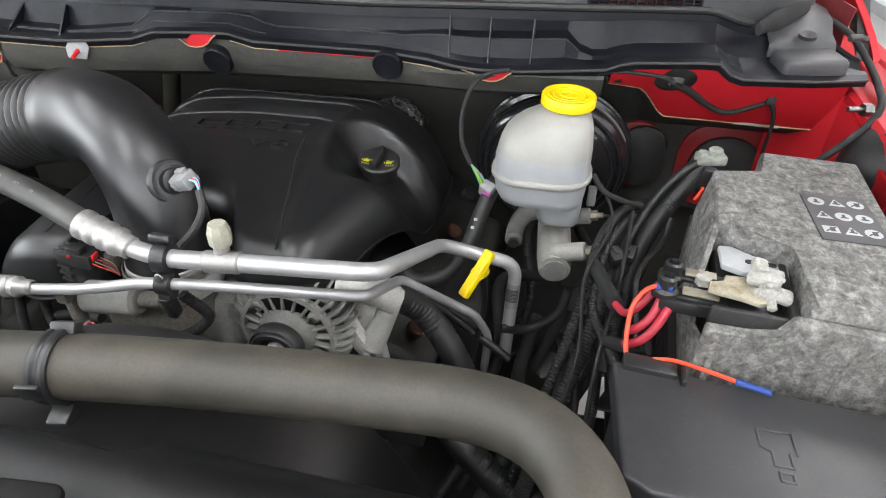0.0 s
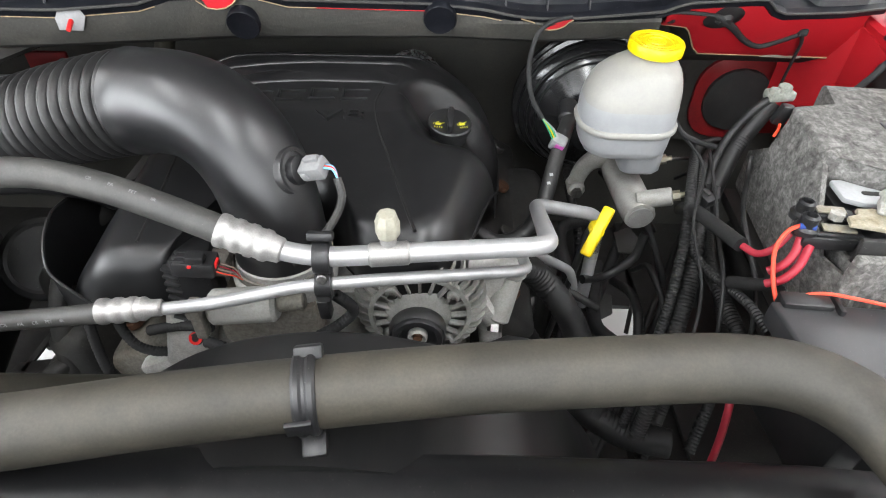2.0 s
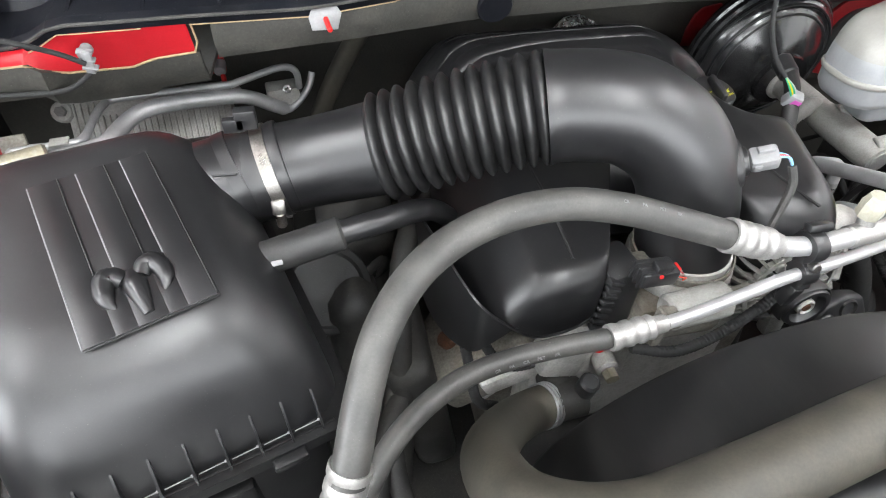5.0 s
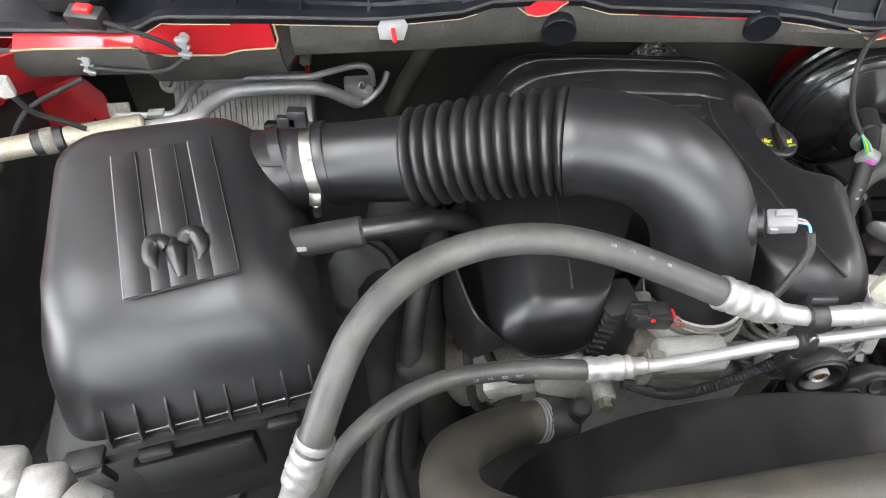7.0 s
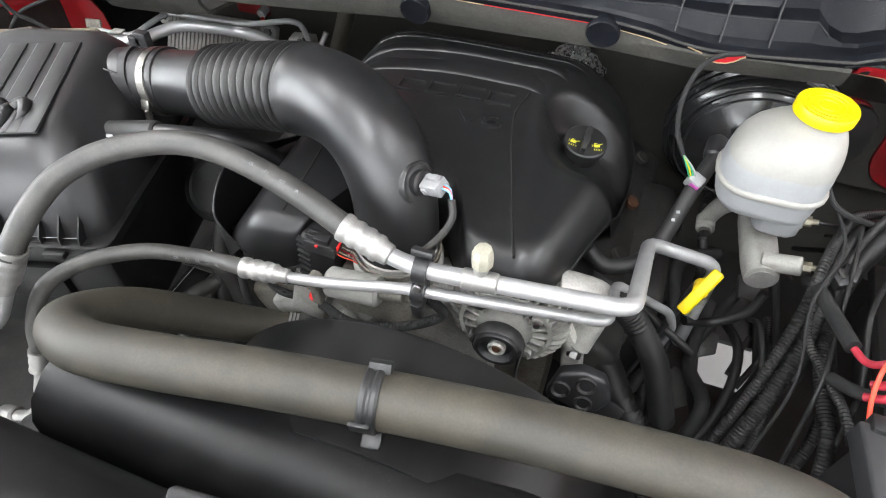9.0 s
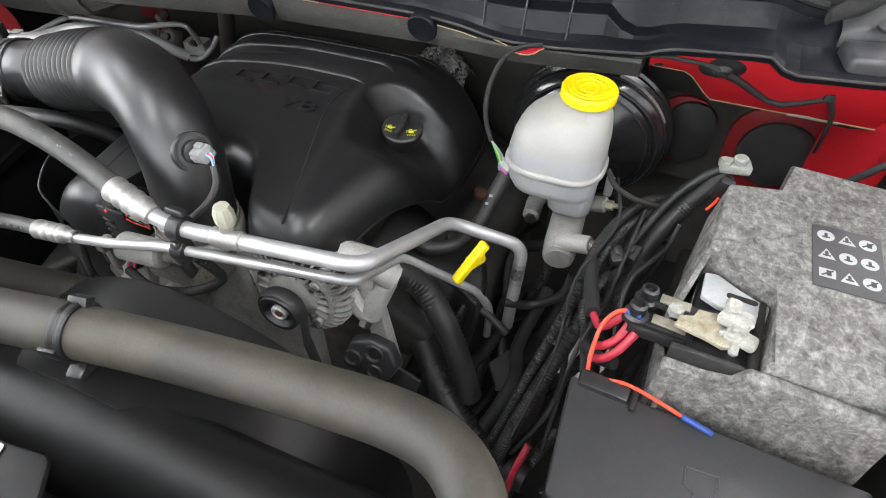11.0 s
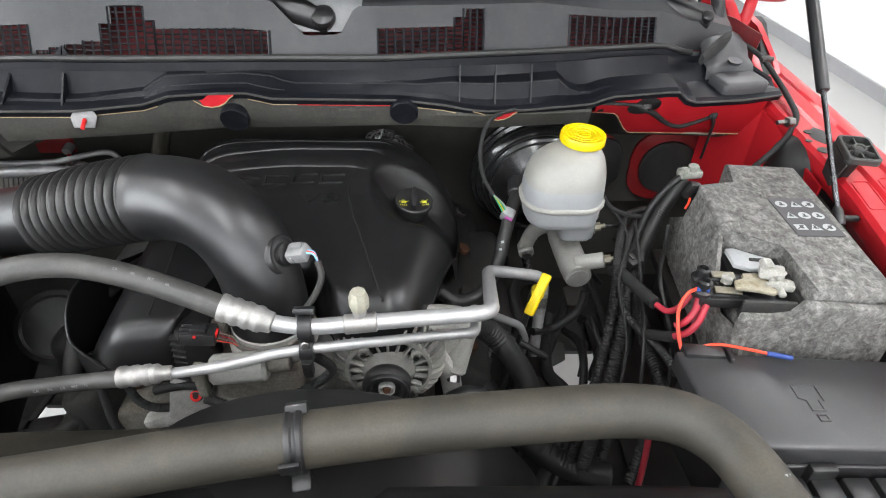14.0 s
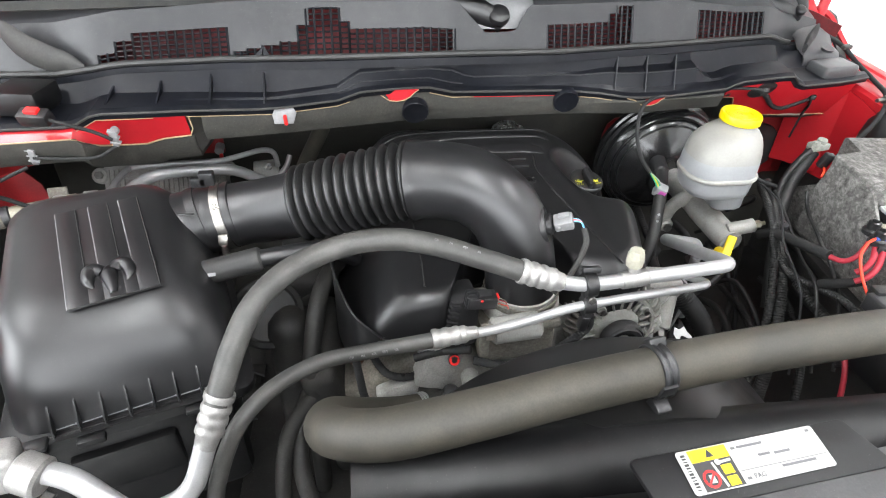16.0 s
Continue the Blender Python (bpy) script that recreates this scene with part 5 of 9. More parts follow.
def engine_block():
    t = thing("engine", (-0.43, 0.75, 0.45), "dusty cast engine block and front cover below the plastic cover", "engine")
    bm = B()
    rbox(bm, (0.40, 0.5, 0.40), pose(-0.43, 0.76, 0.72), 0.02)
    part("block", bm, CASTD, t)
    for s in (-1, 1):
        bm = B()
        m = pose(-0.43 + s * 0.205, 0.725 if s < 0 else 0.78, 0.838 if s < 0 else 0.86, 0, s * 30, 0)
        rbox(bm, (0.16, 0.5, 0.085), m, 0.015, 3)
        # the right cover is near-black, standing in for shade on that side
        part("valve_cover", bm, CASTD if s < 0 else DEEP, t)
        for k in range(4):
            bm = B()
            a = m @ Vector((s * 0.03, -0.2 + 0.13 * k, 0.045))
            rod(bm, a, a + (m.to_3x3() @ Vector((0, 0, 0.012))), 0.013, 14, 0.002)
            part("bolt_boss", bm, RUST if k % 2 == 0 else DEEP, t)
    bm = B()
    rbox(bm, (0.28, 0.06, 0.30), pose(-0.45, 0.50, 0.84), 0.015)
    rbox(bm, (0.055, 0.045, 0.10), pose(-0.562, 0.452, 0.935, 0, 15, 0), 0.010)
    rbox(bm, (0.12, 0.03, 0.03), pose(-0.60, 0.47, 0.865, 0, -25, 0), 0.008)
    rod(bm, (-0.514, 0.455, 0.897), (-0.514, 0.424, 0.897), 0.014, 16, 0.003)
    rbox(bm, (0.120, 0.030, 0.085), pose(-0.528, 0.462, 0.905, -12, 12, 0), 0.010, 3)
    rod(bm, (-0.480, 0.455, 0.93), (-0.480, 0.432, 0.932), 0.010, 14, 0.003)
    part("timing_cover", bm, CAST, t)
    bm = B()
    hexa(bm, (-0.514, 0.424, 0.897), (-0.514, 0.412, 0.897), 0.009)
    part("sensor_nut", bm, BRASS, t, "brass hexagon fitting")
    bm = B()
    rod(bm, (-0.57, 0.45, 0.87), (-0.575, 0.40, 0.865), 0.022, 20, 0.003)
    rod(bm, (-0.60, 0.41, 0.868), (-0.545, 0.415, 0.868), 0.024, 20, 0.003)
    part("thermostat_neck", bm, DEEP, t)
    bm = B()
    rod(bm, (-0.548, 0.413, 0.875), (-0.548, 0.405, 0.915), 0.012, 14, 0.003)
    part("sensor", bm, BLACK, t)
    # intake runners under the cover
    bm = B()
    rbox(bm, (0.34, 0.34, 0.12), pose(-0.43, 0.76, 0.99), 0.03, 3)
    part("manifold", bm, DEEP, t)
    bm = B()
    sweep(bm, bent([(-0.64, 0.49, 0.775), (-0.623, 0.482, 0.81), (-0.573, 0.455, 0.895), (-0.555, 0.45, 0.90)], 0.02), 0.0065, 10)
    part("tube", bm, CAST, t)
    # oil pan and lower clutter
    bm = B()
    rbox(bm, (0.30, 0.5, 0.2), pose(-0.43, 0.76, 0.43), 0.03)
    part("oil_pan", bm, DEEP, t)


def throttle_body():
    t = thing("throttle_body", (-0.45, 0.45, 1.0), "cast throttle body with a round motor and black plug", "throttle body")
    bm = B()
    lathe(bm, [(0.044, 0), (0.055, 0.0), (0.057, 0.006), (0.057, 0.020), (0.054, 0.024), (0.050, 0.024), (0.050, 0.040), (0.046, 0.042)], pose(-0.443, 0.474, 1.010), 36)
    part("collar", bm, CAST, t)
    bm = B()
    lathe(bm, [(0.0525, 0.0), (0.0545, 0.001), (0.0545, 0.009), (0.0525, 0.010)], pose(-0.443, 0.474, 1.036), 36)
    part("clamp_band", bm, CASTD, t, "dull steel clamp band")
    bm = B()
    rbox(bm, (0.11, 0.10, 0.06), pose(-0.455, 0.465, 0.985), 0.012)
    part("body", bm, CASTD, t)
    bm = B()
    rod(bm, (-0.500, 0.398, 1.036), (-0.432, 0.402, 1.040), 0.0185, 24, 0.004)
    part("motor", bm, CASTB, t, "round dusty alloy motor housing")
    bm = B()
    rod(bm, (-0.433, 0.402, 1.040), (-0.405, 0.405, 1.042), 0.009, 14, 0.002)
    part("motor_shaft_cap", bm, CASTD, t)
    bm = B()
    rbox(bm, (0.012, 0.014, 0.05), pose(-0.510, 0.388, 1.030), 0.003)
    rbox(bm, (0.014, 0.02, 0.014), pose(-0.506, 0.382, 1.050), 0.003)
    part("motor_clip", bm, CASTD, t)
    bm = B()
    rbox(bm, (0.042, 0.05, 0.085), pose(-0.534, 0.452, 1.022, 0, 0, 10), 0.006)
    part("gear_case", bm, BLACK, t)
    bm = B()
    for k in range(8):
        rbox(bm, (0.016, 0.008, 0.004), pose(-0.552 + 0.001 * k, 0.426, 0.990 + 0.010 * k, 0, 20, 0), 0.001)
    part("rib", bm, BLACK, t)
    bm = B()
    rbox(bm, (0.040, 0.024, 0.018), pose(-0.512, 0.420, 1.074, 0, 6, 4), 0.003)
    for k in range(3):
        rbox(bm, (0.026, 0.003, 0.020), pose(-0.521, 0.412 + 0.007 * k, 1.075, 0, 6, 4), 0.001)
    rbox(bm, (0.018, 0.012, 0.008), pose(-0.509, 0.416, 1.086, 0, 6, 4), 0.002)
    part("plug", bm, BLACK, t, "black multi-pin plug")
    bm = B()
    rbox(bm, (0.003, 0.010, 0.008), pose(-0.491, 0.419, 1.077, 0, 18, 4), 0.001)
    rbox(bm, (0.004, 0.003, 0.003), pose(-0.513, 0.4075, 1.081), 0.001)
    part("lock_tab", bm, REDP, t, "red locking tab")
    for k in range(4):
        bm = B()
        sweep(bm, spline([(-0.490, 0.412 + 0.004 * k, 1.072), (-0.483, 0.413 + 0.004 * k, 1.068), (-0.476, 0.417 + 0.003 * k, 1.062), (-0.472, 0.424, 1.050)], 4), 0.0007, 6)
        part("wire", bm, (ORANGEW, BRASS, PINKW, BRASS)[k], t)
    bm = B()
    rbox(bm, (0.035, 0.025, 0.022), pose(-0.512, 0.455, 1.045), 0.004)
    part("bracket", bm, CASTD, t)


def alternator():
    c = Vector((-0.2955, 0.470, 0.9725))
    t = thing("alternator", c, "cast alloy alternator with finned vent slots and black pulley", "alternator")
    ax = Vector((0.03, -1, 0.03)).normalized()
    m = frame_to(c, c + ax)
    wide = Matrix.Translation((0.002, 0, 0.002)) @ m @ Matrix.Diagonal((1.03, 1.03, 1.0, 1.0))
    bm = B()
    lathe(bm, [(0, -0.09), (0.05, -0.09), (0.064, -0.07), (0.064, -0.004), (0.058, 0.004), (0.03, 0.010), (0, 0.010)], wide, 36)
    part("stator", bm, STEEL, t, "dark winding core")
    # front bell: spokes, rings, dense outer fins
    bm = B()
    lathe(bm, [(0.016, 0.012), (0.037, 0.012), (0.038, 0.015), (0.036, 0.019), (0.026, 0.024), (0.016, 0.028)], m, 36)
    part("bearing_boss", bm, CASTB, t, "cast bearing boss")
    for r0, r1, z0, z1 in ((0.0520, 0.0570, 0.012, 0.021), (0.0700, 0.0755, -0.050, -0.032)):
        bm = B()
        lathe(bm, [(r0, z0), (r1, z0), (r1 + 0.0005, z0 + 0.002), (r1, z1 - 0.001), (r0, z1), (r0, z0)], wide, 48)
        part("end_frame_ring", bm, CASTB, t)
    for k in range(20):
        a = 360 * k / 20
        bm = B()
        rbox(bm, (0.024, 0.0036, 0.008), wide @ pose(0, 0, 0, 0, 0, a) @ pose(0.0455, 0, 0.0165, 0, 8, 0), 0.001, 1)
        part("spoke", bm, CASTB, t)
    for k in range(36):
        a = 360 * k / 36
        bm = B()
        q = wide @ pose(0, 0, 0, 0, 0, a)
        prism(bm, [(0.055, 0.010), (0.057, 0.019), (0.066, 0.015), (0.0735, 0.006), (0.0755, -0.006), (0.0755, -0.034), (0.071, -0.034), (0.070, -0.004), (0.066, 0.006)], 0.0032, q @ Matrix(((1, 0, 0, 0), (0, 0, -1, 0.0016), (0, 1, 0, 0), (0, 0, 0, 1))))
        part("fin", bm, CASTB, t)
    for k in range(4):
        a = radians(40 + 90 * k)
        q = wide @ Vector((0.047 * math.cos(a), 0.047 * math.sin(a), 0.016))
        bm = B()
        rod(bm, q, q + ax * 0.008, 0.0070, 14, 0.001)
        b_ = part("screw_boss", bm, CASTB, t)
        bm = B()
        hexa(bm, q + ax * 0.010, q + ax * 0.0135, 0.0042)
        part("screw", bm, STEEL, b_, "steel screw")
    p = part("pulley", lathe(B(), [(0, 0.030), (0.012, 0.030), (0.0255, 0.030), (0.0285, 0.033), (0.0285, 0.052), (0.0270, 0.055), (0.022, 0.055), (0.018, 0.046), (0, 0.046)], m, 36), BLACK, t, "black ribbed pulley")
    part("hub", lathe(B(), [(0.0, 0.045), (0.011, 0.045), (0.011, 0.052), (0.009, 0.054), (0.007, 0.050), (0, 0.050)], m, 24), CAST, p, "bright hub")
    part("hub_bolt", lathe(B(), [(0.0, 0.049), (0.006, 0.049), (0.005, 0.0535), (0, 0.0535)], m, 12), RUST, p, "reddish bolt in the hub")
    bm = B()
    sweep(bm, [m @ Vector((0.0302 * math.cos(a), 0.0302 * math.sin(a), 0.0425)) for a in (radians(215 - 12 * k) for k in range(18))] + [(-0.268, 0.427, 0.92), (-0.256, 0.43, 0.80)], 0.009, 8, sx=0.25, up=(0, 1, 0))
    part("belt", bm, RUBBER, t, "black drive belt")
    # black idler cover beside the pulley
    d = thing("idler_cover", (-0.19, 0.452, 0.89), "black plastic idler cover with round openings", "engine part")
    dm = frame_to((-0.188, 0.462, 0.892), (-0.182, 0.36, 0.925))
    bm = B()
    prism(bm, [(-0.040, -0.020), (-0.028, 0.022), (0.0, 0.034), (0.030, 0.028), (0.044, 0.0), (0.030, -0.026), (0.0, -0.030)], 0.022, dm, 0.006, 3)
    part("body", bm, BLACK, d)
    for x_, y_, r_ in ((-0.022, -0.002, 0.0115), (0.008, 0.014, 0.012), (0.010, -0.015, 0.0105)):
        bm = B()
        lathe(bm, [(0, 0.0215), (r_ * 0.7, 0.0215), (r_ * 0.75, 0.0225), (r_, 0.0245), (r_ + 0.0018, 0.0225), (r_ + 0.0018, 0.020)], dm @ pose(x_, y_, 0), 20)
        part("opening_rim", bm, LOOMP, d)
    # mounting arm with its long bolt sleeve
    bm = B()
    sweep(bm, spline([(-0.245, 0.50, 1.022), (-0.222, 0.505, 1.018), (-0.196, 0.512, 1.008), (-0.182, 0.518, 0.992)], 5), 0.019, 14, sx=1.2)
    part("mounting_lug", bm, CAST, t)
    bm = B()
    prism(bm, [(-0.258, 1.020), (-0.205, 1.022), (-0.190, 1.004), (-0.208, 0.960), (-0.214, 0.930), (-0.236, 0.945), (-0.244, 0.985)], 0.014, Matrix(((1, 0, 0, 0), (0, 0, 1, 0.492), (0, 1, 0, 0), (0, 0, 0, 1))), 0.004)
    part("mounting_web", bm, CAST, t)
    bm = B()
    rod(bm, (-0.183, 0.520, 1.000), (-0.203, 0.480, 0.938), 0.0155, 18, 0.003)
    part("bolt_sleeve", bm, CASTB, t, "dusty cast bolt sleeve")
    bm = B()
    sweep(bm, spline([(-0.235, 0.485, 0.985), (-0.220, 0.482, 0.955), (-0.205, 0.482, 0.937)], 4), 0.015, 10, sx=0.7)
    part("mounting_ear", bm, CAST, t)
    bm = B()
    hexa(bm, (-0.203, 0.481, 0.939), (-0.2045, 0.470, 0.929), 0.009)
    part("mounting_bolt", bm, STEEL, t)
    bm = B()
    rbox(bm, (0.030, 0.022, 0.16), pose(-0.203, 0.512, 0.865, 0, -8, 0), 0.006)
    part("bracket", bm, CAST, t)
    bm = B()
    prism(bm, [(-0.05, -0.03), (0.04, -0.03), (0.05, 0.02), (0.0, 0.035), (-0.05, 0.02)], 0.006, pose(-0.17, 0.46, 0.84, 75, 0, 0), 0.002)
    part("tensioner_plate", bm, BLACK, t)


def hose_words(words, path, i0, step, r, turn, size, mat, parent):
    """Printed words along a hose; turn: degrees from the top towards the front."""
    for k, word in enumerate(words):
        i = i0 - step * k
        p, x = path[i], (path[i - 1] - path[i + 1]).normalized()
        up = (Vector((0, 0, 1)) - x * x.z).normalized()
        side = up.cross(x)
        n = (up * math.cos(radians(turn)) + side * (-1 if side.y > 0 else 1) * math.sin(radians(turn))).normalized()
        y = n.cross(x)
        m = Matrix(((x.x, y.x, n.x, 0), (x.y, y.y, n.y, 0), (x.z, y.z, n.z, 0), (0, 0, 0, 1)))
        m.translation = p + n * (r + 0.0002)
        part("print_word", lettering(word, size, m, 0.0002), mat, parent, "pale print along the hose")


def ac_lines():
    t = thing("suction_line", (-0.4, 0.4, 1.0), "bright aluminium air-conditioning suction line with thick black hose", "pipe")
    pts = [(-0.462, 0.402, 1.130), (-0.415, 0.397, 1.114), (-0.375, 0.396, 1.109), (-0.30, 0.404, 1.110), (-0.165, 0.424, 1.106), (-0.148, 0.632, 1.003), (-0.047, 0.668, 0.960), (-0.052, 0.645, 0.80)]
    bm = B()
    sweep(bm, bent(pts, 0.024, 8), 0.0095, 18)
    part("pipe", bm, ALU, t)
    a, b = Vector((-0.470, 0.403, 1.133)), Vector((-0.414, 0.397, 1.1145))
    bm = B()
    lathe(bm, [(0.0135, 0), (0.0158, 0.0), (0.0162, 0.0015), (0.0162, 0.007), (0.0148, 0.009), (0.0148, 0.013), (0.0160, 0.015), (0.0160, 0.020), (0.0146, 0.022), (0.0146, 0.026), (0.0158, 0.028), (0.0158, 0.033), (0.0144, 0.035), (0.0144, 0.039), (0.0154, 0.041), (0.0152, 0.046), (0.0130, 0.049), (0.0120, 0.058), (0.0098, 0.060)], frame_to(a, b), 26)
    part("crimp_ferrule", bm, ALUW, t, "crimped bright ferrule")
    hp = spline([(-0.465, 0.4025, 1.131), (-0.517, 0.413, 1.147), (-0.569, 0.417, 1.166), (-0.62, 0.417, 1.179), (-0.668, 0.413, 1.180), (-0.714, 0.401, 1.173), (-0.753, 0.375, 1.166), (-0.782, 0.341, 1.152), (-0.800, 0.307, 1.128), (-0.812, 0.280, 1.101), (-0.818, 0.268, 1.085)], 6)
    bm = B()
    sweep(bm, hp, 0.0135, 20)
    h = part("hose", bm, HOSEG, t, "thick greyed black rubber hose")
    hose_words(["CR", "PA", "PET", "IIR"], hp, 13, 2, 0.0135, 28, 0.0040, GREYP, h)
    a, b = Vector((-0.814, 0.276, 1.094)), Vector((-0.833, 0.250, 1.046))
    bm = B()
    lathe(bm, [(0.0135, 0), (0.0158, 0.0), (0.0162, 0.0015), (0.0162, 0.007), (0.0148, 0.009), (0.0148, 0.013), (0.0160, 0.015), (0.0160, 0.020), (0.0146, 0.022), (0.0146, 0.026), (0.0158, 0.028), (0.0158, 0.033), (0.0144, 0.035), (0.0144, 0.039), (0.0154, 0.041), (0.0152, 0.046), (0.0130, 0.049), (0.0120, 0.058), (0.0115, 0.062)], frame_to(a, b), 26)
    part("crimp_ferrule", bm, ALUW, t)
    bm = B()
    sweep(bm, bent([(-0.832, 0.252, 1.05), (-0.852, 0.222, 0.995), (-0.905, 0.205, 0.990), (-0.965, 0.230, 1.042), (-1.02, 0.238, 1.045)], 0.03, 7), 0.0115, 18)
    part("lower_pipe", bm, ALU, t)
    d = (Vector((-0.052, 0.645, 0.80)) - Vector((-0.047, 0.668, 0.960))).normalized()
    k = thing("pipe_sticker", Vector((-0.047, 0.668, 0.960)) + d * 0.035, "small white printed sticker round the aluminium pipe", "label")
    sm = frame_to(Vector((-0.047, 0.668, 0.960)) + d * 0.030, Vector((-0.047, 0.668, 0.960)) + d * 0.09)
    bm = B()
    lathe(bm, [(0.0096, 0), (0.0099, 0), (0.0099, 0.040), (0.0096, 0.040)], sm, 18)
    part("paper", bm, ALUW, k)
    bm = B()
    for q in range(9):
        lathe(bm, [(0.0099, 0.008 + 0.0024 * q), (0.0101, 0.008 + 0.0024 * q), (0.0101, 0.0094 + 0.0024 * q), (0.0099, 0.0094 + 0.0024 * q)], sm, 6, 20, 140)
        lathe(bm, [(0.0099, 0.008 + 0.0024 * q), (0.0101, 0.008 + 0.0024 * q), (0.0101, 0.0094 + 0.0024 * q), (0.0099, 0.0094 + 0.0024 * q)], sm, 6, 200, 320)
    part("bar_code", bm, PRINT, k)
    # service port with cap
    v = thing("service_port", (-0.318, 0.411, 1.115), "cream plastic hexagonal cap on an alloy service port", "cap")
    bm = B()
    rod(bm, (-0.336, 0.400, 1.1095), (-0.298, 0.4045, 1.110), 0.0115, 16, 0.002)
    rod(bm, (-0.317, 0.404, 1.113), (-0.318, 0.408, 1.129), 0.008, 14)
    part("tee", bm, ALUW, v, "pale alloy tee")
    bm = B()
    lathe(bm, [(0, 0), (0.0105, 0), (0.0115, 0.003), (0.0115, 0.016), (0.0105, 0.018), (0.0088, 0.024), (0, 0.025)], Matrix.Translation((-0.318, 0.409, 1.127)), 8)
    part("cap", bm, CREAM, v)
    # liquid line
    q = thing("liquid_line", (-0.4, 0.38, 1.0), "thin bright aluminium air-conditioning liquid line with black hose", "pipe")
    bm = B()
    sweep(bm, bent([(-0.57, 0.362, 1.067), (-0.525, 0.366, 1.066), (-0.470, 0.375, 1.069), (-0.40, 0.384, 1.083), (-0.33, 0.395, 1.083), (-0.182, 0.432, 1.066), (-0.178, 0.540, 1.008), (-0.092, 0.600, 0.914), (-0.075, 0.62, 0.86), (-0.08, 0.63, 0.78)], 0.018, 7), 0.0062, 14)
    part("pipe", bm, ALU, q)
    a, b = Vector((-0.583, 0.3605, 1.066)), Vector((-0.530, 0.3655, 1.068))
    bm = B()
    lathe(bm, [(0.009, 0), (0.0120, 0.0), (0.0124, 0.0015), (0.0124, 0.007), (0.0111, 0.009), (0.0111, 0.013), (0.0123, 0.015), (0.0123, 0.020), (0.0110, 0.022), (0.0110, 0.026), (0.0122, 0.028), (0.0122, 0.033), (0.0108, 0.035), (0.0116, 0.041), (0.0085, 0.046), (0.0082, 0.056), (0.0064, 0.058)], frame_to(a, b), 24)
    part("crimp_ferrule", bm, ALUW, q)
    hp = spline([(-0.578, 0.3625, 1.063), (-0.625, 0.372, 1.046), (-0.670, 0.371, 1.040), (-0.715, 0.357, 1.045), (-0.755, 0.334, 1.046), (-0.787, 0.306, 1.042), (-0.812, 0.275, 1.027), (-0.835, 0.250, 0.975), (-0.845, 0.236, 0.925)], 6)
    bm = B()
    sweep(bm, hp, 0.0098, 18)
    h = part("hose", bm, HOSEG, q, "greyed black rubber hose")
    hose_words(["CR", "PA", "CR", "PET", "IIR"], hp, 14, 2, 0.0098, 70, 0.0046, GREYP, h)
    bm = B()
    lathe(bm, [(0.009, 0), (0.0130, 0.0), (0.0132, 0.009), (0.0120, 0.014), (0.0132, 0.02), (0.0120, 0.026), (0.0132, 0.034), (0.0085, 0.04), (0.007, 0.05)], frame_to((-0.843, 0.238, 0.931), (-0.853, 0.218, 0.88)), 22)
    part("crimp_ferrule", bm, ALUW, q)
    bm = B()
    sweep(bm, spline([(-0.850, 0.223, 0.893), (-0.856, 0.212, 0.868), (-0.866, 0.202, 0.838), (-0.890, 0.192, 0.806), (-0.93, 0.186, 0.785)], 5), 0.0078, 14)
    rod(bm, (-0.925, 0.187, 0.787), (-0.955, 0.184, 0.778), 0.013, 16, 0.003)
    part("end_pipe", bm, ALUW, q, "pale alloy end pipe with a joint")
    # clip that holds both lines
    c = thing("line_clip", (-0.376, 0.392, 1.09), "black plastic two-pipe clip with a centre screw", "clip")
    bm = B()
    for p, r in (((-0.378, 0.3962, 1.1093), 0.0095), ((-0.378, 0.388, 1.083), 0.0062)):
        lathe(bm, [(r, -0.0075), (r + 0.006, -0.0075), (r + 0.0065, -0.005), (r + 0.0065, 0.005), (r + 0.006, 0.0075), (r, 0.0075)], frame_to(p, Vector(p) + Vector((1, 0.06, 0.0))), 20)
    rbox(bm, (0.015, 0.016, 0.05), pose(-0.378, 0.392, 1.090, -20), 0.003)
    rbox(bm, (0.024, 0.010, 0.008), pose(-0.378, 0.400, 1.131, -20), 0.002)
    rbox(bm, (0.012, 0.014, 0.03), pose(-0.380, 0.386, 1.055, 10), 0.003)
    part("body", bm, BLACK, c)
    bm = B()
    rod(bm, (-0.377, 0.388, 1.094), (-0.377, 0.3775, 1.097), 0.005, 12, 0.001)
    part("screw", bm, STEEL, c)
    # condenser joint block
    k = thing("pipe_joint", (-1.04, 0.24, 1.0), "bright cast alloy joint block of the air-conditioning lines", "fitting")
    bm = B()
    rod(bm, (-0.985, 0.228, 1.040), (-1.012, 0.236, 1.047), 0.021, 20, 0.003)
    rbox(bm, (0.034, 0.038, 0.05), pose(-1.03, 0.243, 1.045, 0, 10, 15), 0.008, 3)
    rbox(bm, (0.05, 0.04, 0.03), pose(-1.07, 0.25, 1.065, 0, 15, 15), 0.008, 3)
    rod(bm, (-1.05, 0.245, 1.06), (-1.16, 0.27, 1.07), 0.017, 18, 0.003)
    part("block", bm, ALUW, k)
    bm = B()
    hexa(bm, (-0.995, 0.225, 1.014), (-0.987, 0.222, 1.010), 0.008)
    rod(bm, (-0.987, 0.222, 1.010), (-0.98, 0.219, 1.007), 0.004, 10)
    part("bolt", bm, STEEL, k)


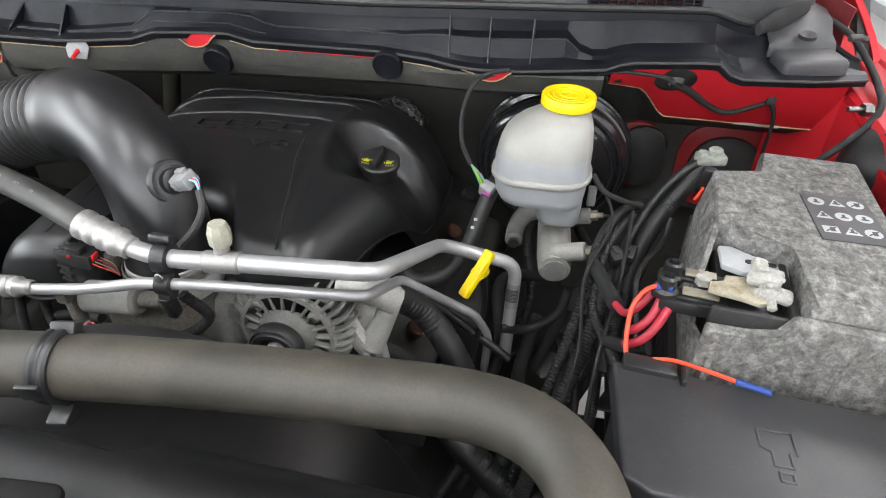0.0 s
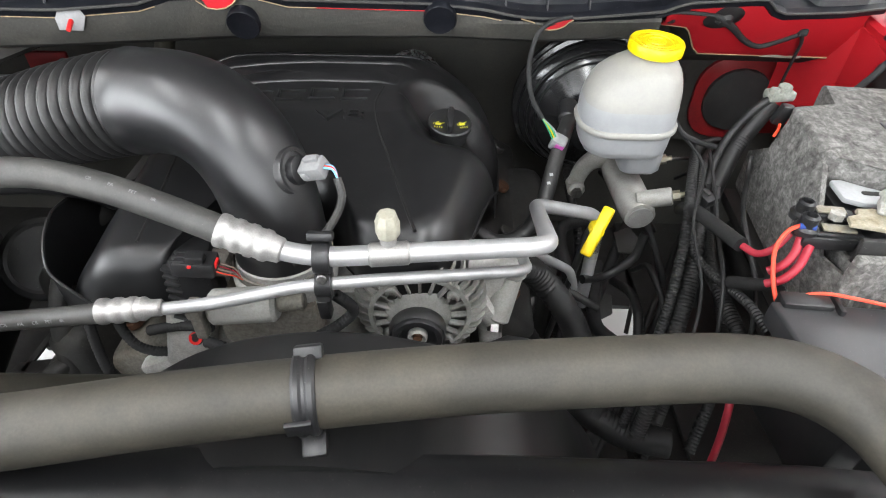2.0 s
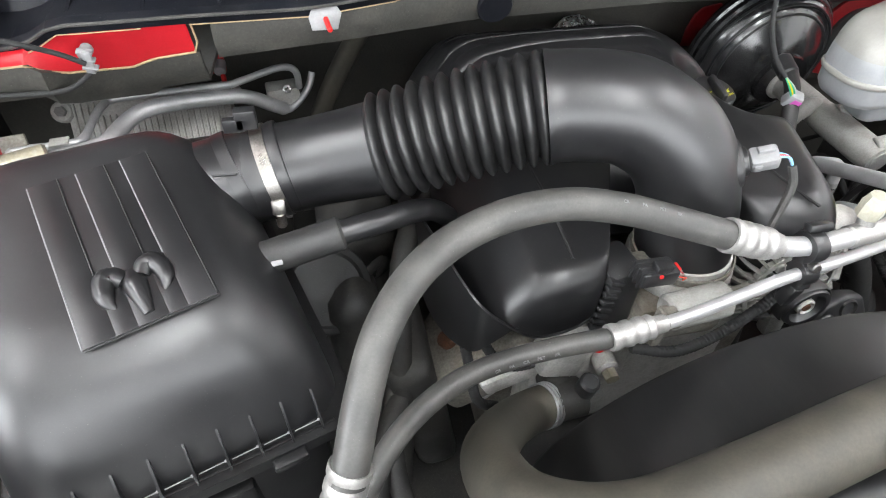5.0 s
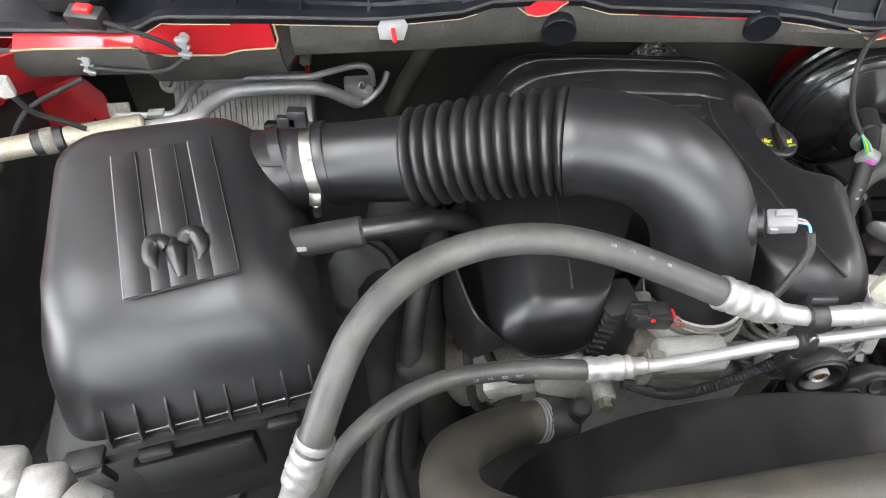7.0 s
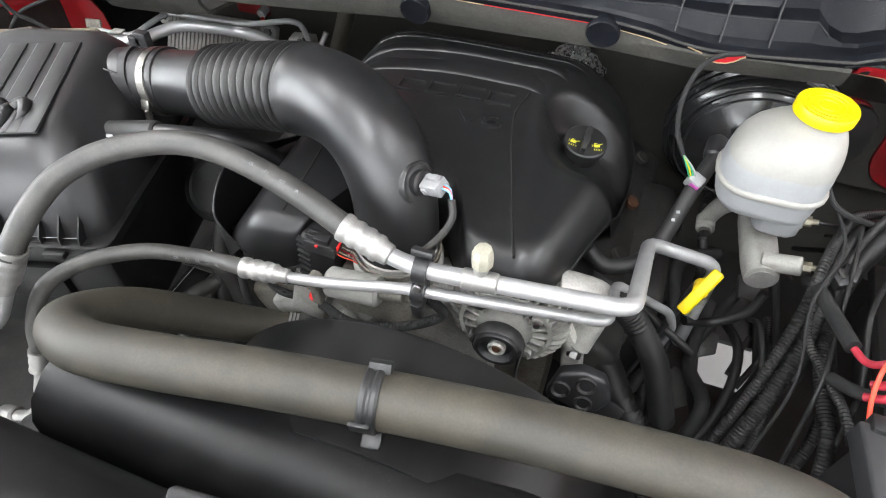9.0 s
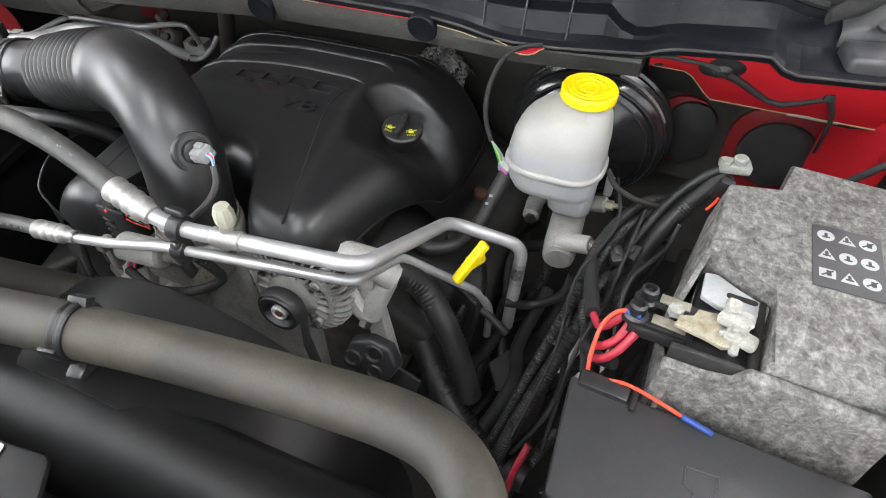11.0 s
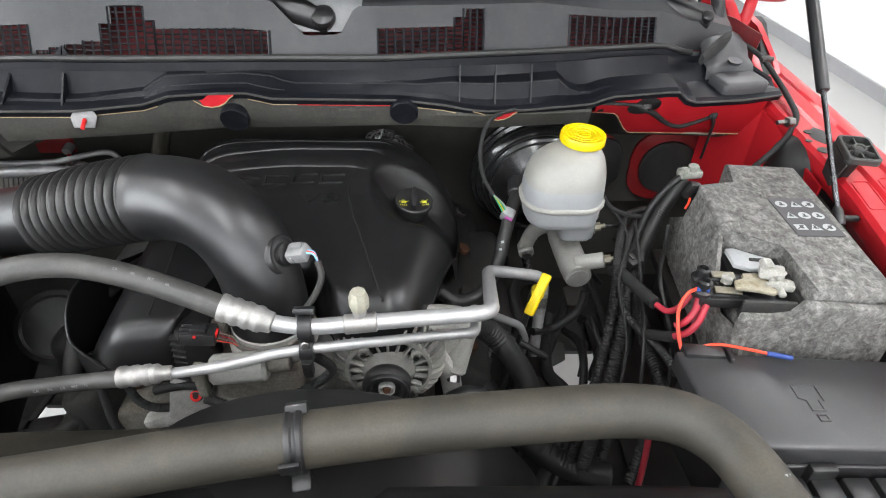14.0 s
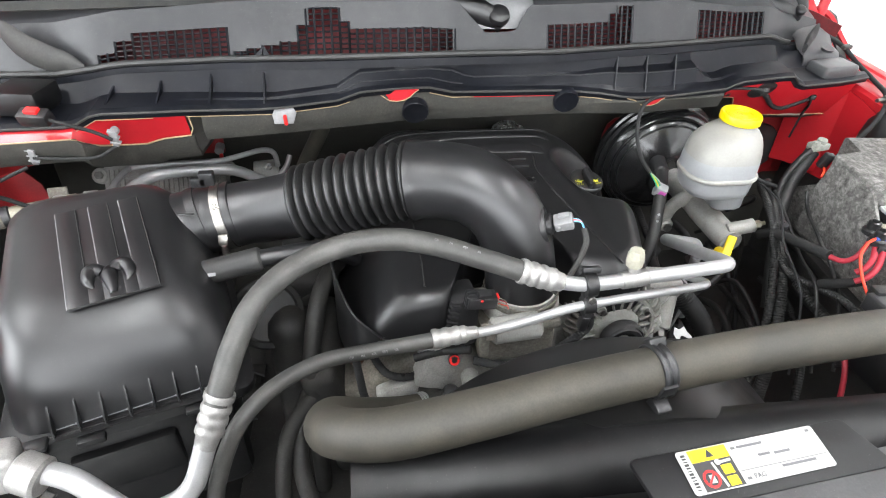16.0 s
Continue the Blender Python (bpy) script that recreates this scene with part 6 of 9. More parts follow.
def radiator_hose():
    t = thing("radiator_hose", (-0.36, 0.24, 1.1), "thick dusty olive-black rubber radiator hose", "hose")
    pts = [(-0.585, 0.412, 0.866), (-0.625, 0.397, 0.880), (-0.672, 0.352, 0.938), (-0.705, 0.290, 1.018), (-0.698, 0.228, 1.078), (-0.645, 0.200, 1.104), (-0.56, 0.207, 1.113), (-0.46, 0.224, 1.118), (-0.36, 0.240, 1.120), (-0.25, 0.256, 1.120), (-0.13, 0.268, 1.120), (-0.05, 0.273, 1.120), (0.0, 0.264, 1.120), (0.033, 0.236, 1.119), (0.050, 0.19, 1.117), (0.062, 0.145, 1.113), (0.070, 0.11, 1.106)]
    bm = B()
    path = spline(pts, 7)
    sweep(bm, path, 0.0255, 32)
    h = part("tube", bm, HOSE, t, "", 60)
    for f, mm, w in ((0.0, LGREY, 0.012), (0.2, SKYW, 0.006), (0.45, LGREY, 0.010)):
        bm = B()
        a, b = Vector((0.0475, 0.198, 1.1173)), Vector((0.0595, 0.155, 1.1138))
        m = frame_to(a, b)
        lathe(bm, [(0.02555, 0.006 + 0.03 * f), (0.0258, 0.006 + 0.03 * f), (0.0258, 0.006 + 0.03 * f + w), (0.02555, 0.006 + 0.03 * f + w)], m, 5, 60 + 10 * f, 78)
        part("print_mark", bm, mm, h, "pale blue and white print")
    # spring clamps at both ends
    for a, b, mm in (((-0.600, 0.408, 0.871), (-0.588, 0.412, 0.866), ALU), ((0.0637, 0.138, 1.1118), (0.067, 0.124, 1.109), ALUW)):
        c = thing("spring_clamp", a, "bright steel spring clamp round the hose end", "clamp", "hose clamps")
        for k in range(3):
            bm = B()
            mtx = frame_to(a, b)
            lathe(bm, [(0.0258, 0.005 * k), (0.0272, 0.005 * k), (0.0272, 0.005 * k + 0.0032), (0.0258, 0.005 * k + 0.0032)], mtx, 30)
            part("coil", bm, mm, c)
        if mm is ALU:
            continue
        bm = B()
        v = Vector(a)
        rbox(bm, (0.012, 0.006, 0.016), Matrix.Translation(v + Vector((0.012, 0.0, 0.030))) @ pose(0, 0, 0, 10, 20, 20), 0.002)
        rbox(bm, (0.012, 0.006, 0.014), Matrix.Translation(v + Vector((-0.008, 0.004, 0.031))) @ pose(0, 0, 0, -15, -20, 20), 0.002)
        part("ear", bm, mm, c)
    # plastic clip
    c = thing("hose_clip", (-0.358, 0.236, 1.13), "dusty black plastic clip round the radiator hose", "clip")
    m = frame_to((-0.366, 0.2390, 1.120), (-0.350, 0.2416, 1.120))
    bm = B()
    lathe(bm, [(0.0257, 0), (0.0280, 0.0), (0.0296, 0.002), (0.0296, 0.005), (0.0280, 0.007), (0.0280, 0.009), (0.0296, 0.011), (0.0296, 0.014), (0.0280, 0.016), (0.0257, 0.016)], m, 36)
    part("ring", bm, BLACK, c)
    bm = B()
    rbox(bm, (0.020, 0.012, 0.010), pose(-0.358, 0.258, 1.1435, -40, 0, 10), 0.002)
    part("latch", bm, BLACK, c)
    bm = B()
    rbox(bm, (0.018, 0.004, 0.016), pose(-0.358, 0.2115, 1.121, 10, 0, 10), 0.001)
    part("latch", bm, BLACK, c)
    bm = B()
    rbox(bm, (0.018, 0.02, 0.05), pose(-0.355, 0.228, 1.068, 20, 0, 10), 0.003)
    part("stalk", bm, BLACK, c)


def shroud():
    t = thing("fan_shroud", (-0.36, 0.33, 0.78), "black plastic radiator fan shroud ring", "fan shroud")
    bm = B()
    m = frame_to((-0.36, 0.345, 0.785), (-0.36, 0.0, 0.785))
    lathe(bm, [(0.268, 0.0), (0.279, -0.001), (0.282, 0.004), (0.286, 0.06), (0.294, 0.10), (0.300, 0.14), (0.293, 0.14), (0.279, 0.06), (0.268, 0.0)], m, 90)
    part("ring", bm, RINGP, t, "", 60)
    bm = B()
    rows = []
    for x in [-0.68 + 0.05 * k for k in range(18)]:
        e = max(0.0, abs(x + 0.36) - 0.33)
        d = -0.7 * e * e - 0.022
        rows.append([(x, 0.245, 1.00 + d), (x, 0.240, 1.068 + d), (x, 0.225, 1.092 + d), (x, 0.20, 1.102 + d), (x, 0.175, 1.098 + d), (x, 0.150, 1.082 + d), (x, 0.138, 1.06 + d), (x, 0.133, 1.02 + d), (x, 0.13, 0.8)])
    sheet(bm, rows, 0.004)
    part("upper_panel", bm, SHROUDP, t, "smooth curved black plastic panel", 60)
    for a in range(4):
        bm = B()
        an = radians(25 + 90 * a)
        rod(bm, (-0.36, 0.30, 0.785), (-0.36 + 0.266 * math.cos(an), 0.30, 0.785 + 0.266 * math.sin(an)), 0.012, 8)
        part("stay", bm, BLACK, t)
    f = thing("cooling_fan", (-0.36, 0.30, 0.785), "black plastic radiator cooling fan at rest", "fan")
    bm = B()
    lathe(bm, [(0, 0), (0.06, 0), (0.065, 0.01), (0.065, 0.05), (0, 0.05)], frame_to((-0.36, 0.30, 0.785), (-0.36, 0.2, 0.785)), 28)
    part("hub", bm, BLACK, f)
    for k in range(7):
        bm = B()
        an = 2 * math.pi * (k + 0.3) / 7
        u, w = Vector((math.cos(an), 0, math.sin(an))), Vector((-math.sin(an), 0, math.cos(an)))
        c = Vector((-0.36, 0.275, 0.785))
        rows = [[c + u * r + w * (s * 0.035 + 0.05 * (r - 0.06)) + Vector((0, s * 0.012, 0)) for s in (-1, 0, 1)] for r in (0.06, 0.12, 0.2, 0.27)]
        sheet(bm, rows, 0.003)
        part("blade", bm, BLACK, f)
    # radiator body and front support
    r = thing("radiator", (-0.36, 0.14, 0.4), "black finned radiator with plastic tanks", "radiator")
    bm = B()
    rbox(bm, (0.74, 0.045, 0.56), pose(-0.36, 0.135, 0.72), 0.01)
    part("core", bm, DEEP, r)
    for s in (-1, 1):
        bm = B()
        rbox(bm, (0.06, 0.05, 0.50), pose(-0.36 + s * 0.40, 0.135, 0.68), 0.015)
        part("tank", bm, BLACK, r)
    u = thing("radiator_support", (-0.36, 0.03, 1.05), "black plastic radiator support cover with a label plate", "panel")
    bm = B()
    prism(bm, [(-0.100, -0.026), (-0.108, 0.018), (-0.104, 0.021), (0.094, 0.021), (0.099, 0.018), (0.118, -0.026)], 0.006, Matrix.Translation((-0.339, 0.1045, 1.1545)) @ pose(0, 0, 0, 9, 0, 6.0), 0.002)
    part("label_plate", bm, SHROUDP, u, "raised black plastic label plate")
    bm = B()
    sheet(bm, [[(x, 0.125 + 0.115 * (x + 0.10), 1.150 - 0.02 * abs(x + 0.30)), (x, 0.123 + 0.115 * (x + 0.10), 1.1545 - 0.02 * abs(x + 0.30)), (x, 0.119 + 0.115 * (x + 0.10), 1.155 - 0.02 * abs(x + 0.30)), (x, 0.02, 1.155), (x, -0.05, 1.15)] for x in [-0.43 + 0.03 * k for k in range(20)]], 0.003)
    part("metal_edge", bm, STEELG, u, "grey painted steel edge before the label")
    bm = B()
    rows = [[(x, 0.130, 0.98), (x, 0.128, 1.060), (x, 0.120, 1.098), (x, 0.104, 1.128), (x, 0.082, 1.147), (x, 0.055, 1.154), (x, 0.02, 1.152), (x, -0.05, 1.13), (x, -0.06, 0.9)] for x in [-0.95 + 0.05 * k for k in range(23)]]
    sheet(bm, rows, 0.004)
    part("support_cover", bm, SHROUDP, u, "", 50)
    # sticker
    k = thing("refrigerant_label", (-0.343, 0.109, 1.16), "white and yellow refrigerant warning sticker on the radiator cover", "label")
    m = Matrix.Translation((-0.342, 0.1035, 1.1625)) @ pose(0, 0, 0, 9, 0, 6.5) @ Matrix.Diagonal((0.93, 0.95, 1, 1))

    def flat(x0, x1, y0, y1, z=0.0, h=0.0003):
        b_ = B()
        rbox(b_, (x1 - x0, y1 - y0, h), m @ pose((x0 + x1) / 2, (y0 + y1) / 2, z), 0)
        return b_
    bm = B()
    prism(bm, rounded(0.142, 0.038, 0.003), 0.0004, m @ pose(0, 0, -0.0004))
    part("paper", bm, WHITE, k)
    part("yellow_band", flat(-0.060, -0.022, 0.007, 0.018, 0.0003), YELLOW, k, "yellow warning band")
    part("black_field", flat(-0.060, -0.022, -0.018, 0.007, 0.0003), PRINT, k)
    part("warning_square", flat(-0.036, -0.026, -0.007, 0.001, 0.0007), YELLOW, k)
    part("warning_square", flat(-0.036, -0.026, -0.017, -0.009, 0.0007), YELLOW, k)
    bm = B()
    prism(bm, [(-0.004, -0.003), (0.004, -0.003), (0, 0.004)], 0.0003, m @ pose(-0.041, 0.0125, 0.0006))
    part("warning_triangle", bm, PRINT, k)
    bm = B()
    lathe(bm, [(0.0058, 0), (0.0078, 0), (0.0078, 0.0004), (0.0058, 0.0004)], m @ pose(-0.050, -0.0085, 0.0006), 24)
    rbox(bm, (0.013, 0.0016, 0.0004), m @ pose(-0.050, -0.0085, 0.0009, 0, 0, 45), 0)
    part("prohibition_ring", bm, REDP, k, "red prohibition ring")
    bm = B()
    rbox(bm, (0.005, 0.007, 0.0003), m @ pose(-0.049, -0.0085, 0.0006), 0)
    part("pictogram", bm, WHITE, k)
    bm = B()
    for i in range(12):
        rbox(bm, (0.004, 0.0008 + 0.0006 * (i % 3), 0.0003), m @ pose(-0.0655, -0.015 + 0.0027 * i, 0.0003), 0)
    part("bar_code", bm, PRINT, k)
    bm = B()
    rbox(bm, (0.0022, 0.022, 0.0003), m @ pose(-0.0405, -0.006, 0.0006, 0, 0, 10), 0)
    rbox(bm, (0.010, 0.0022, 0.0003), m @ pose(-0.029, 0.0042, 0.0006, 0, 0, 4), 0)
    prism(bm, rounded(0.005, 0.005, 0.002), 0.0003, m @ pose(-0.037, 0.0042, 0.0006))
    part("pictogram", bm, LGREY, k, "grey valve pictogram")
    bm = B()
    for x0, x1, y in ((-0.012, 0.014, 0.013), (0.004, 0.016, 0.003), (0.02, 0.036, 0.002), (0.02, 0.055, -0.010), (0.062, 0.066, 0.015), (-0.018, -0.014, 0.013), (-0.018, -0.014, -0.014)):
        rbox(bm, (x1 - x0, 0.0022, 0.0003), m @ pose((x0 + x1) / 2, y, 0.0003), 0)
    rbox(bm, (0.088, 0.0005, 0.0003), m @ pose(0.024, -0.007, 0.0003), 0)
    part("print", bm, GREYPRINT, k, "grey print lines")
    part("lettering", lettering("PAG", 0.006, m @ pose(-0.005, -0.0135, 0.0003), 0.0002), GREYPRINT, k)


def air_box():
    t = thing("air_filter_box", (-0.99, 0.47, 0.9), "black plastic air filter box with a ribbed lid and relief emblem", "air filter box")
    L = Matrix.Translation((-0.996, 0.499, 0)) @ pose(0, 0, 0, 0, 0, 17)

    def W(x, y, z):
        return L @ Vector((x, y, z))
    bm = B()
    rings = []
    def zt(z, y):  # the lid's top rises to the rear
        f = max(0.0, min(1.0, (z - 1.0) / 0.13))
        return z + f * (0.15 * (y + 0.118) - 0.007)
    # (x0, x1, y0, y1, corner, z): sections of the lid
    secs = [(-0.122, 0.136, -0.180, 0.138, 0.035, 1.000), (-0.121, 0.133, -0.172, 0.136, 0.04, 1.03), (-0.119, 0.127, -0.160, 0.133, 0.045, 1.065), (-0.115, 0.117, -0.148, 0.128, 0.048, 1.092),
            (-0.108, 0.101, -0.134, 0.120, 0.048, 1.113), (-0.104, 0.089, -0.118, 0.109, 0.045, 1.127), (-0.090, 0.075, -0.102, 0.095, 0.04, 1.1335), (-0.072, 0.058, -0.085, 0.078, 0.035, 1.1355), (-0.03, 0.02, -0.04, 0.03, 0.01, 1.1365)]
    for x0, x1, y0, y1, r, z in secs:
        rings.append([W((x0 + x1) / 2 + x, (y0 + y1) / 2 + y, zt(z, (y0 + y1) / 2 + y)) for x, y in rounded(x1 - x0, y1 - y0, r, 6)])
    loft(bm, rings)
    part("lid", bm, AIRP, t, "", 60)
    # emblem plate, grooves and relief emblem on the sloping top
    P = L @ Matrix.Translation((0.003, -0.028, zt(1.1355, -0.028))) @ pose(0, 0, 0, math.degrees(math.atan(0.15)))
    P = P @ Matrix.Translation((0, 0.09, 0)) @ pose(0, 0, 0, 0, 0, 5) @ Matrix.Translation((0, -0.09, 0))
    bm = B()
    prism(bm, [(-0.048, -0.088), (0.050, -0.088), (0.047, 0.092), (-0.051, 0.090)], 0.0012, P @ Matrix.Translation((0, 0, 0.0002)), 0.0005)
    part("emblem_plate", bm, AIRP, t)
    # three raised strips over a raised field
    for x0, x1, y0 in ((-0.0495, -0.0265, -0.087), (-0.0115, 0.0115, -0.087), (0.0250, 0.0475, -0.087)):
        bm = B()
        prism(bm, [(x0 + 0.0010, y0), (x1 + 0.0010, y0), (x1 - 0.0008, 0.090), (x0 - 0.0008, 0.090)], 0.0016, P @ Matrix.Translation((0, 0, 0.0012)), 0.0005)
        part("raised_strip", bm, AIRP, t)
    for x0, x1 in ((-0.0270, -0.0110), (0.0110, 0.0255)):
        bm = B()
        rbox(bm, (x1 - x0, 0.052, 0.0016), P @ pose((x0 + x1) / 2 + 0.0008, -0.061, 0.0020), 0.0004)
        part("raised_strip", bm, AIRP, t)
    # pale and dark lines paint the lit and the shaded strip edges
    for x, pale, y0 in ((-0.0497, True, -0.087), (-0.0262, False, -0.034), (-0.0118, True, -0.034), (0.0118, False, -0.034), (0.0247, True, -0.028), (0.0480, False, -0.085)):
        bm = B()
        sweep(bm, [P @ Vector((x - 0.0008, 0.089, 0.0024)), P @ Vector((x + 0.0006 - 0.0004 * (y0 > -0.05), y0, 0.0024))], 0.0006 if pale else 0.0009, 6)
        part("edge_line", bm, GREYP if pale else LOOMP, t, "painted highlight along a strip edge" if pale else "painted shade along a strip edge")
    bm = B()
    for s in (-1, 1):
        pts = [Vector((s * 0.006, -0.043, 0.005)), Vector((s * 0.012, -0.035, 0.008)), Vector((s * 0.0185, -0.036, 0.009)), Vector((s * 0.0220, -0.045, 0.009)), Vector((s * 0.0215, -0.055, 0.007)), Vector((s * 0.0180, -0.064, 0.004))]
        sweep(bm, [P @ Vector((q.x - 0.002, q.y, q.z * 0.3)) for q in spline(pts, 5)], lambda f: curve_at([(0, 0.007), (0.35, 0.0092), (0.75, 0.0066), (1, 0.002)], f), 12)
    sweep(bm, [P @ Vector((q.x - 0.002, q.y, q.z * 0.3)) for q in spline([Vector((0, -0.036, 0.004)), Vector((0, -0.046, 0.008)), Vector((0.001, -0.062, 0.009)), Vector((0.002, -0.079, 0.004))], 5)], lambda f: curve_at([(0, 0.005), (0.3, 0.0095), (0.7, 0.0065), (1, 0.0042)], f), 12)
    part("emblem", bm, AIRP, t, "relief emblem of two thick curled arcs")
    # lower flange and gussets
    bm = B()
    prism(bm, [(x, y - 0.021) for x, y in rounded(0.278, 0.345, 0.02)], 0.014, L @ Matrix.Translation((0.006, 0, 0.998)), 0.003)
    part("flange", bm, SHROUDP, t)
    for k in range(8):
        x = -0.076 + 0.0262 * k
        bm = B()
        v = [(-0.166, 1.012), (-0.188, 1.012), (-0.187, 1.022), (-0.166, 1.044)]
        prism(bm, v, 0.0019, L @ Matrix(((0, 0, 1, x), (1, 0, 0, 0), (0, 1, 0, 0), (0, 0, 0, 1))))
        part("gusset", bm, AIRP, t)
        if k < 7:
            bm = B()
            sweep(bm, [L @ Vector((x + 0.004, -0.183, 1.020)), L @ Vector((x + 0.0262, -0.183, 1.0215))], 0.0005, 6)
            lathe(bm, [(0, -0.0016), (0.0016, 0), (0, 0.0016)], L @ pose(x + 0.0255, -0.183, 1.0218), 8)
            part("bead", bm, GREYP, t, "thin pale bead between the gussets")
    bm = B()
    rbox(bm, (0.215, 0.004, 0.006), L @ pose(0.012, -0.183, 1.010), 0.001)
    for x in (-0.04, 0.075):
        rbox(bm, (0.03, 0.012, 0.01), L @ pose(x, -0.197, 1.004), 0.003)
    part("lip", bm, SHROUDP, t)
    bm = B()
    rbox(bm, (0.030, 0.012, 0.042), L @ pose(-0.098, -0.199, 0.990, 8), 0.005)
    rbox(bm, (0.034, 0.022, 0.007), L @ pose(-0.098, -0.192, 1.013, -10), 0.003)
    part("latch", bm, AIRP, t, "bent black plastic latch")
    bm = B()
    rbox(bm, (0.25, 0.30, 0.2), L @ pose(-0.008, -0.02, 0.892), 0.02)
    rbox(bm, (0.12, 0.02, 0.07), L @ pose(-0.02, -0.172, 0.92), 0.006)
    part("lower_case", bm, SHROUDP, t)
    # outlet neck
    bm = B()
    sweep(bm, spline([(-0.955, 0.570, 1.092), (-0.925, 0.588, 1.098), (-0.875, 0.598, 1.105)], 5), lambda f: 0.052 - 0.005 * min(1, f * 1.3), 32)
    sweep(bm, [(-0.902, 0.594, 1.101), (-0.890, 0.597, 1.104)], 0.050, 32)
    part("outlet_neck", bm, AIRP, t)
    for size, at in (((0.02, 0.008, 0.014), pose(-0.890, 0.60, 1.163)), ((0.022, 0.002, 0.003), pose(-0.90, 0.549, 1.143, 30)), ((0.02, 0.012, 0.02), pose(-0.878, 0.602, 1.168))):
        bm = B()
        rbox(bm, size, at, 0.0012)
        part("tab", bm, AIRP, t)
    # breather hose
    h = thing("breather_hose", (-0.80, 0.50, 1.09), "black rubber breather hose with a thick sleeve", "hose")
    bm = B()
    rod(bm, (-0.900, 0.488, 1.082), (-0.800, 0.502, 1.098), 0.0165, 20, 0.003)
    part("sleeve", bm, RUBBER, h)
    bm = B()
    sweep(bm, spline([(-0.805, 0.501, 1.098), (-0.76, 0.512, 1.098), (-0.725, 0.535, 1.085), (-0.70, 0.56, 1.06), (-0.68, 0.58, 1.03)], 6), 0.012, 16)
    part("tube", bm, SATIN, h)
    bm = B()
    rbox(bm, (0.010, 0.0012, 0.005), pose(-0.862, 0.4768, 1.0935, -55, 0, 9), 0.0004)
    part("print", bm, GREYP, h, "small pale print")


engine_block()
engine_cover()
throttle_body()
alternator()
intake()
air_box()
ac_lines()
radiator_hose()
shroud()

# ---------------------------------------------------------------- brakes


def brakes():
    t = thing("brake_booster", (-0.02, 0.93, 1.0), "large round glossy black brake booster on the firewall", "brake booster")
    m = frame_to((-0.022, 0.975, 0.993), (-0.012, 0.60, 0.953)) @ Matrix.Diagonal((0.945, 0.945, 1.0, 1.0))
    bm = B()
    lathe(bm, [(0, -0.03), (0.10, -0.03), (0.128, -0.015), (0.139, 0.0), (0.1435, 0.003), (0.1435, 0.012), (0.139, 0.015), (0.139, 0.020), (0.1425, 0.022), (0.1425, 0.027), (0.136, 0.030), (0.134, 0.036), (0.131, 0.044), (0.119, 0.052), (0.114, 0.050), (0.108, 0.056), (0.090, 0.066), (0.075, 0.080), (0.05, 0.09), (0.048, 0.10), (0, 0.10)], m, 64)
    part("shell", bm, material("gloss_black_enamel", (0.018, 0.018, 0.019), 0.16, var=0.3, stain=12, grain=200, bump=0.02, coat=0.6, rvar=0.08), t)
    for r, h in ((0.1330, 0.038), (0.1215, 0.0515), (0.1060, 0.0575)):
        bm = B()
        lathe(bm, [(r - 0.0022, h - 0.001), (r - 0.0012, h + 0.0016), (r + 0.0004, h + 0.0020), (r + 0.0016, h + 0.0006), (r + 0.0020, h - 0.002)], m, 64)
        part("rolled_ring", bm, SATIN, t, "raised pressed ring")
    bm = B()
    lathe(bm, [(0.1365, 0.031), (0.1368, 0.032), (0.1355, 0.036), (0.135, 0.037)], m, 20, 25, 75)
    part("scuff_band", bm, ALUW, t, "pale barcode strip round the rim")
    c = thing("brake_master_cylinder", (0.0, 0.70, 0.98), "cast alloy brake master cylinder with outlet ports", "master cylinder")
    a, b = Vector((-0.012, 0.885, 0.978)), Vector((0.006, 0.655, 0.968))
    bm = B()
    lathe(bm, [(0, 0), (0.03, 0.0), (0.03, 0.01), (0.024, 0.014), (0.0225, 0.10), (0.0245, 0.12), (0.0245, 0.20), (0.023, 0.222), (0.0215, 0.229), (0, 0.230)], frame_to(a, b), 28)
    part("barrel", bm, CASTB, c)
    bm = B()
    lathe(bm, [(0, 0), (0.017, 0), (0.017, 0.002), (0, 0.002)], frame_to(b, b + (b - a) * 0.02), 24)
    part("end_plug", bm, ALUW, c)
    bm = B()
    sweep(bm, spline([(0.0, 0.790, 0.968), (-0.025, 0.788, 0.984), (-0.048, 0.784, 0.975), (-0.060, 0.780, 0.955), (-0.063, 0.778, 0.938)], 6), lambda f: 0.020 - 0.007 * f, 14, sx=0.7)
    rod(bm, (-0.063, 0.792, 0.938), (-0.062, 0.764, 0.934), 0.014, 18, 0.003)
    part("mounting_ear", bm, CASTB, c)
    bm = B()
    hexa(bm, (-0.062, 0.766, 0.934), (-0.062, 0.758, 0.933), 0.009)
    part("mounting_nut", bm, STEEL, c)
    for p, q, r in (((0.0, 0.672, 0.985), (0.045, 0.664, 1.0), 0.013), ((0.0, 0.76, 0.99), (0.048, 0.752, 1.004), 0.012)):
        bm = B()
        rod(bm, p, q, r, 16, 0.002)
        part("port", bm, CASTB, c)
        bm = B()
        d = (Vector(q) - Vector(p)).normalized()
        hexa(bm, q, Vector(q) + d * 0.010, 0.0075)
        rod(bm, Vector(q) + d * 0.010, Vector(q) + d * 0.018, 0.004, 10)
        part("bleed_nipple", bm, BRASS, c)
    bm = B()
    sweep(bm, spline([(0.058, 0.751, 1.006), (0.10, 0.76, 1.0), (0.13, 0.80, 0.96), (0.13, 0.86, 0.90)], 6), 0.003, 8)
    part("brake_pipe", bm, BLACK, c)
    bm = B()
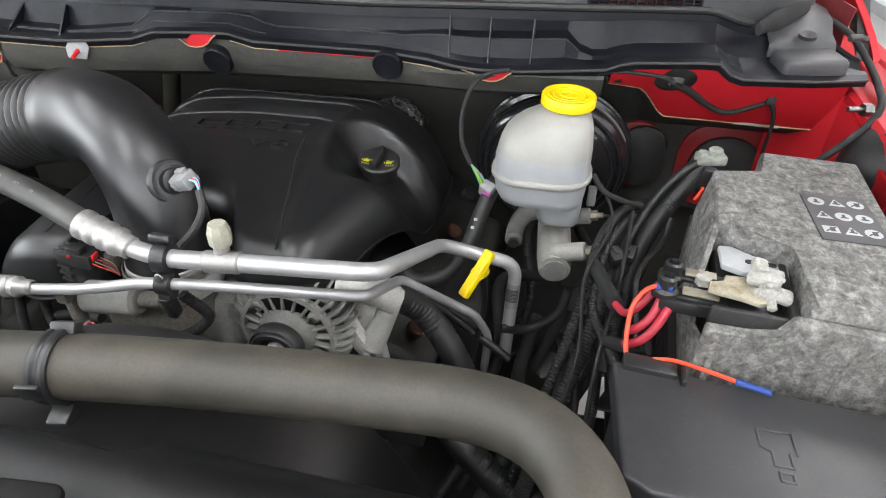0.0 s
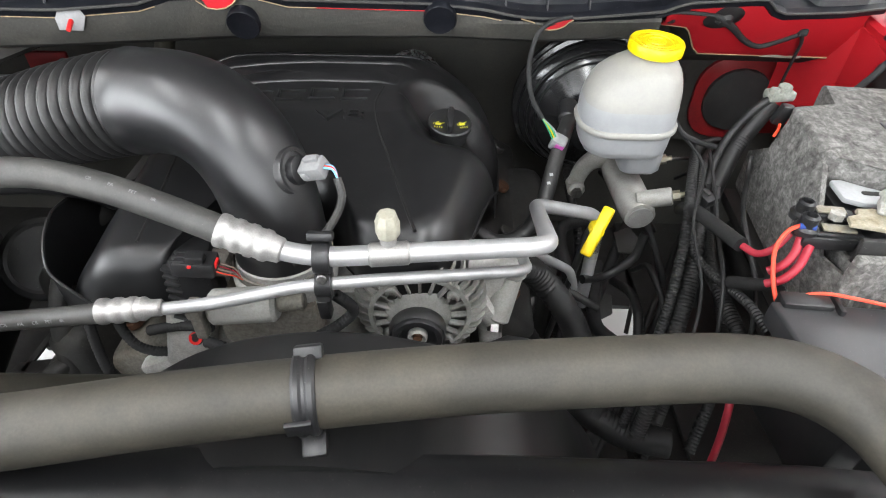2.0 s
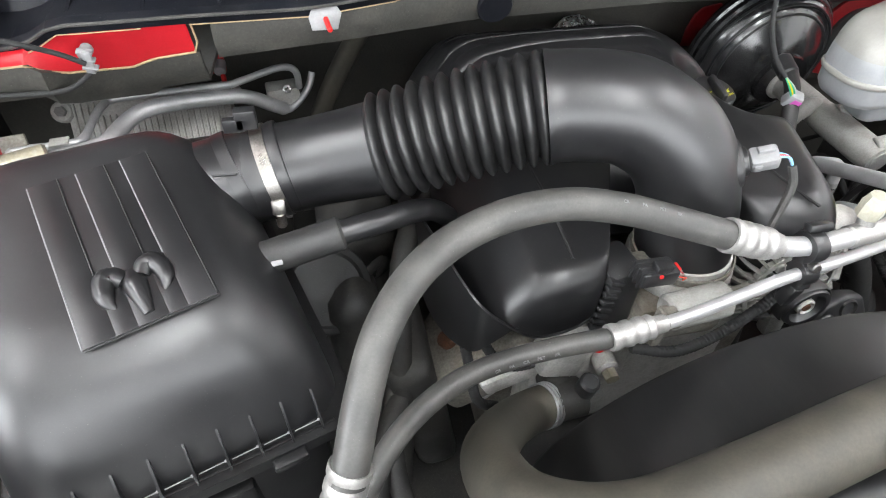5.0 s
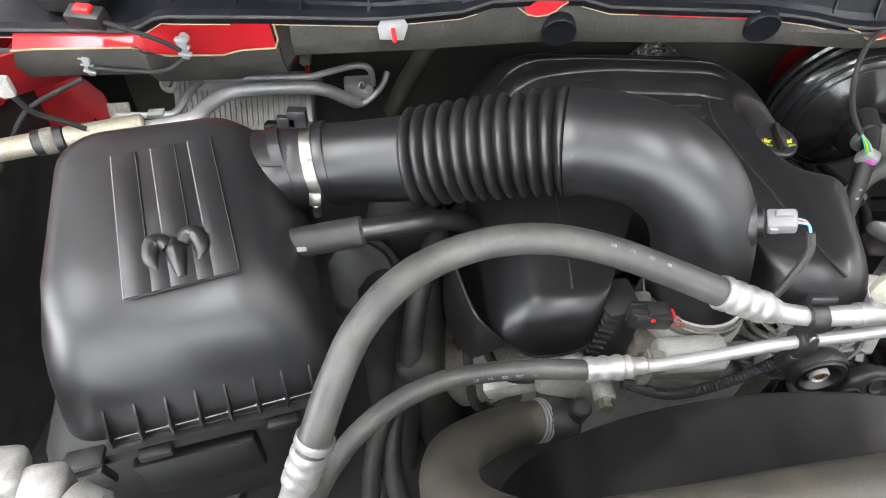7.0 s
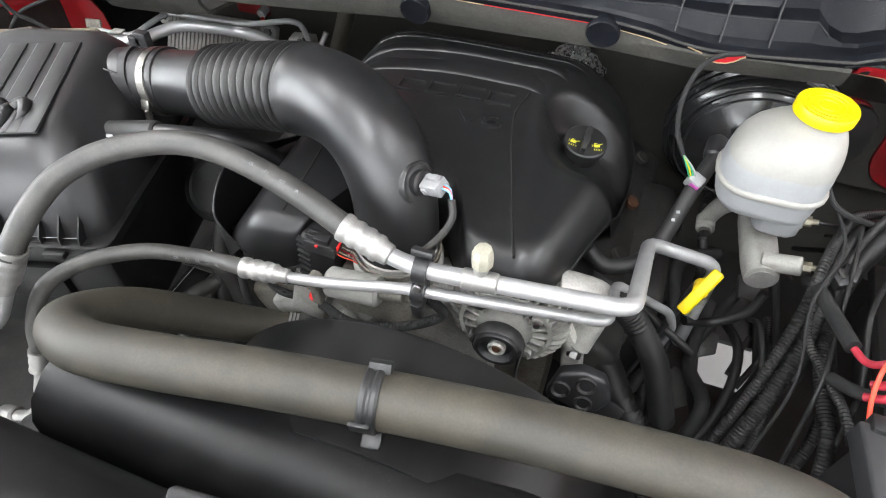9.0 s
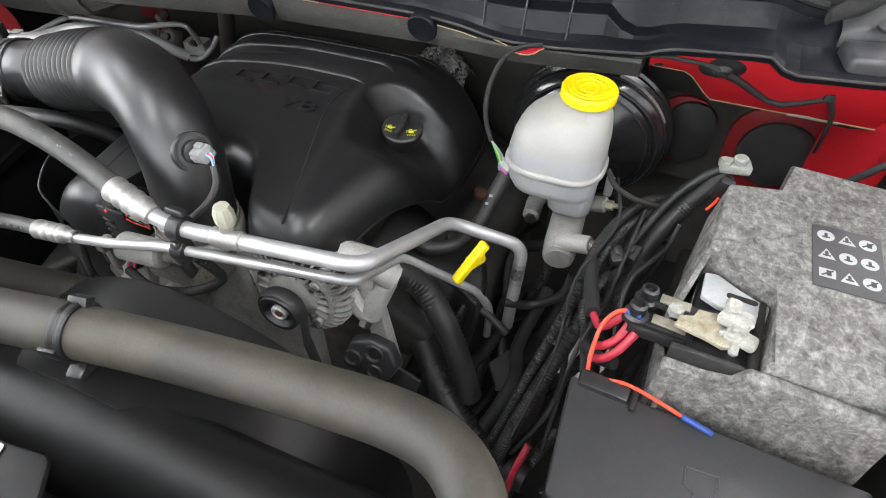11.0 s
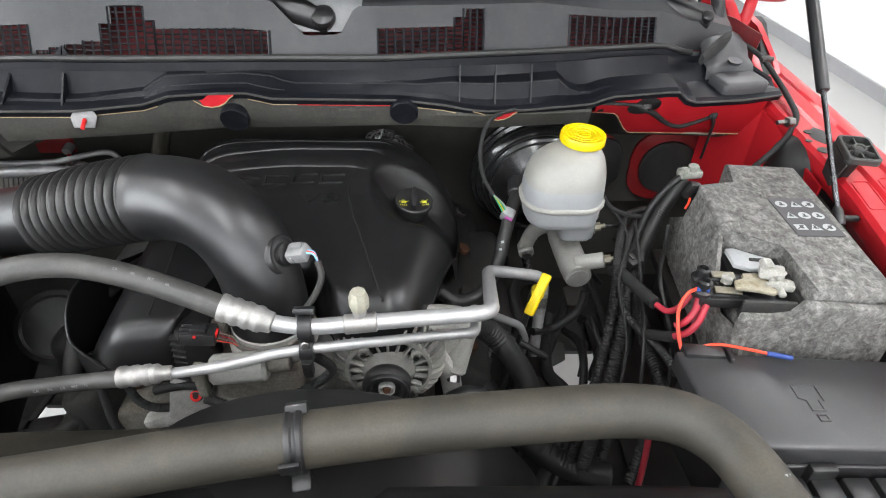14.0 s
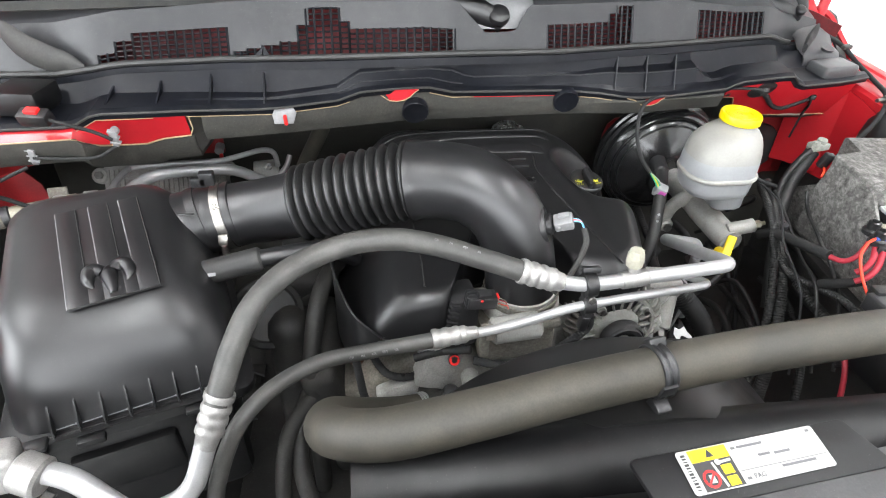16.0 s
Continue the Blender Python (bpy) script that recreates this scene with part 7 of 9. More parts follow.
    rbox(bm, (0.012, 0.01, 0.03), pose(0.045, 0.755, 1.035), 0.002)
    part("bracket", bm, GREYP, c)
    # reservoir
    r = thing("brake_fluid_reservoir", (0.0, 0.72, 1.03), "milky white plastic brake fluid reservoir, partly filled", "reservoir")

    def ring(cx, cy, w, h, rad, z, tilt=0.0):
        return [Vector((cx + x, cy + y, z + tilt * y)) for x, y in rounded(w, h, rad, 6)]
    bm = B()
    loft(bm, [ring(-0.022, 0.718, 0.096, 0.078, 0.026, 1.048), ring(-0.026, 0.718, 0.112, 0.090, 0.034, 1.052), ring(-0.028, 0.719, 0.120, 0.098, 0.038, 1.062), ring(-0.0285, 0.719, 0.126, 0.102, 0.042, 1.084)])
    part("lower_shell", bm, TANKLO, r, "bluish milky lower half", 60)
    bm = B()
    loft(bm, [ring(-0.0285, 0.719, 0.131, 0.107, 0.044, 1.084), ring(-0.0285, 0.719, 0.134, 0.110, 0.045, 1.0865), ring(-0.0285, 0.719, 0.134, 0.110, 0.045, 1.090), ring(-0.0285, 0.719, 0.131, 0.107, 0.044, 1.0925)])
    part("weld_rim", bm, TANKW, r, "", 60)
    bm = B()
    loft(bm, [ring(-0.0285, 0.720, 0.126, 0.103, 0.040, 1.0925), ring(-0.0283, 0.720, 0.125, 0.103, 0.040, 1.110), ring(-0.0275, 0.721, 0.123, 0.102, 0.040, 1.119)])
    part("filled_shell", bm, TANKLO, r, "milky wall with fluid behind it", 60)
    bm = B()
    loft(bm, [ring(-0.0275, 0.721, 0.123, 0.102, 0.040, 1.119), ring(-0.0265, 0.722, 0.121, 0.101, 0.040, 1.129), ring(-0.0245, 0.724, 0.115, 0.098, 0.039, 1.140), ring(-0.0215, 0.726, 0.106, 0.093, 0.037, 1.149), ring(-0.0170, 0.728, 0.093, 0.085, 0.034, 1.157), ring(-0.0120, 0.731, 0.077, 0.074, 0.031, 1.1635), ring(-0.0080, 0.735, 0.062, 0.061, 0.028, 1.169), ring(-0.006, 0.736, 0.056, 0.056, 0.0275, 1.172), ring(-0.006, 0.736, 0.056, 0.056, 0.0275, 1.178)])
    part("upper_shell", bm, TANKW, r, "", 45)
    bm = B()
    loft(bm, [ring(0.001, 0.716, 0.050, 0.048, 0.014, 1.016), ring(0.001, 0.716, 0.058, 0.056, 0.016, 1.022), ring(-0.001, 0.717, 0.064, 0.060, 0.018, 1.056)])
    part("sump", bm, TANKLO, r, "", 60)
    cap = part("cap", lathe(B(), [(0, 0.0), (0.033, 0.0), (0.0350, 0.0015), (0.0350, 0.012), (0.0335, 0.0145), (0.032, 0.0145), (0.030, 0.0132), (0, 0.0132)], pose(-0.005, 0.737, 1.174, 2, 2), 40), YELLOW, r, "yellow screw cap with embossed rings")
    for rad in (0.026, 0.020, 0.011):
        part("embossed_ring", lathe(B(), [(rad - 0.001, 0.0127), (rad - 0.0005, 0.0144), (rad + 0.0005, 0.0144), (rad + 0.001, 0.0127)], pose(-0.005, 0.737, 1.174, 2, 2), 40), YELLOW, cap)
    bm = B()
    for k in range(26):
        a = 2 * math.pi * k / 26
        if 0.4 < a % (math.pi) < 2.8:
            rbox(bm, (0.0018, 0.0035, 0.001), pose(-0.005, 0.737, 1.174, 2, 2) @ pose(0.0228 * math.cos(a), 0.0228 * math.sin(a), 0.0135, 0, 0, math.degrees(a) + 90), 0)
    part("embossed_marks", bm, YELLOW, cap)
    # level sensor plug and its loom
    s = thing("booster_connector", (-0.108, 0.752, 1.03), "grey plug with magenta insert and coloured wires", "connector")
    m = Matrix.Translation((-0.106, 0.752, 1.028)) @ pose(0, 0, 0, 25, 20, -20)
    bm = B()
    rbox(bm, (0.022, 0.018, 0.026), m, 0.004)
    part("housing", bm, LGREY, s)
    bm = B()
    rbox(bm, (0.013, 0.004, 0.018), m @ pose(0.004, -0.008, 0), 0.001)
    part("insert", bm, MAGENTA, s, "magenta plug insert")
    for k, mm in enumerate((GREENW, YELLOW, GREENW, LGREY)):
        bm = B()
        sweep(bm, spline([m @ Vector((-0.004 + 0.003 * k, -0.008, 0.004)), (-0.122 + 0.003 * k, 0.750, 1.048), (-0.134, 0.757, 1.066)], 5), 0.0012, 6)
        part("wire", bm, mm, s)
    bm = B()
    sweep(bm, spline([(-0.133, 0.756, 1.064), (-0.150, 0.775, 1.09), (-0.155, 0.80, 1.125), (-0.145, 0.825, 1.158), (-0.125, 0.84, 1.172), (-0.095, 0.848, 1.178)], 6), 0.0036, 10)
    part("loom", bm, TAPE, s, "dark taped loom")
    v = thing("vacuum_hose", (-0.12, 0.74, 1.0), "black printed rubber vacuum hose to the booster", "hose")
    bm = B()
    sweep(bm, spline([(-0.085, 0.80, 1.045), (-0.098, 0.765, 1.03), (-0.112, 0.73, 0.995), (-0.125, 0.70, 0.955), (-0.15, 0.67, 0.925), (-0.19, 0.65, 0.92), (-0.22, 0.66, 0.93)], 7), 0.0115, 16)
    h = part("tube", bm, RUBBER, v)
    bm = B()
    for k in range(2):
        q = Vector((-0.112, 0.73, 0.995)).lerp(Vector((-0.125, 0.70, 0.955)), 0.15 + 0.25 * k)
        rbox(bm, (0.005, 0.001, 0.004), Matrix.Translation(q + Vector((-0.002, -0.0095, 0.0075))) @ pose(0, 0, 0, -50, 0, 15), 0)
    part("print", bm, LGREY, h, "white print")
    bm = B()
    rod(bm, (-0.085, 0.83, 1.052), (-0.088, 0.795, 1.042), 0.015, 16, 0.003)
    part("elbow", bm, BLACK, v)


def dipstick():
    t = thing("dipstick", (-0.085, 0.55, 1.0), "bright yellow plastic dipstick handle on a thin tube", "dipstick")
    a, b = Vector((-0.071, 0.562, 1.052)), Vector((-0.098, 0.530, 1.003))
    bm = B()
    m = frame_to(b, a)
    rbox(bm, (0.014, 0.010, (a - b).length), m @ pose(0, 0, (a - b).length / 2), 0.003, 3)
    rod(bm, a.lerp(b, 0.5), a.lerp(b, 0.5) + Vector((0.004, 0.025, -0.012)), 0.009, 14, 0.002)
    part("handle", bm, YELLOW, t)
    bm = B()
    sweep(bm, spline([a.lerp(b, 0.5) + Vector((0.004, 0.022, -0.010)), (-0.082, 0.59, 0.99), (-0.085, 0.61, 0.9), (-0.11, 0.60, 0.75)], 5), 0.005, 10)
    part("tube", bm, BLACK, t)


# ---------------------------------------------------------------- battery corner
BAT = Matrix.Translation((0.254, 0.585, 0)) @ pose(0, 0, 0, 0, 0, -4)


def battery():
    t = thing("battery", (0.254, 0.585, 0.93), "car battery wrapped in a mottled grey felt heat blanket", "battery")
    # felt blanket, cut away over the positive pole
    bm = B()
    poly = [(-0.015, -0.139), (0.0885, -0.136), (0.0955, 0.186), (-0.017, 0.189), (-0.019, 0.124), (-0.080, 0.117), (-0.083, -0.004), (-0.074, -0.010), (-0.011, -0.040)]
    prism(bm, poly, 0.058, BAT @ Matrix.Translation((0, 0, 1.060)), 0.0045, 3)
    part("felt_top", bm, FELT, t)
    bm = B()
    loft(bm, [[BAT @ Vector((x, y, z)) for x, y in p] for p, z in (([(-0.086, -0.139), (0.086, -0.139), (0.092, 0.184), (-0.078, 0.182)], 0.945), ([(-0.088, -0.139), (0.090, -0.139), (0.095, 0.186), (-0.080, 0.184)], 0.953), ([(-0.086, -0.139), (0.090, -0.139), (0.095, 0.186), (-0.080, 0.184)], 1.01), ([(-0.084, -0.139), (0.086, -0.139), (0.093, 0.184), (-0.078, 0.116)], 1.058))])
    part("felt_wrap", bm, FELT, t)
    bm = B()
    front = [(-0.095, 0.948), (0.090, 0.948), (0.096, 1.02), (0.0955, 1.104), (0.094, 1.108), (0.04, 1.1065), (-0.026, 1.109), (-0.030, 1.105), (-0.0325, 1.089), (-0.035, 1.085), (-0.06, 1.083), (-0.096, 1.084), (-0.098, 1.02)]
    prism(bm, front, 0.012, BAT @ Matrix(((1, 0, 0, 0), (0, 0, -1, -0.1405), (0, 1, 0, 0), (0, 0, 0, 1))), 0.003, 2)
    part("felt_front", bm, FELT, t, "grey felt front flap with a notch")
    bm = B()
    sheet(bm, [[BAT @ Vector(q) for q in r] for r in (((-0.081, 0.108, 1.112), (-0.088, 0.115, 1.06), (-0.090, 0.12, 0.96)), ((-0.086, 0.02, 1.110), (-0.094, 0.02, 1.06), (-0.092, 0.02, 0.96)), ((-0.086, -0.008, 1.106), (-0.100, -0.030, 1.06), (-0.093, -0.05, 0.96)), ((-0.098, -0.060, 1.075), (-0.104, -0.07, 1.045), (-0.094, -0.08, 0.96)), ((-0.100, -0.10, 1.045), (-0.102, -0.105, 1.02), (-0.092, -0.11, 0.96)), ((-0.088, -0.156, 1.052), (-0.091, -0.166, 1.02), (-0.090, -0.176, 0.95)))], 0.006)
    part("felt_flap", bm, FELT, t, "loose felt flap at the cut-out")
    bm = B()
    prism(bm, [(-0.080, -0.138), (-0.016, -0.138), (-0.012, -0.042), (-0.080, -0.008)], 0.022, BAT @ Matrix.Translation((0, 0, 1.0582)), 0.002)
    part("case_top", bm, BLACK, t, "black battery case")
    bm = B()
    rbox(bm, (0.066, 0.006, 0.030), BAT @ pose(-0.061, -0.1365, 1.084), 0.002)
    rbox(bm, (0.007, 0.10, 0.018), BAT @ pose(-0.020, -0.092, 1.088), 0.002)
    part("pole_tray", bm, DEEP, t)
    bm = B()
    prism(bm, [(-0.079, -0.022), (-0.078, -0.058), (-0.060, -0.066), (-0.015, -0.064), (-0.0135, -0.044), (-0.045, -0.036), (-0.066, -0.020)], 0.007, BAT @ Matrix.Translation((0, 0, 1.088)), 0.002)
    h = part("carry_handle", bm, LGREY, t, "pale grey carry handle")
    bm = B()
    prism(bm, [(-0.040 + x, -0.0465 + y) for x, y in rounded(0.030, 0.007, 0.003)], 0.0012, BAT @ Matrix.Translation((0, 0, 1.0946)))
    part("grip_slot", bm, DEEP, h, "dark slot in the handle")
    bm = B()
    prism(bm, [(-0.074, -0.072), (-0.074, -0.088), (-0.018, -0.086), (-0.016, -0.068), (-0.045, -0.066)], 0.013, BAT @ Matrix.Translation((0, 0, 1.078)), 0.002)
    part("vent_cover", bm, BLACK, t)
    # label
    l = thing("battery_label", BAT @ Vector((0.048, 0.03, 1.119)), "dark grey battery warning label with white pictograms", "label")
    m = BAT @ Matrix.Translation((0.0455, 0.032, 1.1183)) @ pose(0, 0, 0, 0, 0, 3)
    bm = B()
    prism(bm, rounded(0.066, 0.098, 0.002), 0.0012, m)
    part("backing", bm, material("charcoal_label", (0.05, 0.05, 0.052), 0.5, var=0.2, stain=30, grain=500), l)
    for r in range(3):
        for c in range(3):
            bm = B()
            mm = m @ pose(-0.020 + 0.020 * c, 0.032 - 0.030 * r, 0.0013) @ Matrix.Diagonal((1.28, 1.28, 1.0, 1.0))
            kind = (r * 3 + c)
            if kind in (0, 4, 5, 2, 8):
                lathe(bm, [(0, 0), (0.0066, 0), (0.0066, 0.0003), (0, 0.0003)], mm, 22)
            elif kind in (1, 3, 7):
                prism(bm, [(-0.0065, -0.0055), (0.0065, -0.0055), (0, 0.0065)], 0.0003, mm)
            else:
                prism(bm, [(-0.006, -0.005), (0.006, -0.005), (0.006, 0.005), (-0.006, 0.005)], 0.0003, mm)
            ic = part("pictogram", bm, LGREY, l, "white pictogram")
            bm = B()
            if kind in (2, 8, 6):
                rbox(bm, (0.011, 0.0014, 0.0003), mm @ pose(0, 0, 0.0005, 0, 0, 40), 0)
                rbox(bm, (0.0036, 0.006, 0.0003), mm @ pose(0.001, 0, 0.0005), 0)
            else:
                rbox(bm, (0.0024, 0.006, 0.0003), mm @ pose(0, 0, 0.0005), 0)
                rbox(bm, (0.006, 0.0016, 0.0003), mm @ pose(0, -0.002, 0.0005), 0)
            part("pictogram_detail", bm, PRINT, ic)
    # negative pole
    n = thing("negative_clamp", (0.181, 0.745, 1.11), "corroded battery clamp with black cables", "battery clamp")
    bm = B()
    rbox(bm, (0.038, 0.022, 0.014), pose(0.188, 0.757, 1.109, 0, 0, 10), 0.004)
    rod(bm, (0.192, 0.757, 1.109), (0.192, 0.757, 1.124), 0.009, 14, 0.002)
    hexa(bm, (0.176, 0.750, 1.11), (0.176, 0.750, 1.121), 0.007)
    part("clamp", bm, OXIDEG, n, "grey-green corroded clamp")
    for k, pts in enumerate(([(0.182, 0.758, 1.098), (0.166, 0.750, 1.072), (0.147, 0.738, 1.043), (0.126, 0.712, 1.013), (0.112, 0.69, 0.98), (0.10, 0.65, 0.93), (0.09, 0.60, 0.85)], [(0.176, 0.752, 1.106), (0.155, 0.748, 1.088), (0.132, 0.738, 1.058), (0.115, 0.722, 1.03), (0.098, 0.69, 1.01), (0.085, 0.65, 0.98)])):
        bm = B()
        corrugated(bm, spline(pts, 8), 0.0125 - 0.007 * k, 0.0008, 0.005)
        part("cable", bm, LOOMP, n, "ribbed black loom")
    bm = B()
    rbox(bm, (0.018, 0.012, 0.030), pose(0.179, 0.717, 1.100, 10, 12, 0), 0.003)
    part("sensor_block", bm, BLACK, n)
    bm = B()
    sweep(bm, spline([(0.178, 0.712, 1.088), (0.174, 0.704, 1.084), (0.168, 0.698, 1.077)], 4), 0.0020, 8)
    part("wire", bm, ORANGEW, n)
    # positive pole with fuse carrier
    p = thing("positive_clamp", (0.195, 0.49, 1.1), "white-corroded positive battery clamp with a fuse carrier", "battery clamp")
    bm = B()
    random.seed(4)
    FC = Matrix.Translation((-0.014, -0.018, -0.010))
    rbox(bm, (0.030, 0.022, 0.013), BAT @ pose(-0.044, -0.087, 1.106, 6, -8, -22), 0.004)
    rbox(bm, (0.014, 0.016, 0.010), BAT @ pose(-0.050, -0.079, 1.113, 20, 15, 10), 0.003)
    rbox(bm, (0.030, 0.017, 0.011), BAT @ pose(-0.036, -0.104, 1.101, 0, 6, -12), 0.004)
    rod(bm, BAT @ Vector((-0.040, -0.108, 1.099)), BAT @ Vector((-0.040, -0.123, 1.096)), 0.0045, 8, 0.0015)
    part("clamp", bm, OXIDE, p, "thick white corrosion")
    bm = B()
    prism(bm, [(-0.096, -0.113), (-0.093, -0.098), (-0.080, -0.095), (-0.078, -0.082), (-0.066, -0.083), (-0.060, -0.079), (-0.050, -0.084), (-0.034, -0.112), (-0.050, -0.120), (-0.070, -0.115)], 0.005, BAT @ Matrix.Translation((0, 0, 1.0915)) @ pose(0, 0, 0, 0, 2), 0.0012)
    part("bus_plate", bm, BUSP, p, "cream corroded bus plate")
    bm = B()
    for k in range(9):
        q = Vector((-0.045 + random.uniform(-0.014, 0.016), -0.094 + random.uniform(-0.014, 0.012), 1.102 + random.uniform(-0.004, 0.010)))
        rbox(bm, (random.uniform(0.003, 0.006),) * 3, BAT @ Matrix.Translation(q) @ pose(0, 0, 0, random.uniform(0, 90), random.uniform(0, 90), 0), 0.002)
    tagged(part("corrosion", bm, OXIDE, p), "crumbs of white corrosion", kind="stuff")
    bm = B()
    rbox(bm, (0.070, 0.016, 0.008), BAT @ FC @ pose(-0.095, -0.086, 1.090, 0, 0, -3), 0.002)
    rbox(bm, (0.062, 0.016, 0.006), BAT @ FC @ pose(-0.090, -0.060, 1.096, 0, 0, -3), 0.002)
    rbox(bm, (0.055, 0.004, 0.014), BAT @ FC @ pose(-0.095, -0.097, 1.084), 0.001)
    part("fuse_carrier", bm, BLACK, p)
    bm = B()
    rbox(bm, (0.034, 0.012, 0.003), BAT @ FC @ pose(-0.085, -0.086, 1.0965, 0, 0, -3), 0.001)
    rbox(bm, (0.030, 0.012, 0.003), BAT @ FC @ pose(-0.085, -0.060, 1.1015, 0, 0, -3), 0.001)
    part("fuse_link", bm, BRASS, p, "tarnished brass links")
    for x, y in ((-0.118, -0.086), (-0.112, -0.060)):
        bm = B()
        lathe(bm, [(0, 0), (0.013, 0), (0.013, 0.006), (0.0095, 0.009), (0.009, 0.020), (0.006, 0.022), (0.005, 0.016), (0, 0.016)], BAT @ FC @ pose(x, y, 1.09), 16)
        part("post_nut", bm, BLACK, p)
    bm = B()
    hexa(bm, BAT @ FC @ Vector((-0.083, -0.070, 1.098)), BAT @ FC @ Vector((-0.083, -0.070, 1.106)), 0.008)
    part("link_nut", bm, OXIDE, p)
    for k, pts in enumerate(([(-0.120, -0.090, 1.084), (-0.126, -0.102, 1.070), (-0.136, -0.108, 1.058), (-0.146, -0.106, 1.048)], [(-0.112, -0.098, 1.080), (-0.122, -0.113, 1.064), (-0.134, -0.118, 1.048), (-0.147, -0.114, 1.036)], [(-0.125, -0.080, 1.088), (-0.140, -0.088, 1.066), (-0.150, -0.080, 1.050), (-0.160, -0.063, 1.046)])):
        bm = B()
        sweep(bm, spline([BAT @ FC @ Vector(q) for q in pts], 6), 0.0046 if k < 2 else 0.0042, 12)
        part("cable", bm, PINKW, p, "thick red cable")
    bm = B()
    sweep(bm, spline([(0.108, 0.488, 1.090), (0.096, 0.487, 1.082), (0.086, 0.478, 1.064), (0.084, 0.456, 1.040), (0.088, 0.432, 1.018)], 6), 0.0024, 8)
    w = thing("red_lead", (0.10, 0.45, 1.03), "thin bright red lead with blue crimp sleeves", "wire")
    part("wire", bm, ORANGEW, w)
    bm = B()
    sweep(bm, spline([(0.098, 0.432, 1.040), (0.125, 0.432, 1.045), (0.155, 0.424, 1.046), (0.180, 0.416, 1.046)], 6), 0.0020, 8)
    part("wire", bm, ORANGEW, w)
    bm = B()
    rod(bm, (0.106, 0.488, 1.089), (0.121, 0.484, 1.091), 0.0042, 12, 0.001)
    part("crimp_sleeve", bm, BLUE, w, "blue crimp sleeve")
    bm = B()
    rod(bm, (0.179, 0.416, 1.046), (0.208, 0.408, 1.046), 0.0032, 12, 0.001)
    part("crimp_sleeve", bm, BLUE, w)
    # tray
    y = thing("battery_tray", (0.254, 0.585, 0.92), "black plastic battery tray", "tray")
    bm = B()
    rbox(bm, (0.20, 0.36, 0.02), BAT @ pose(0, 0, 0.935), 0.005)
    rbox(bm, (0.24, 0.30, 0.05), BAT @ pose(0.02, -0.02, 0.90), 0.01)
    part("base", bm, DEEP, y)


def fuse_box():
    t = thing("fuse_box", (0.205, 0.345, 0.95), "flat black plastic fuse box lid with moulded diagram", "fuse box")
    bm = B()
    poly = [(0.071, 0.428), (0.345, 0.410), (0.332, 0.290), (0.318, 0.283), (0.100, 0.288), (0.078, 0.30)]
    prism(bm, poly, 0.030, Matrix.Translation((0, 0, 1.008)), 0.004, 3)
    part("lid", bm, LIDP, t)
    bm = B()
    prism(bm, [(0.078, 0.415), (0.335, 0.40), (0.325, 0.28), (0.09, 0.285)], 0.10, Matrix.Translation((0, 0, 0.908)), 0.004)
    part("base", bm, BLACK, t)
    bm = B()
    rbox(bm, (0.05, 0.020, 0.02), pose(0.105, 0.425, 1.034, 0, 0, -4), 0.003)
    rbox(bm, (0.006, 0.026, 0.016), pose(0.135, 0.420, 1.036, 0, 0, -4), 0.002)
    part("latch", bm, BLACK, t)
    bm = B()
    rbox(bm, (0.03, 0.012, 0.03), pose(0.19, 0.280, 1.0), 0.003)
    part("latch", bm, BLACK, t)
    # moulded diagram
    for x0, y0, x1, y1 in ((0.190, 0.372, 0.218, 0.372), (0.218, 0.372, 0.218, 0.350), (0.212, 0.350, 0.212, 0.336), (0.212, 0.336, 0.198, 0.336), (0.198, 0.336, 0.198, 0.350), (0.198, 0.350, 0.190, 0.354), (0.190, 0.354, 0.190, 0.372), (0.200, 0.330, 0.210, 0.330), (0.200, 0.330, 0.200, 0.322), (0.210, 0.330, 0.210, 0.322), (0.200, 0.322, 0.210, 0.322)):
        d = Vector((x1 - x0, y1 - y0, 0))
        bm = B()
        rbox(bm, (d.length + 0.0020, 0.0022, 0.0020), Matrix.Translation(((x0 + x1) / 2, (y0 + y1) / 2, 1.0382)) @ pose(0, 0, 0, 0, 0, math.degrees(math.atan2(d.y, d.x))), 0.0006, 1)
        part("diagram_bar", bm, LIDP, t, "raised outline of a moulded diagram")
    b = thing("connector_bank", (0.21, 0.255, 0.97), "black multi-pin plugs below the fuse box", "connector")
    for k in range(6):
        bm = B()
        rbox(bm, (0.030, 0.03, 0.03), pose(0.12 + 0.036 * k, 0.262, 0.985), 0.003)
        g = part("plug", bm, BLACK, b)
        for q in range(3):
            bm = B()
            rbox(bm, (0.006, 0.004, 0.010), pose(0.111 + 0.036 * k + 0.009 * q, 0.247, 0.992), 0.001)
            part("plug_lock", bm, DUSTY, g)


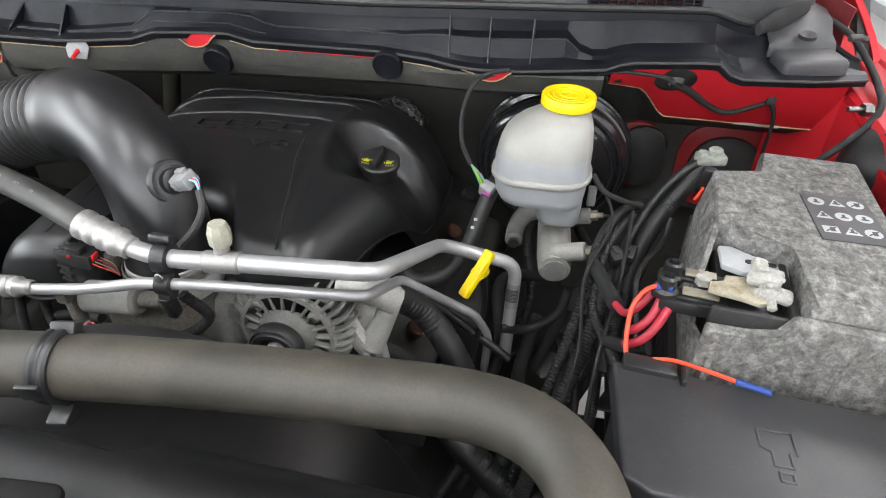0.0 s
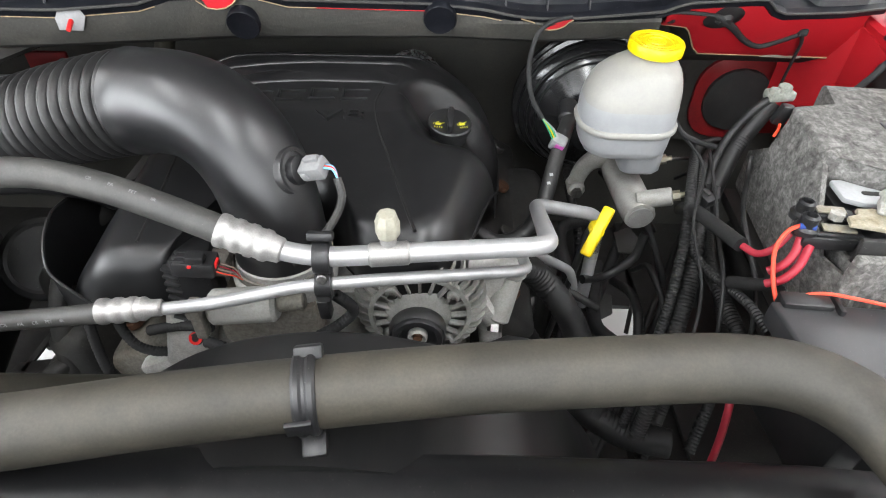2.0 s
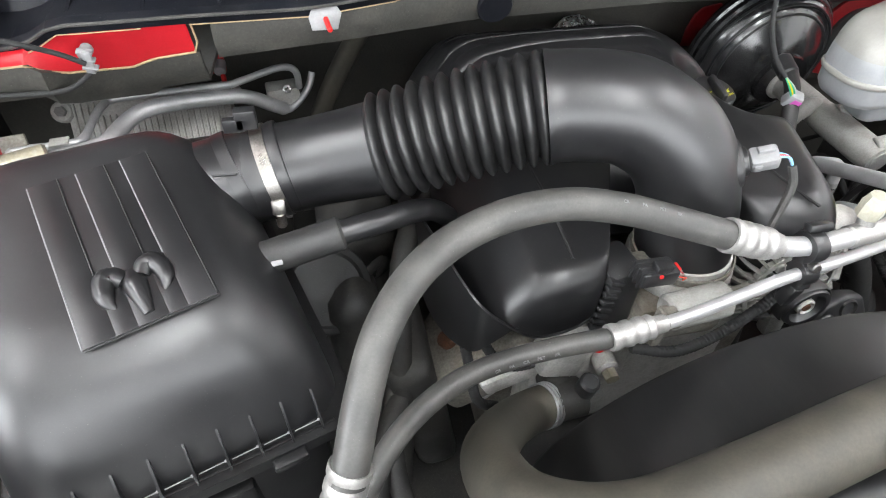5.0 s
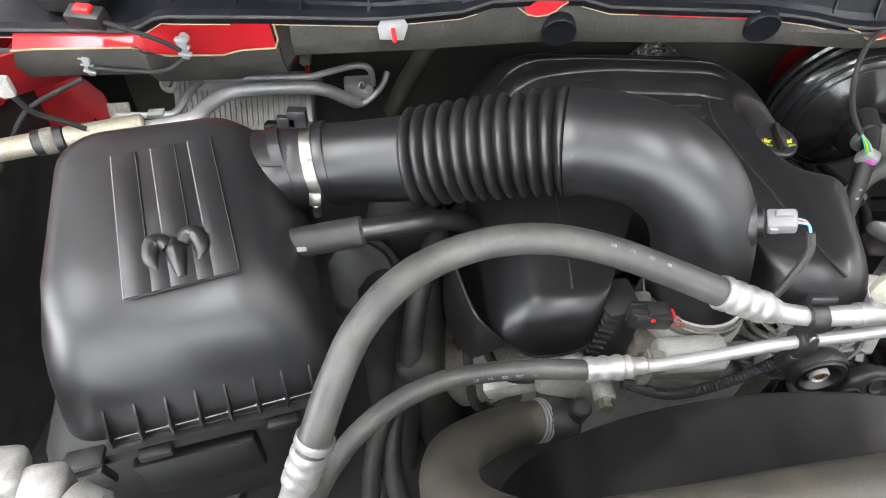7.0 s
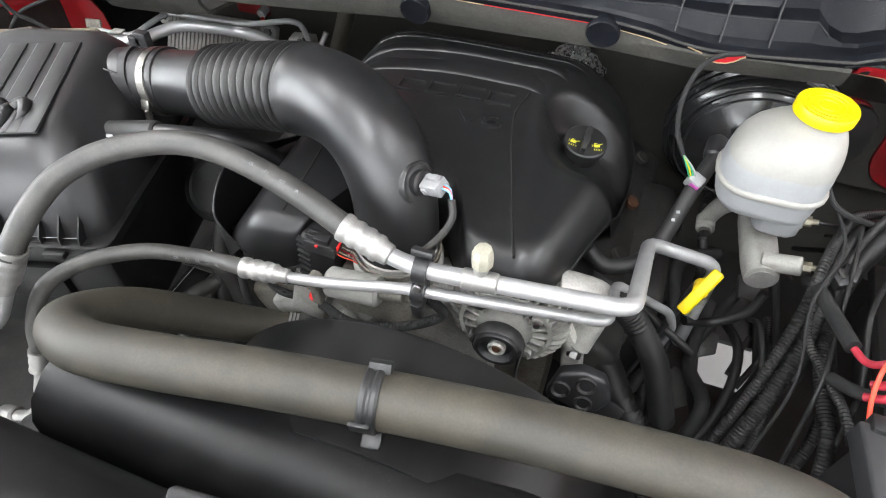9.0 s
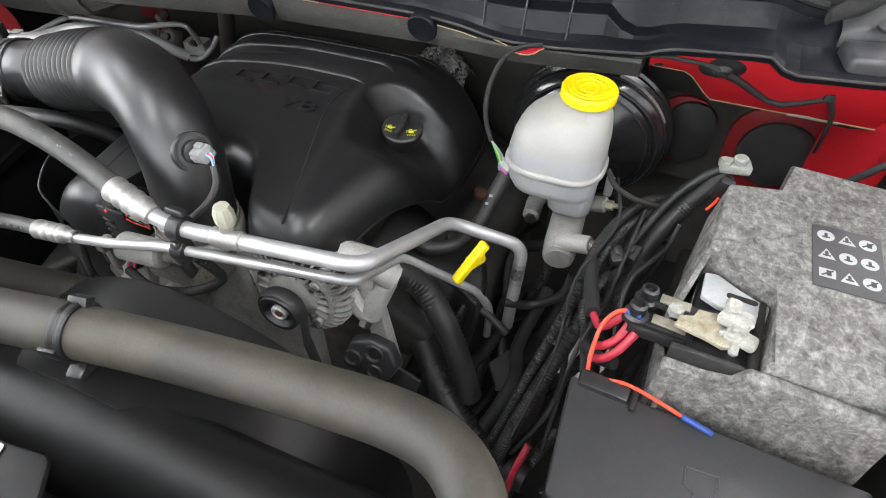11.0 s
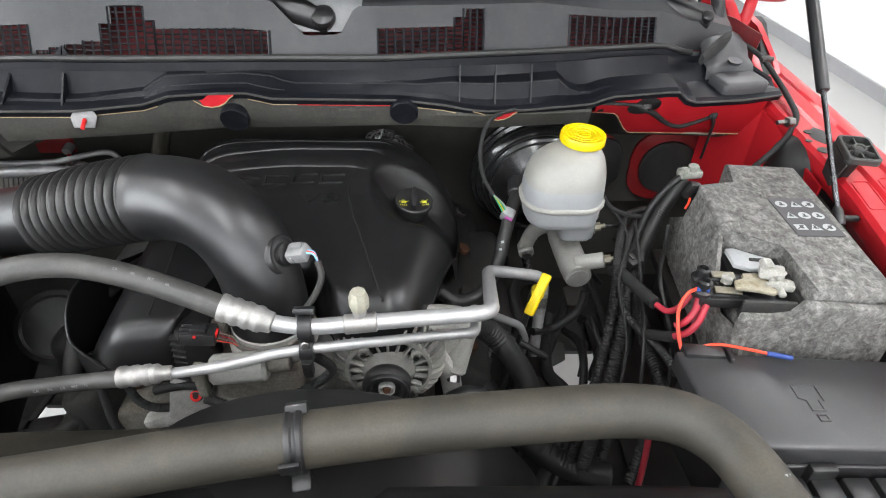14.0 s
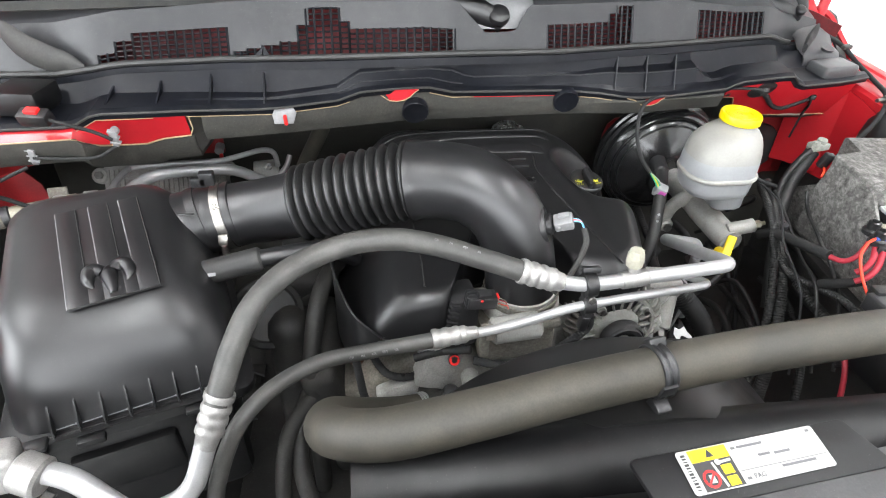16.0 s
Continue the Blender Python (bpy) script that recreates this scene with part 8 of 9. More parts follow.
def looms():
    """Ribbed and taped wiring looms between engine and battery."""
    specs = [
        ([(0.150, 0.80, 1.01), (0.125, 0.775, 1.022), (0.098, 0.749, 1.028), (0.072, 0.69, 1.034), (0.055, 0.638, 1.024), (0.048, 0.60, 0.990), (0.036, 0.56, 0.95), (0.020, 0.52, 0.90), (0.0, 0.48, 0.82), (-0.02, 0.45, 0.74)], 0.0062, True),
        ([(0.160, 0.78, 1.0), (0.135, 0.765, 1.018), (0.112, 0.742, 1.022), (0.086, 0.69, 1.030), (0.066, 0.640, 1.018), (0.058, 0.605, 0.985), (0.060, 0.575, 0.968), (0.072, 0.535, 0.968), (0.083, 0.475, 0.985), (0.090, 0.43, 0.985)], 0.0052, True),
        ([(0.095, 0.67, 0.975), (0.082, 0.64, 0.985), (0.070, 0.612, 0.980), (0.061, 0.575, 0.952), (0.045, 0.53, 0.912), (0.022, 0.48, 0.85), (0.0, 0.44, 0.76)], 0.0098, True),
        ([(0.10, 0.42, 0.88), (0.098, 0.47, 0.92), (0.090, 0.53, 0.935), (0.088, 0.58, 0.945), (0.10, 0.64, 0.95)], 0.009, True),
        ([(0.060, 0.66, 0.980), (0.056, 0.635, 1.002), (0.056, 0.612, 1.014), (0.062, 0.57, 1.026), (0.074, 0.518, 1.036)], 0.0088, False),
        ([(0.110, 0.470, 1.022), (0.098, 0.476, 1.014), (0.085, 0.487, 1.004), (0.075, 0.51, 0.985)], 0.0075, False),
    ]
    for pts, r, ribbed in specs:
        bm = B()
        if ribbed:
            corrugated(bm, spline(pts, 8), r, 0.0009, 0.0045)
        else:
            sweep(bm, spline(pts, 6), r, 12)
        solo("wiring_loom", bm, LOOMP if ribbed else TAPE, "black ribbed wiring loom beside the battery" if ribbed else "thick black cloth-taped wiring loom", "wiring", "wiring looms")
    random.seed(23)
    for k in range(3):
        u = k / 2
        pts = [(0.055 + 0.09 * u, 0.74 - 0.05 * u, 1.045 + random.uniform(-0.01, 0.02)), (0.060 + 0.07 * u + random.uniform(-0.012, 0.012), 0.66, 1.035 + random.uniform(-0.02, 0.02)), (0.055 + 0.06 * u + random.uniform(-0.015, 0.015), 0.58, 1.02 + random.uniform(-0.03, 0.02)), (0.045 + 0.06 * u + random.uniform(-0.01, 0.01), 0.50, 0.97 + random.uniform(-0.03, 0.02)), (0.02 + 0.08 * u, 0.43, 0.86)]
        bm = B()
        sweep(bm, spline(pts, 7), random.uniform(0.0018, 0.0042), 8)
        solo("wire", bm, (TAPE, LOOMP, LOOMP)[k % 3], "thin black wire among the looms", "wire", "thin wires")
    for x, y, z, rz in ((0.080, 0.645, 1.012, 30), (0.098, 0.665, 1.004, -15)):
        g = thing("wire_plug", (x, y, z), "small black wire plug taped to the looms", "connector", "wire plugs")
        bm = B()
        rbox(bm, (0.020, 0.026, 0.014), pose(x, y, z, 12, 0, rz), 0.003)
        part("housing", bm, BLACK, g)
        bm = B()
        rbox(bm, (0.006, 0.012, 0.003), pose(x, y, z + 0.0085, 12, 0, rz), 0.001)
        part("latch", bm, DUSTY, g)
    bm = B()
    sweep(bm, spline([(0.040, 0.722, 1.086), (0.055, 0.715, 1.068), (0.078, 0.712, 1.058), (0.105, 0.725, 1.045), (0.125, 0.745, 1.03)], 6), 0.0038, 8)
    solo("sensor_lead", bm, TAPE, "black twisted lead from the reservoir", "wire")
    # heater and lower hoses around the alternator side
    for pts, r, nm in (([(-0.19, 0.52, 1.0), (-0.15, 0.54, 0.96), (-0.10, 0.52, 0.90), (-0.06, 0.50, 0.80)], 0.017, "ribbed black heater hose beside the alternator"), ([(-0.21, 0.60, 0.95), (-0.15, 0.62, 0.90), (-0.08, 0.61, 0.86), (-0.04, 0.60, 0.84)], 0.006, "thin black hose beside the engine"), ([(-0.06, 0.64, 0.86), (-0.02, 0.66, 0.85), (0.02, 0.67, 0.88), (0.03, 0.68, 0.92)], 0.007, "glossy black hose below the master cylinder"), ([(-0.16, 0.55, 0.84), (-0.10, 0.50, 0.78), (-0.02, 0.46, 0.74), (0.05, 0.44, 0.74)], 0.02, "thick taped loom crossing below")):
        bm = B()
        if r > 0.015:
            corrugated(bm, spline(pts, 8), r, 0.0012, 0.007, 16)
        else:
            sweep(bm, spline(pts, 8), r, 12)
        # darker black than rubber, standing in for the shade down there
        solo("hose", bm, LOOMP, nm, "hose", "small hoses")
    bm = B()
    gm = Matrix.Translation((0.146, 0.910, 1.1615)) @ pose(0, 0, 0, 122, 0, 8) @ Matrix.Diagonal((1.15, 0.9, 1, 1))
    lathe(bm, [(0, 0.0), (0.026, 0.0), (0.027, 0.002), (0.023, 0.004), (0.012, 0.005), (0.008, 0.012), (0, 0.012)], gm, 24)
    solo("loom_grommet", bm, LOOMP, "round black rubber grommet in the red panel", "grommet")
    for cx, cy, cz in ((0.063, 0.895, 1.160), (0.077, 0.882, 1.183)):
        g = thing("panel_clip", (cx, cy, cz), "small black clip on the red panel", "clip", "panel clips")
        bm = B()
        rbox(bm, (0.012, 0.006, 0.010), pose(cx, cy, cz, 20, 0, 8), 0.002)
        part("body", bm, LOOMP, g)
    # loom along the right wall
    bm = B()
    sweep(bm, spline([(0.030, 0.872, 1.172), (0.056, 0.877, 1.177), (0.096, 0.887, 1.173), (0.128, 0.896, 1.167), (0.146, 0.902, 1.158), (0.174, 0.925, 1.139), (0.210, 0.950, 1.111), (0.240, 0.959, 1.099), (0.266, 0.956, 1.108), (0.294, 0.949, 1.124)], 6), lambda f: curve_at([(0, 0.0028), (0.3, 0.003), (0.45, 0.0058), (0.7, 0.0048), (1, 0.004)], f), 10)
    solo("wiring_loom", bm, TAPE, "grey-black taped loom clipped along the red panel", "wiring", "wiring looms")
    bm = B()
    sweep(bm, spline([(0.296, 0.948, 1.126), (0.310, 0.962, 1.104), (0.322, 0.986, 1.072), (0.326, 1.0, 1.01)], 4), 0.005, 10, sx=0.5)
    rbox(bm, (0.014, 0.012, 0.012), pose(0.296, 0.947, 1.128), 0.003)
    solo("wiring_loom", bm, TAPE, "taped loom hanging down the red firewall", "wiring", "wiring looms")
    bm = B()
    sweep(bm, spline([(0.380, 1.105, 1.220), (0.404, 1.085, 1.209), (0.421, 1.06, 1.197), (0.438, 1.02, 1.172), (0.436, 0.96, 1.158), (0.424, 0.90, 1.148), (0.404, 0.87, 1.130), (0.376, 0.85, 1.108), (0.350, 0.838, 1.087), (0.31, 0.83, 1.045)], 6), 0.0052, 10)
    solo("wiring_loom", bm, TAPE, "black taped loom down the red inner panel", "wiring", "wiring looms")
    g = thing("loom_clip", (0.421, 1.06, 1.197), "grey plastic loom clip beside the hood hinge", "clip", "loom clips")
    bm = B()
    rbox(bm, (0.024, 0.010, 0.010), pose(0.421, 1.055, 1.200, 30, 0, 20), 0.003)
    rod(bm, (0.430, 1.062, 1.198), (0.442, 1.066, 1.196), 0.005, 10)
    part("body", bm, DUSTY, g)
    s = thing("ground_stud", (0.385, 0.863, 1.154), "steel stud with a nut on the red panel", "bolt")
    bm = B()
    hexa(bm, (0.396, 0.863, 1.154), (0.384, 0.860, 1.154), 0.009)
    rod(bm, (0.39, 0.863, 1.154), (0.366, 0.858, 1.154), 0.004, 10)
    part("nut", bm, STEEL, s)
    s = thing("fender_bolt", (0.35, 0.335, 1.072), "flanged steel bolt in the red rail", "bolt")
    bm = B()
    lathe(bm, [(0, 0), (0.012, 0), (0.012, 0.003), (0, 0.003)], frame_to((0.356, 0.335, 1.072), (0.33, 0.328, 1.075)), 16)
    hexa(bm, (0.353, 0.334, 1.072), (0.340, 0.331, 1.0735), 0.008)
    part("head", bm, STEEL, s)
    # cup behind the battery
    u = thing("strut_tower_cup", (0.45, 0.84, 1.0), "dusty black round plastic cap behind the battery", "cap")
    bm = B()
    lathe(bm, [(0.080, -0.10), (0.077, -0.02), (0.072, 0.012), (0.060, 0.034), (0.042, 0.048), (0.020, 0.054), (0, 0.055)], pose(0.450, 0.840, 1.086, 8, -8), 40)
    part("dome", bm, LOOMP, u)


# ---------------------------------------------------------------- rear left corner


def rear_left():
    c = thing("pad_clip", (-0.785, 0.79, 1.19), "pale square washer with a red pin on the insulating pad", "clip")
    y = lip_y(-0.785)
    m = Matrix.Translation((-0.789, y - 0.004, 1.176)) @ pose(0, 0, 0, 74, 0, 8)
    bm = B()
    prism(bm, [(-0.018, -0.012), (0.013, -0.014), (0.020, 0.004), (0.015, 0.013), (-0.015, 0.012), (-0.020, 0.003)], 0.0018, m, 0.0006)
    part("washer", bm, GREYP, c)
    bm = B()
    rod(bm, m @ Vector((0, 0, 0)), m @ Vector((0.001, -0.012, 0.018)), 0.0032, 12, 0.0008)
    part("pin", bm, REDP, c, "red plastic pin")
    # air-conditioning tubes and controller
    t = thing("evaporator_lines", (-1.0, 0.95, 1.0), "pair of bright aluminium lines running to the firewall", "pipe")
    bm = B()
    sweep(bm, spline([(-1.155, 0.724, 1.058), (-1.127, 0.736, 1.052), (-1.092, 0.750, 1.051), (-1.072, 0.768, 1.050), (-1.062, 0.798, 1.050), (-1.046, 0.828, 1.050), (-1.020, 0.846, 1.048), (-0.971, 0.868, 1.040), (-0.930, 0.884, 1.032), (-0.905, 0.898, 1.018), (-0.885, 0.912, 0.998), (-0.868, 0.930, 0.978)], 6), 0.0105, 16)
    part("pipe", bm, ALU, t, "thick bright pipe")
    bm = B()
    sweep(bm, spline([(-1.182, 0.742, 1.044), (-1.181, 0.757, 1.050), (-1.172, 0.764, 1.051), (-1.118, 0.773, 1.048), (-1.105, 0.790, 1.046), (-1.101, 0.825, 1.049), (-1.092, 0.852, 1.053), (-1.074, 0.866, 1.053), (-0.945, 0.884, 1.050), (-0.920, 0.892, 1.050), (-0.889, 0.913, 1.049), (-0.865, 0.924, 1.050), (-0.848, 0.930, 1.046), (-0.840, 0.933, 1.034), (-0.840, 0.945, 1.005)], 5), 0.0052, 12)
    part("pipe", bm, ALU, t, "thin bright pipe")
    bm = B()
    sweep(bm, spline([(-0.872, 0.935, 0.970), (-0.858, 0.947, 0.967), (-0.842, 0.956, 0.976), (-0.826, 0.966, 0.993), (-0.818, 0.976, 1.012)], 5), 0.0055, 12)
    part("stub", bm, ALU, t, "bent bright stub pipe")
    bm = B()
    rbox(bm, (0.050, 0.034, 0.030), pose(-0.868, 0.966, 0.985, 0, 0, 8), 0.004)
    part("flange_block", bm, CAST, t)
    bm = B()
    hexa(bm, (-0.859, 0.952, 0.998), (-0.859, 0.942, 1.004), 0.007)
    rod(bm, (-0.859, 0.944, 1.003), (-0.857, 0.934, 1.006), 0.0035, 10)
    part("bolt", bm, STEEL, t)
    bm = B()
    rbox(bm, (0.022, 0.016, 0.003), pose(-1.128, 0.771, 1.0535, 0, 0, 8), 0.001)
    part("pipe_clip", bm, CAST, t, "folded alloy pipe clip")
    d = thing("receiver_pipe", (-1.2, 0.73, 1.04), "tarnished alloy pipe with a black band clamp", "pipe")
    bm = B()
    rod(bm, (-1.30, 0.650, 1.066), (-1.125, 0.730, 1.063), 0.0145, 20, 0.003)
    part("tube", bm, BRASS, d)
    bm = B()
    rod(bm, (-1.246, 0.6747, 1.0655), (-1.212, 0.6903, 1.0648), 0.0168, 20, 0.002)
    part("band", bm, BLACK, d)
    bm = B()
    rod(bm, (-1.236, 0.6793, 1.0653), (-1.222, 0.6857, 1.065), 0.0173, 20, 0.001)
    part("band_plate", bm, CASTD, d)
    bm = B()
    rbox(bm, (0.030, 0.006, 0.034), pose(-1.175, 0.765, 1.052, -20, 0, 10), 0.002)
    rbox(bm, (0.034, 0.022, 0.005), pose(-1.160, 0.752, 1.050, 0, 0, 10), 0.002)
    part("bracket", bm, CASTD, d)
    e = thing("engine_controller", (-0.93, 0.90, 0.98), "finned cast alloy controller box", "controller")
    bm = B()
    E = Matrix.Translation((-1.068, 0.962, 0.952)) @ pose(0, 0, 0, -35, 0, 4)
    rbox(bm, (0.235, 0.05, 0.10), E, 0.006)
    part("case", bm, CAST, e)
    for k in range(24):
        bm = B()
        rbox(bm, (0.0030, 0.006, 0.060 if 3 < k < 20 else 0.080), E @ pose(-0.106 + 0.0092 * k, -0.026, -0.012 if 3 < k < 20 else 0), 0.001)
        part("fin", bm, CAST, e)
    for sx_ in (-1, 1):
        bm = B()
        rod(bm, E @ Vector((sx_ * 0.122, -0.012, 0.030)), E @ Vector((sx_ * 0.122, -0.030, 0.030)), 0.016, 16, 0.003)
        g = part("lug", bm, CAST, e)
        bm = B()
        hexa(bm, E @ Vector((sx_ * 0.122, -0.030, 0.030)), E @ Vector((sx_ * 0.122, -0.038, 0.030)), 0.008)
        part("bolt", bm, STEEL, g)
    bm = B()
    rbox(bm, (0.05, 0.03, 0.03), pose(-0.995, 0.89, 0.945, -20, 0, 6), 0.004)
    part("plug", bm, BLACK, e)
    # small sensor on the firewall behind the lines
    w = thing("firewall_sensor", (-0.955, 0.975, 1.035), "small grey plug with a red pin on the red firewall", "connector")
    bm = B()
    rod(bm, (-0.955, 0.985, 1.035), (-0.955, 0.962, 1.030), 0.009, 14, 0.002)
    part("body", bm, GREYP, w)
    bm = B()
    rod(bm, (-0.952, 0.965, 1.024), (-0.950, 0.952, 1.014), 0.004, 10, 0.001)
    part("pin", bm, REDP, w, "red plastic pin")
    # grey heater hose, pale and matt
    h = B()
    sweep(h, spline([(-0.725, 0.93, 1.13), (-0.752, 0.945, 1.068), (-0.785, 0.965, 1.00), (-0.815, 0.98, 0.93)], 5), 0.016, 14)
    solo("heater_hose", h, HOSE, "dusty olive heater hose under the cowl", "hose")
    # left red inner panel and its loom
    p = thing("ground_clip", (-1.30, 0.74, 1.13), "dusty white clip on the red inner panel", "clip")
    bm = B()
    rbox(bm, (0.018, 0.014, 0.026), pose(-1.225, 0.656, 1.160, 0, 0, 20), 0.005)
    part("body", bm, OXIDE, p)
    bm = B()
    sweep(bm, spline([(-1.223, 0.657, 1.148), (-1.215, 0.665, 1.12), (-1.20, 0.68, 1.10), (-1.18, 0.69, 1.08)], 5), 0.0035, 10)
    part("lead", bm, TAPE, p)
    bm = B()
    sweep(bm, spline([(-1.30, 0.66, 1.03), (-1.275, 0.68, 1.07), (-1.25, 0.70, 1.10), (-1.215, 0.72, 1.115), (-1.185, 0.735, 1.125)], 6), 0.003, 10)
    solo("wiring_loom", bm, TAPE, "black taped loom in the rear corner", "wiring", "wiring looms")
    bm = B()
    sweep(bm, spline([(-1.175, 0.742, 1.138), (-1.13, 0.745, 1.133), (-1.08, 0.745, 1.135), (-1.05, 0.752, 1.150)], 5), 0.003, 10)
    solo("wiring_loom", bm, TAPE, "black taped loom clipped to the pad", "wiring", "wiring looms")
    for x, z in ((-1.178, 1.146), (-1.050, 1.172)):
        q = thing("loom_clip", (x, 0.72, z), "grey plastic loom clip on the firewall", "clip", "loom clips")
        bm = B()
        yy = lip_y(x) - 0.008
        rod(bm, (x, yy + 0.01, z), (x, yy - 0.006, z), 0.007, 12, 0.001)
        rbox(bm, (0.010, 0.006, 0.030), pose(x + 0.002, yy - 0.006, z - 0.008, 15, 10, 0), 0.002)
        for k in range(3):
            rbox(bm, (0.016, 0.008, 0.0025), pose(x + 0.002, yy - 0.006, z + 0.004 - 0.009 * k, 15, 10, 0), 0.0008)
        part("body", bm, GREYP, q)
    r = thing("cowl_plug", (-1.13, 0.725, 1.19), "black plug with a red lock on the cowl edge", "connector")
    bm = B()
    rbox(bm, (0.045, 0.022, 0.020), pose(-1.144, 0.735, 1.208, 20, 0, -10), 0.003)
    part("housing", bm, BLACK, r)
    bm = B()
    rbox(bm, (0.020, 0.012, 0.006), pose(-1.144, 0.732, 1.2195, 20, 0, -10), 0.001)
    part("lock", bm, REDP, r, "red lock tab")
    bm = B()
    sweep(bm, spline([(-1.124, 0.728, 1.206), (-1.10, 0.728, 1.198), (-1.07, 0.738, 1.180), (-1.05, 0.744, 1.164)], 5), 0.0030, 8)
    part("lead", bm, TAPE, r)


def lower_bay():
    """Dark parts deep in the engine bay."""
    f = thing("frame_rail", (0.1, 0.6, 0.5), "black steel chassis rail under the engine bay", "frame rail", "frame rails")
    bm = B()
    rbox(bm, (0.07, 1.3, 0.14), pose(-0.02, 0.62, 0.50), 0.01)
    part("rail", bm, DEEP, f)
    copy_thing(f, pose(-0.72, 0.6, 0.5))
    # plain boxes added to fill the dark bay and hide the floor
    for x0, y0, z0, sx_, sy_, sz_, nm in ((-0.14, 0.80, 0.72, 0.10, 0.3, 0.3, "filler box below the brake booster"), (-0.80, 0.60, 0.72, 0.07, 0.10, 0.4, "filler box beside the engine front"), (-0.78, 0.82, 0.75, 0.12, 0.25, 0.3, "filler box beside the engine rear")):
        t = thing("bay_filler", (x0, y0, z0 - sz_ / 2), "dirty black " + nm, "engine part", "deep bay parts")
        bm = B()
        rbox(bm, (sx_, sy_, sz_), pose(x0, y0, z0), 0.03, 3)
        part("body", bm, DEEP, t)
    # panels added to hide the bright floor; gaps and straps fit the camera's view
    u = thing("floor_blocker", (-0.4, 0.6, 0.60), "black panels added to hide the floor, gaps fitted to the camera's view", "splash shield")
    X_ = [-1.36, -1.02, -0.90, 0.025, 0.135, 0.44]
    for k in range(5):
        bm = B()
        x0, x1 = X_[k] - 0.006 * (k in (0, 2, 4)), X_[k + 1] + 0.006 * (k in (0, 2, 4))
        if k == 1:
            spans = ((0.05, 0.65), (0.69, 1.14))
        elif k == 3:
            spans = ((0.05, 0.73), (0.84, 1.14))
        else:
            spans = ((0.05, 1.14),)
        for a, b in spans:
            rbox(bm, (x1 - x0, b - a, 0.012), pose((x0 + x1) / 2, (a + b) / 2, 0.61 - 0.016 * (k % 2)), 0.003)
        part("panel", bm, DEEP, u)
    for nm, poly in (("strap", [(0.075, 0.745), (0.083, 0.742), (0.122, 0.846), (0.113, 0.846)]), ("strap", [(0.02, 0.80), (0.052, 0.812), (0.056, 0.845), (0.02, 0.845)]), ("strap", [(0.105, 0.725), (0.14, 0.725), (0.14, 0.775), (0.126, 0.77)]), ("strap", [(-1.012, 0.61), (-1.000, 0.61), (-0.990, 0.755), (-1.004, 0.755)]), ("strap", [(-0.925, 0.735), (-0.895, 0.72), (-0.895, 0.755), (-0.96, 0.755)]), ("strap", [(-1.03, 0.61), (-0.895, 0.61), (-0.895, 0.70), (-0.922, 0.70), (-0.932, 0.648), (-1.02, 0.632)])):
        bm = B()
        prism(bm, poly, 0.006, Matrix.Translation((0, 0, 0.622)), 0.0015)
        part(nm, bm, DEEP, u)
    for pts, r in (([(-0.76, 0.46, 0.60), (-0.755, 0.46, 0.80), (-0.75, 0.50, 0.93), (-0.73, 0.58, 0.99), (-0.68, 0.66, 1.0)], 0.014), ([(-0.80, 0.34, 0.60), (-0.80, 0.35, 0.76), (-0.79, 0.40, 0.84), (-0.76, 0.46, 0.85), (-0.72, 0.52, 0.85)], 0.012), ([(-0.70, 0.30, 0.66), (-0.75, 0.33, 0.74), (-0.775, 0.40, 0.82), (-0.75, 0.52, 0.86), (-0.70, 0.60, 0.86)], 0.013)):
        bm = B()
        sweep(bm, spline(pts, 7), r, 14)
        solo("coolant_hose", bm, DEEP, "dirty black coolant hose beside the engine", "hose", "coolant hoses")
    # dark clutter below the brake cylinder and beside the battery, shade put into its black
    random.seed(11)
    for k in range(16):
        x, y, z = -0.13 + 0.017 * k, random.uniform(0.56, 0.86), random.uniform(0.66, 0.80)
        pts = [(x - 0.05, y - 0.14, z - 0.06), (x, y - 0.05, z + random.uniform(0.0, 0.07)), (x + random.uniform(-0.04, 0.05), y + 0.05, z + random.uniform(0.02, 0.10)), (x + random.uniform(-0.03, 0.06), y + 0.16, z + random.uniform(-0.05, 0.06))]
        bm = B()
        if k % 3 == 0:
            corrugated(bm, spline(pts, 6), random.uniform(0.006, 0.010), 0.0009, 0.005)
        else:
            sweep(bm, spline(pts, 6), random.uniform(0.004, 0.013), 10)
        solo("bay_hose", bm, (LOOMP, TAPE, LOOMP)[k % 3], "hose deep in the engine bay with shade put into its black", "hose", "deep hoses")
    for x, y, z, s, an in ((0.055, 0.80, 0.80, 0.03, 20), (-0.03, 0.60, 0.74, 0.035, 50), (0.01, 0.74, 0.70, 0.03, -30)):
        bm = B()
        prism(bm, [(-s, -s * 0.6), (s * 0.5, -s * 0.8), (s, 0), (s * 0.4, s), (-s * 0.8, s * 0.7)], 0.006, pose(x, y, z, 25, 10, an), 0.002)
        solo("bracket", bm, DUSTY, "dull black steel bracket deep in the engine bay", "bracket", "deep brackets")
    # block added on the camera's line to the left floor gap, to hide it
    bm = B()
    rbox(bm, (0.06, 0.2, 0.26), pose(-0.725, 0.56, 0.77, 0, -10, 0), 0.02, 3)
    solo("gap_blocker", bm, DEEP, "black block added to hide a floor gap from the camera", "shield")
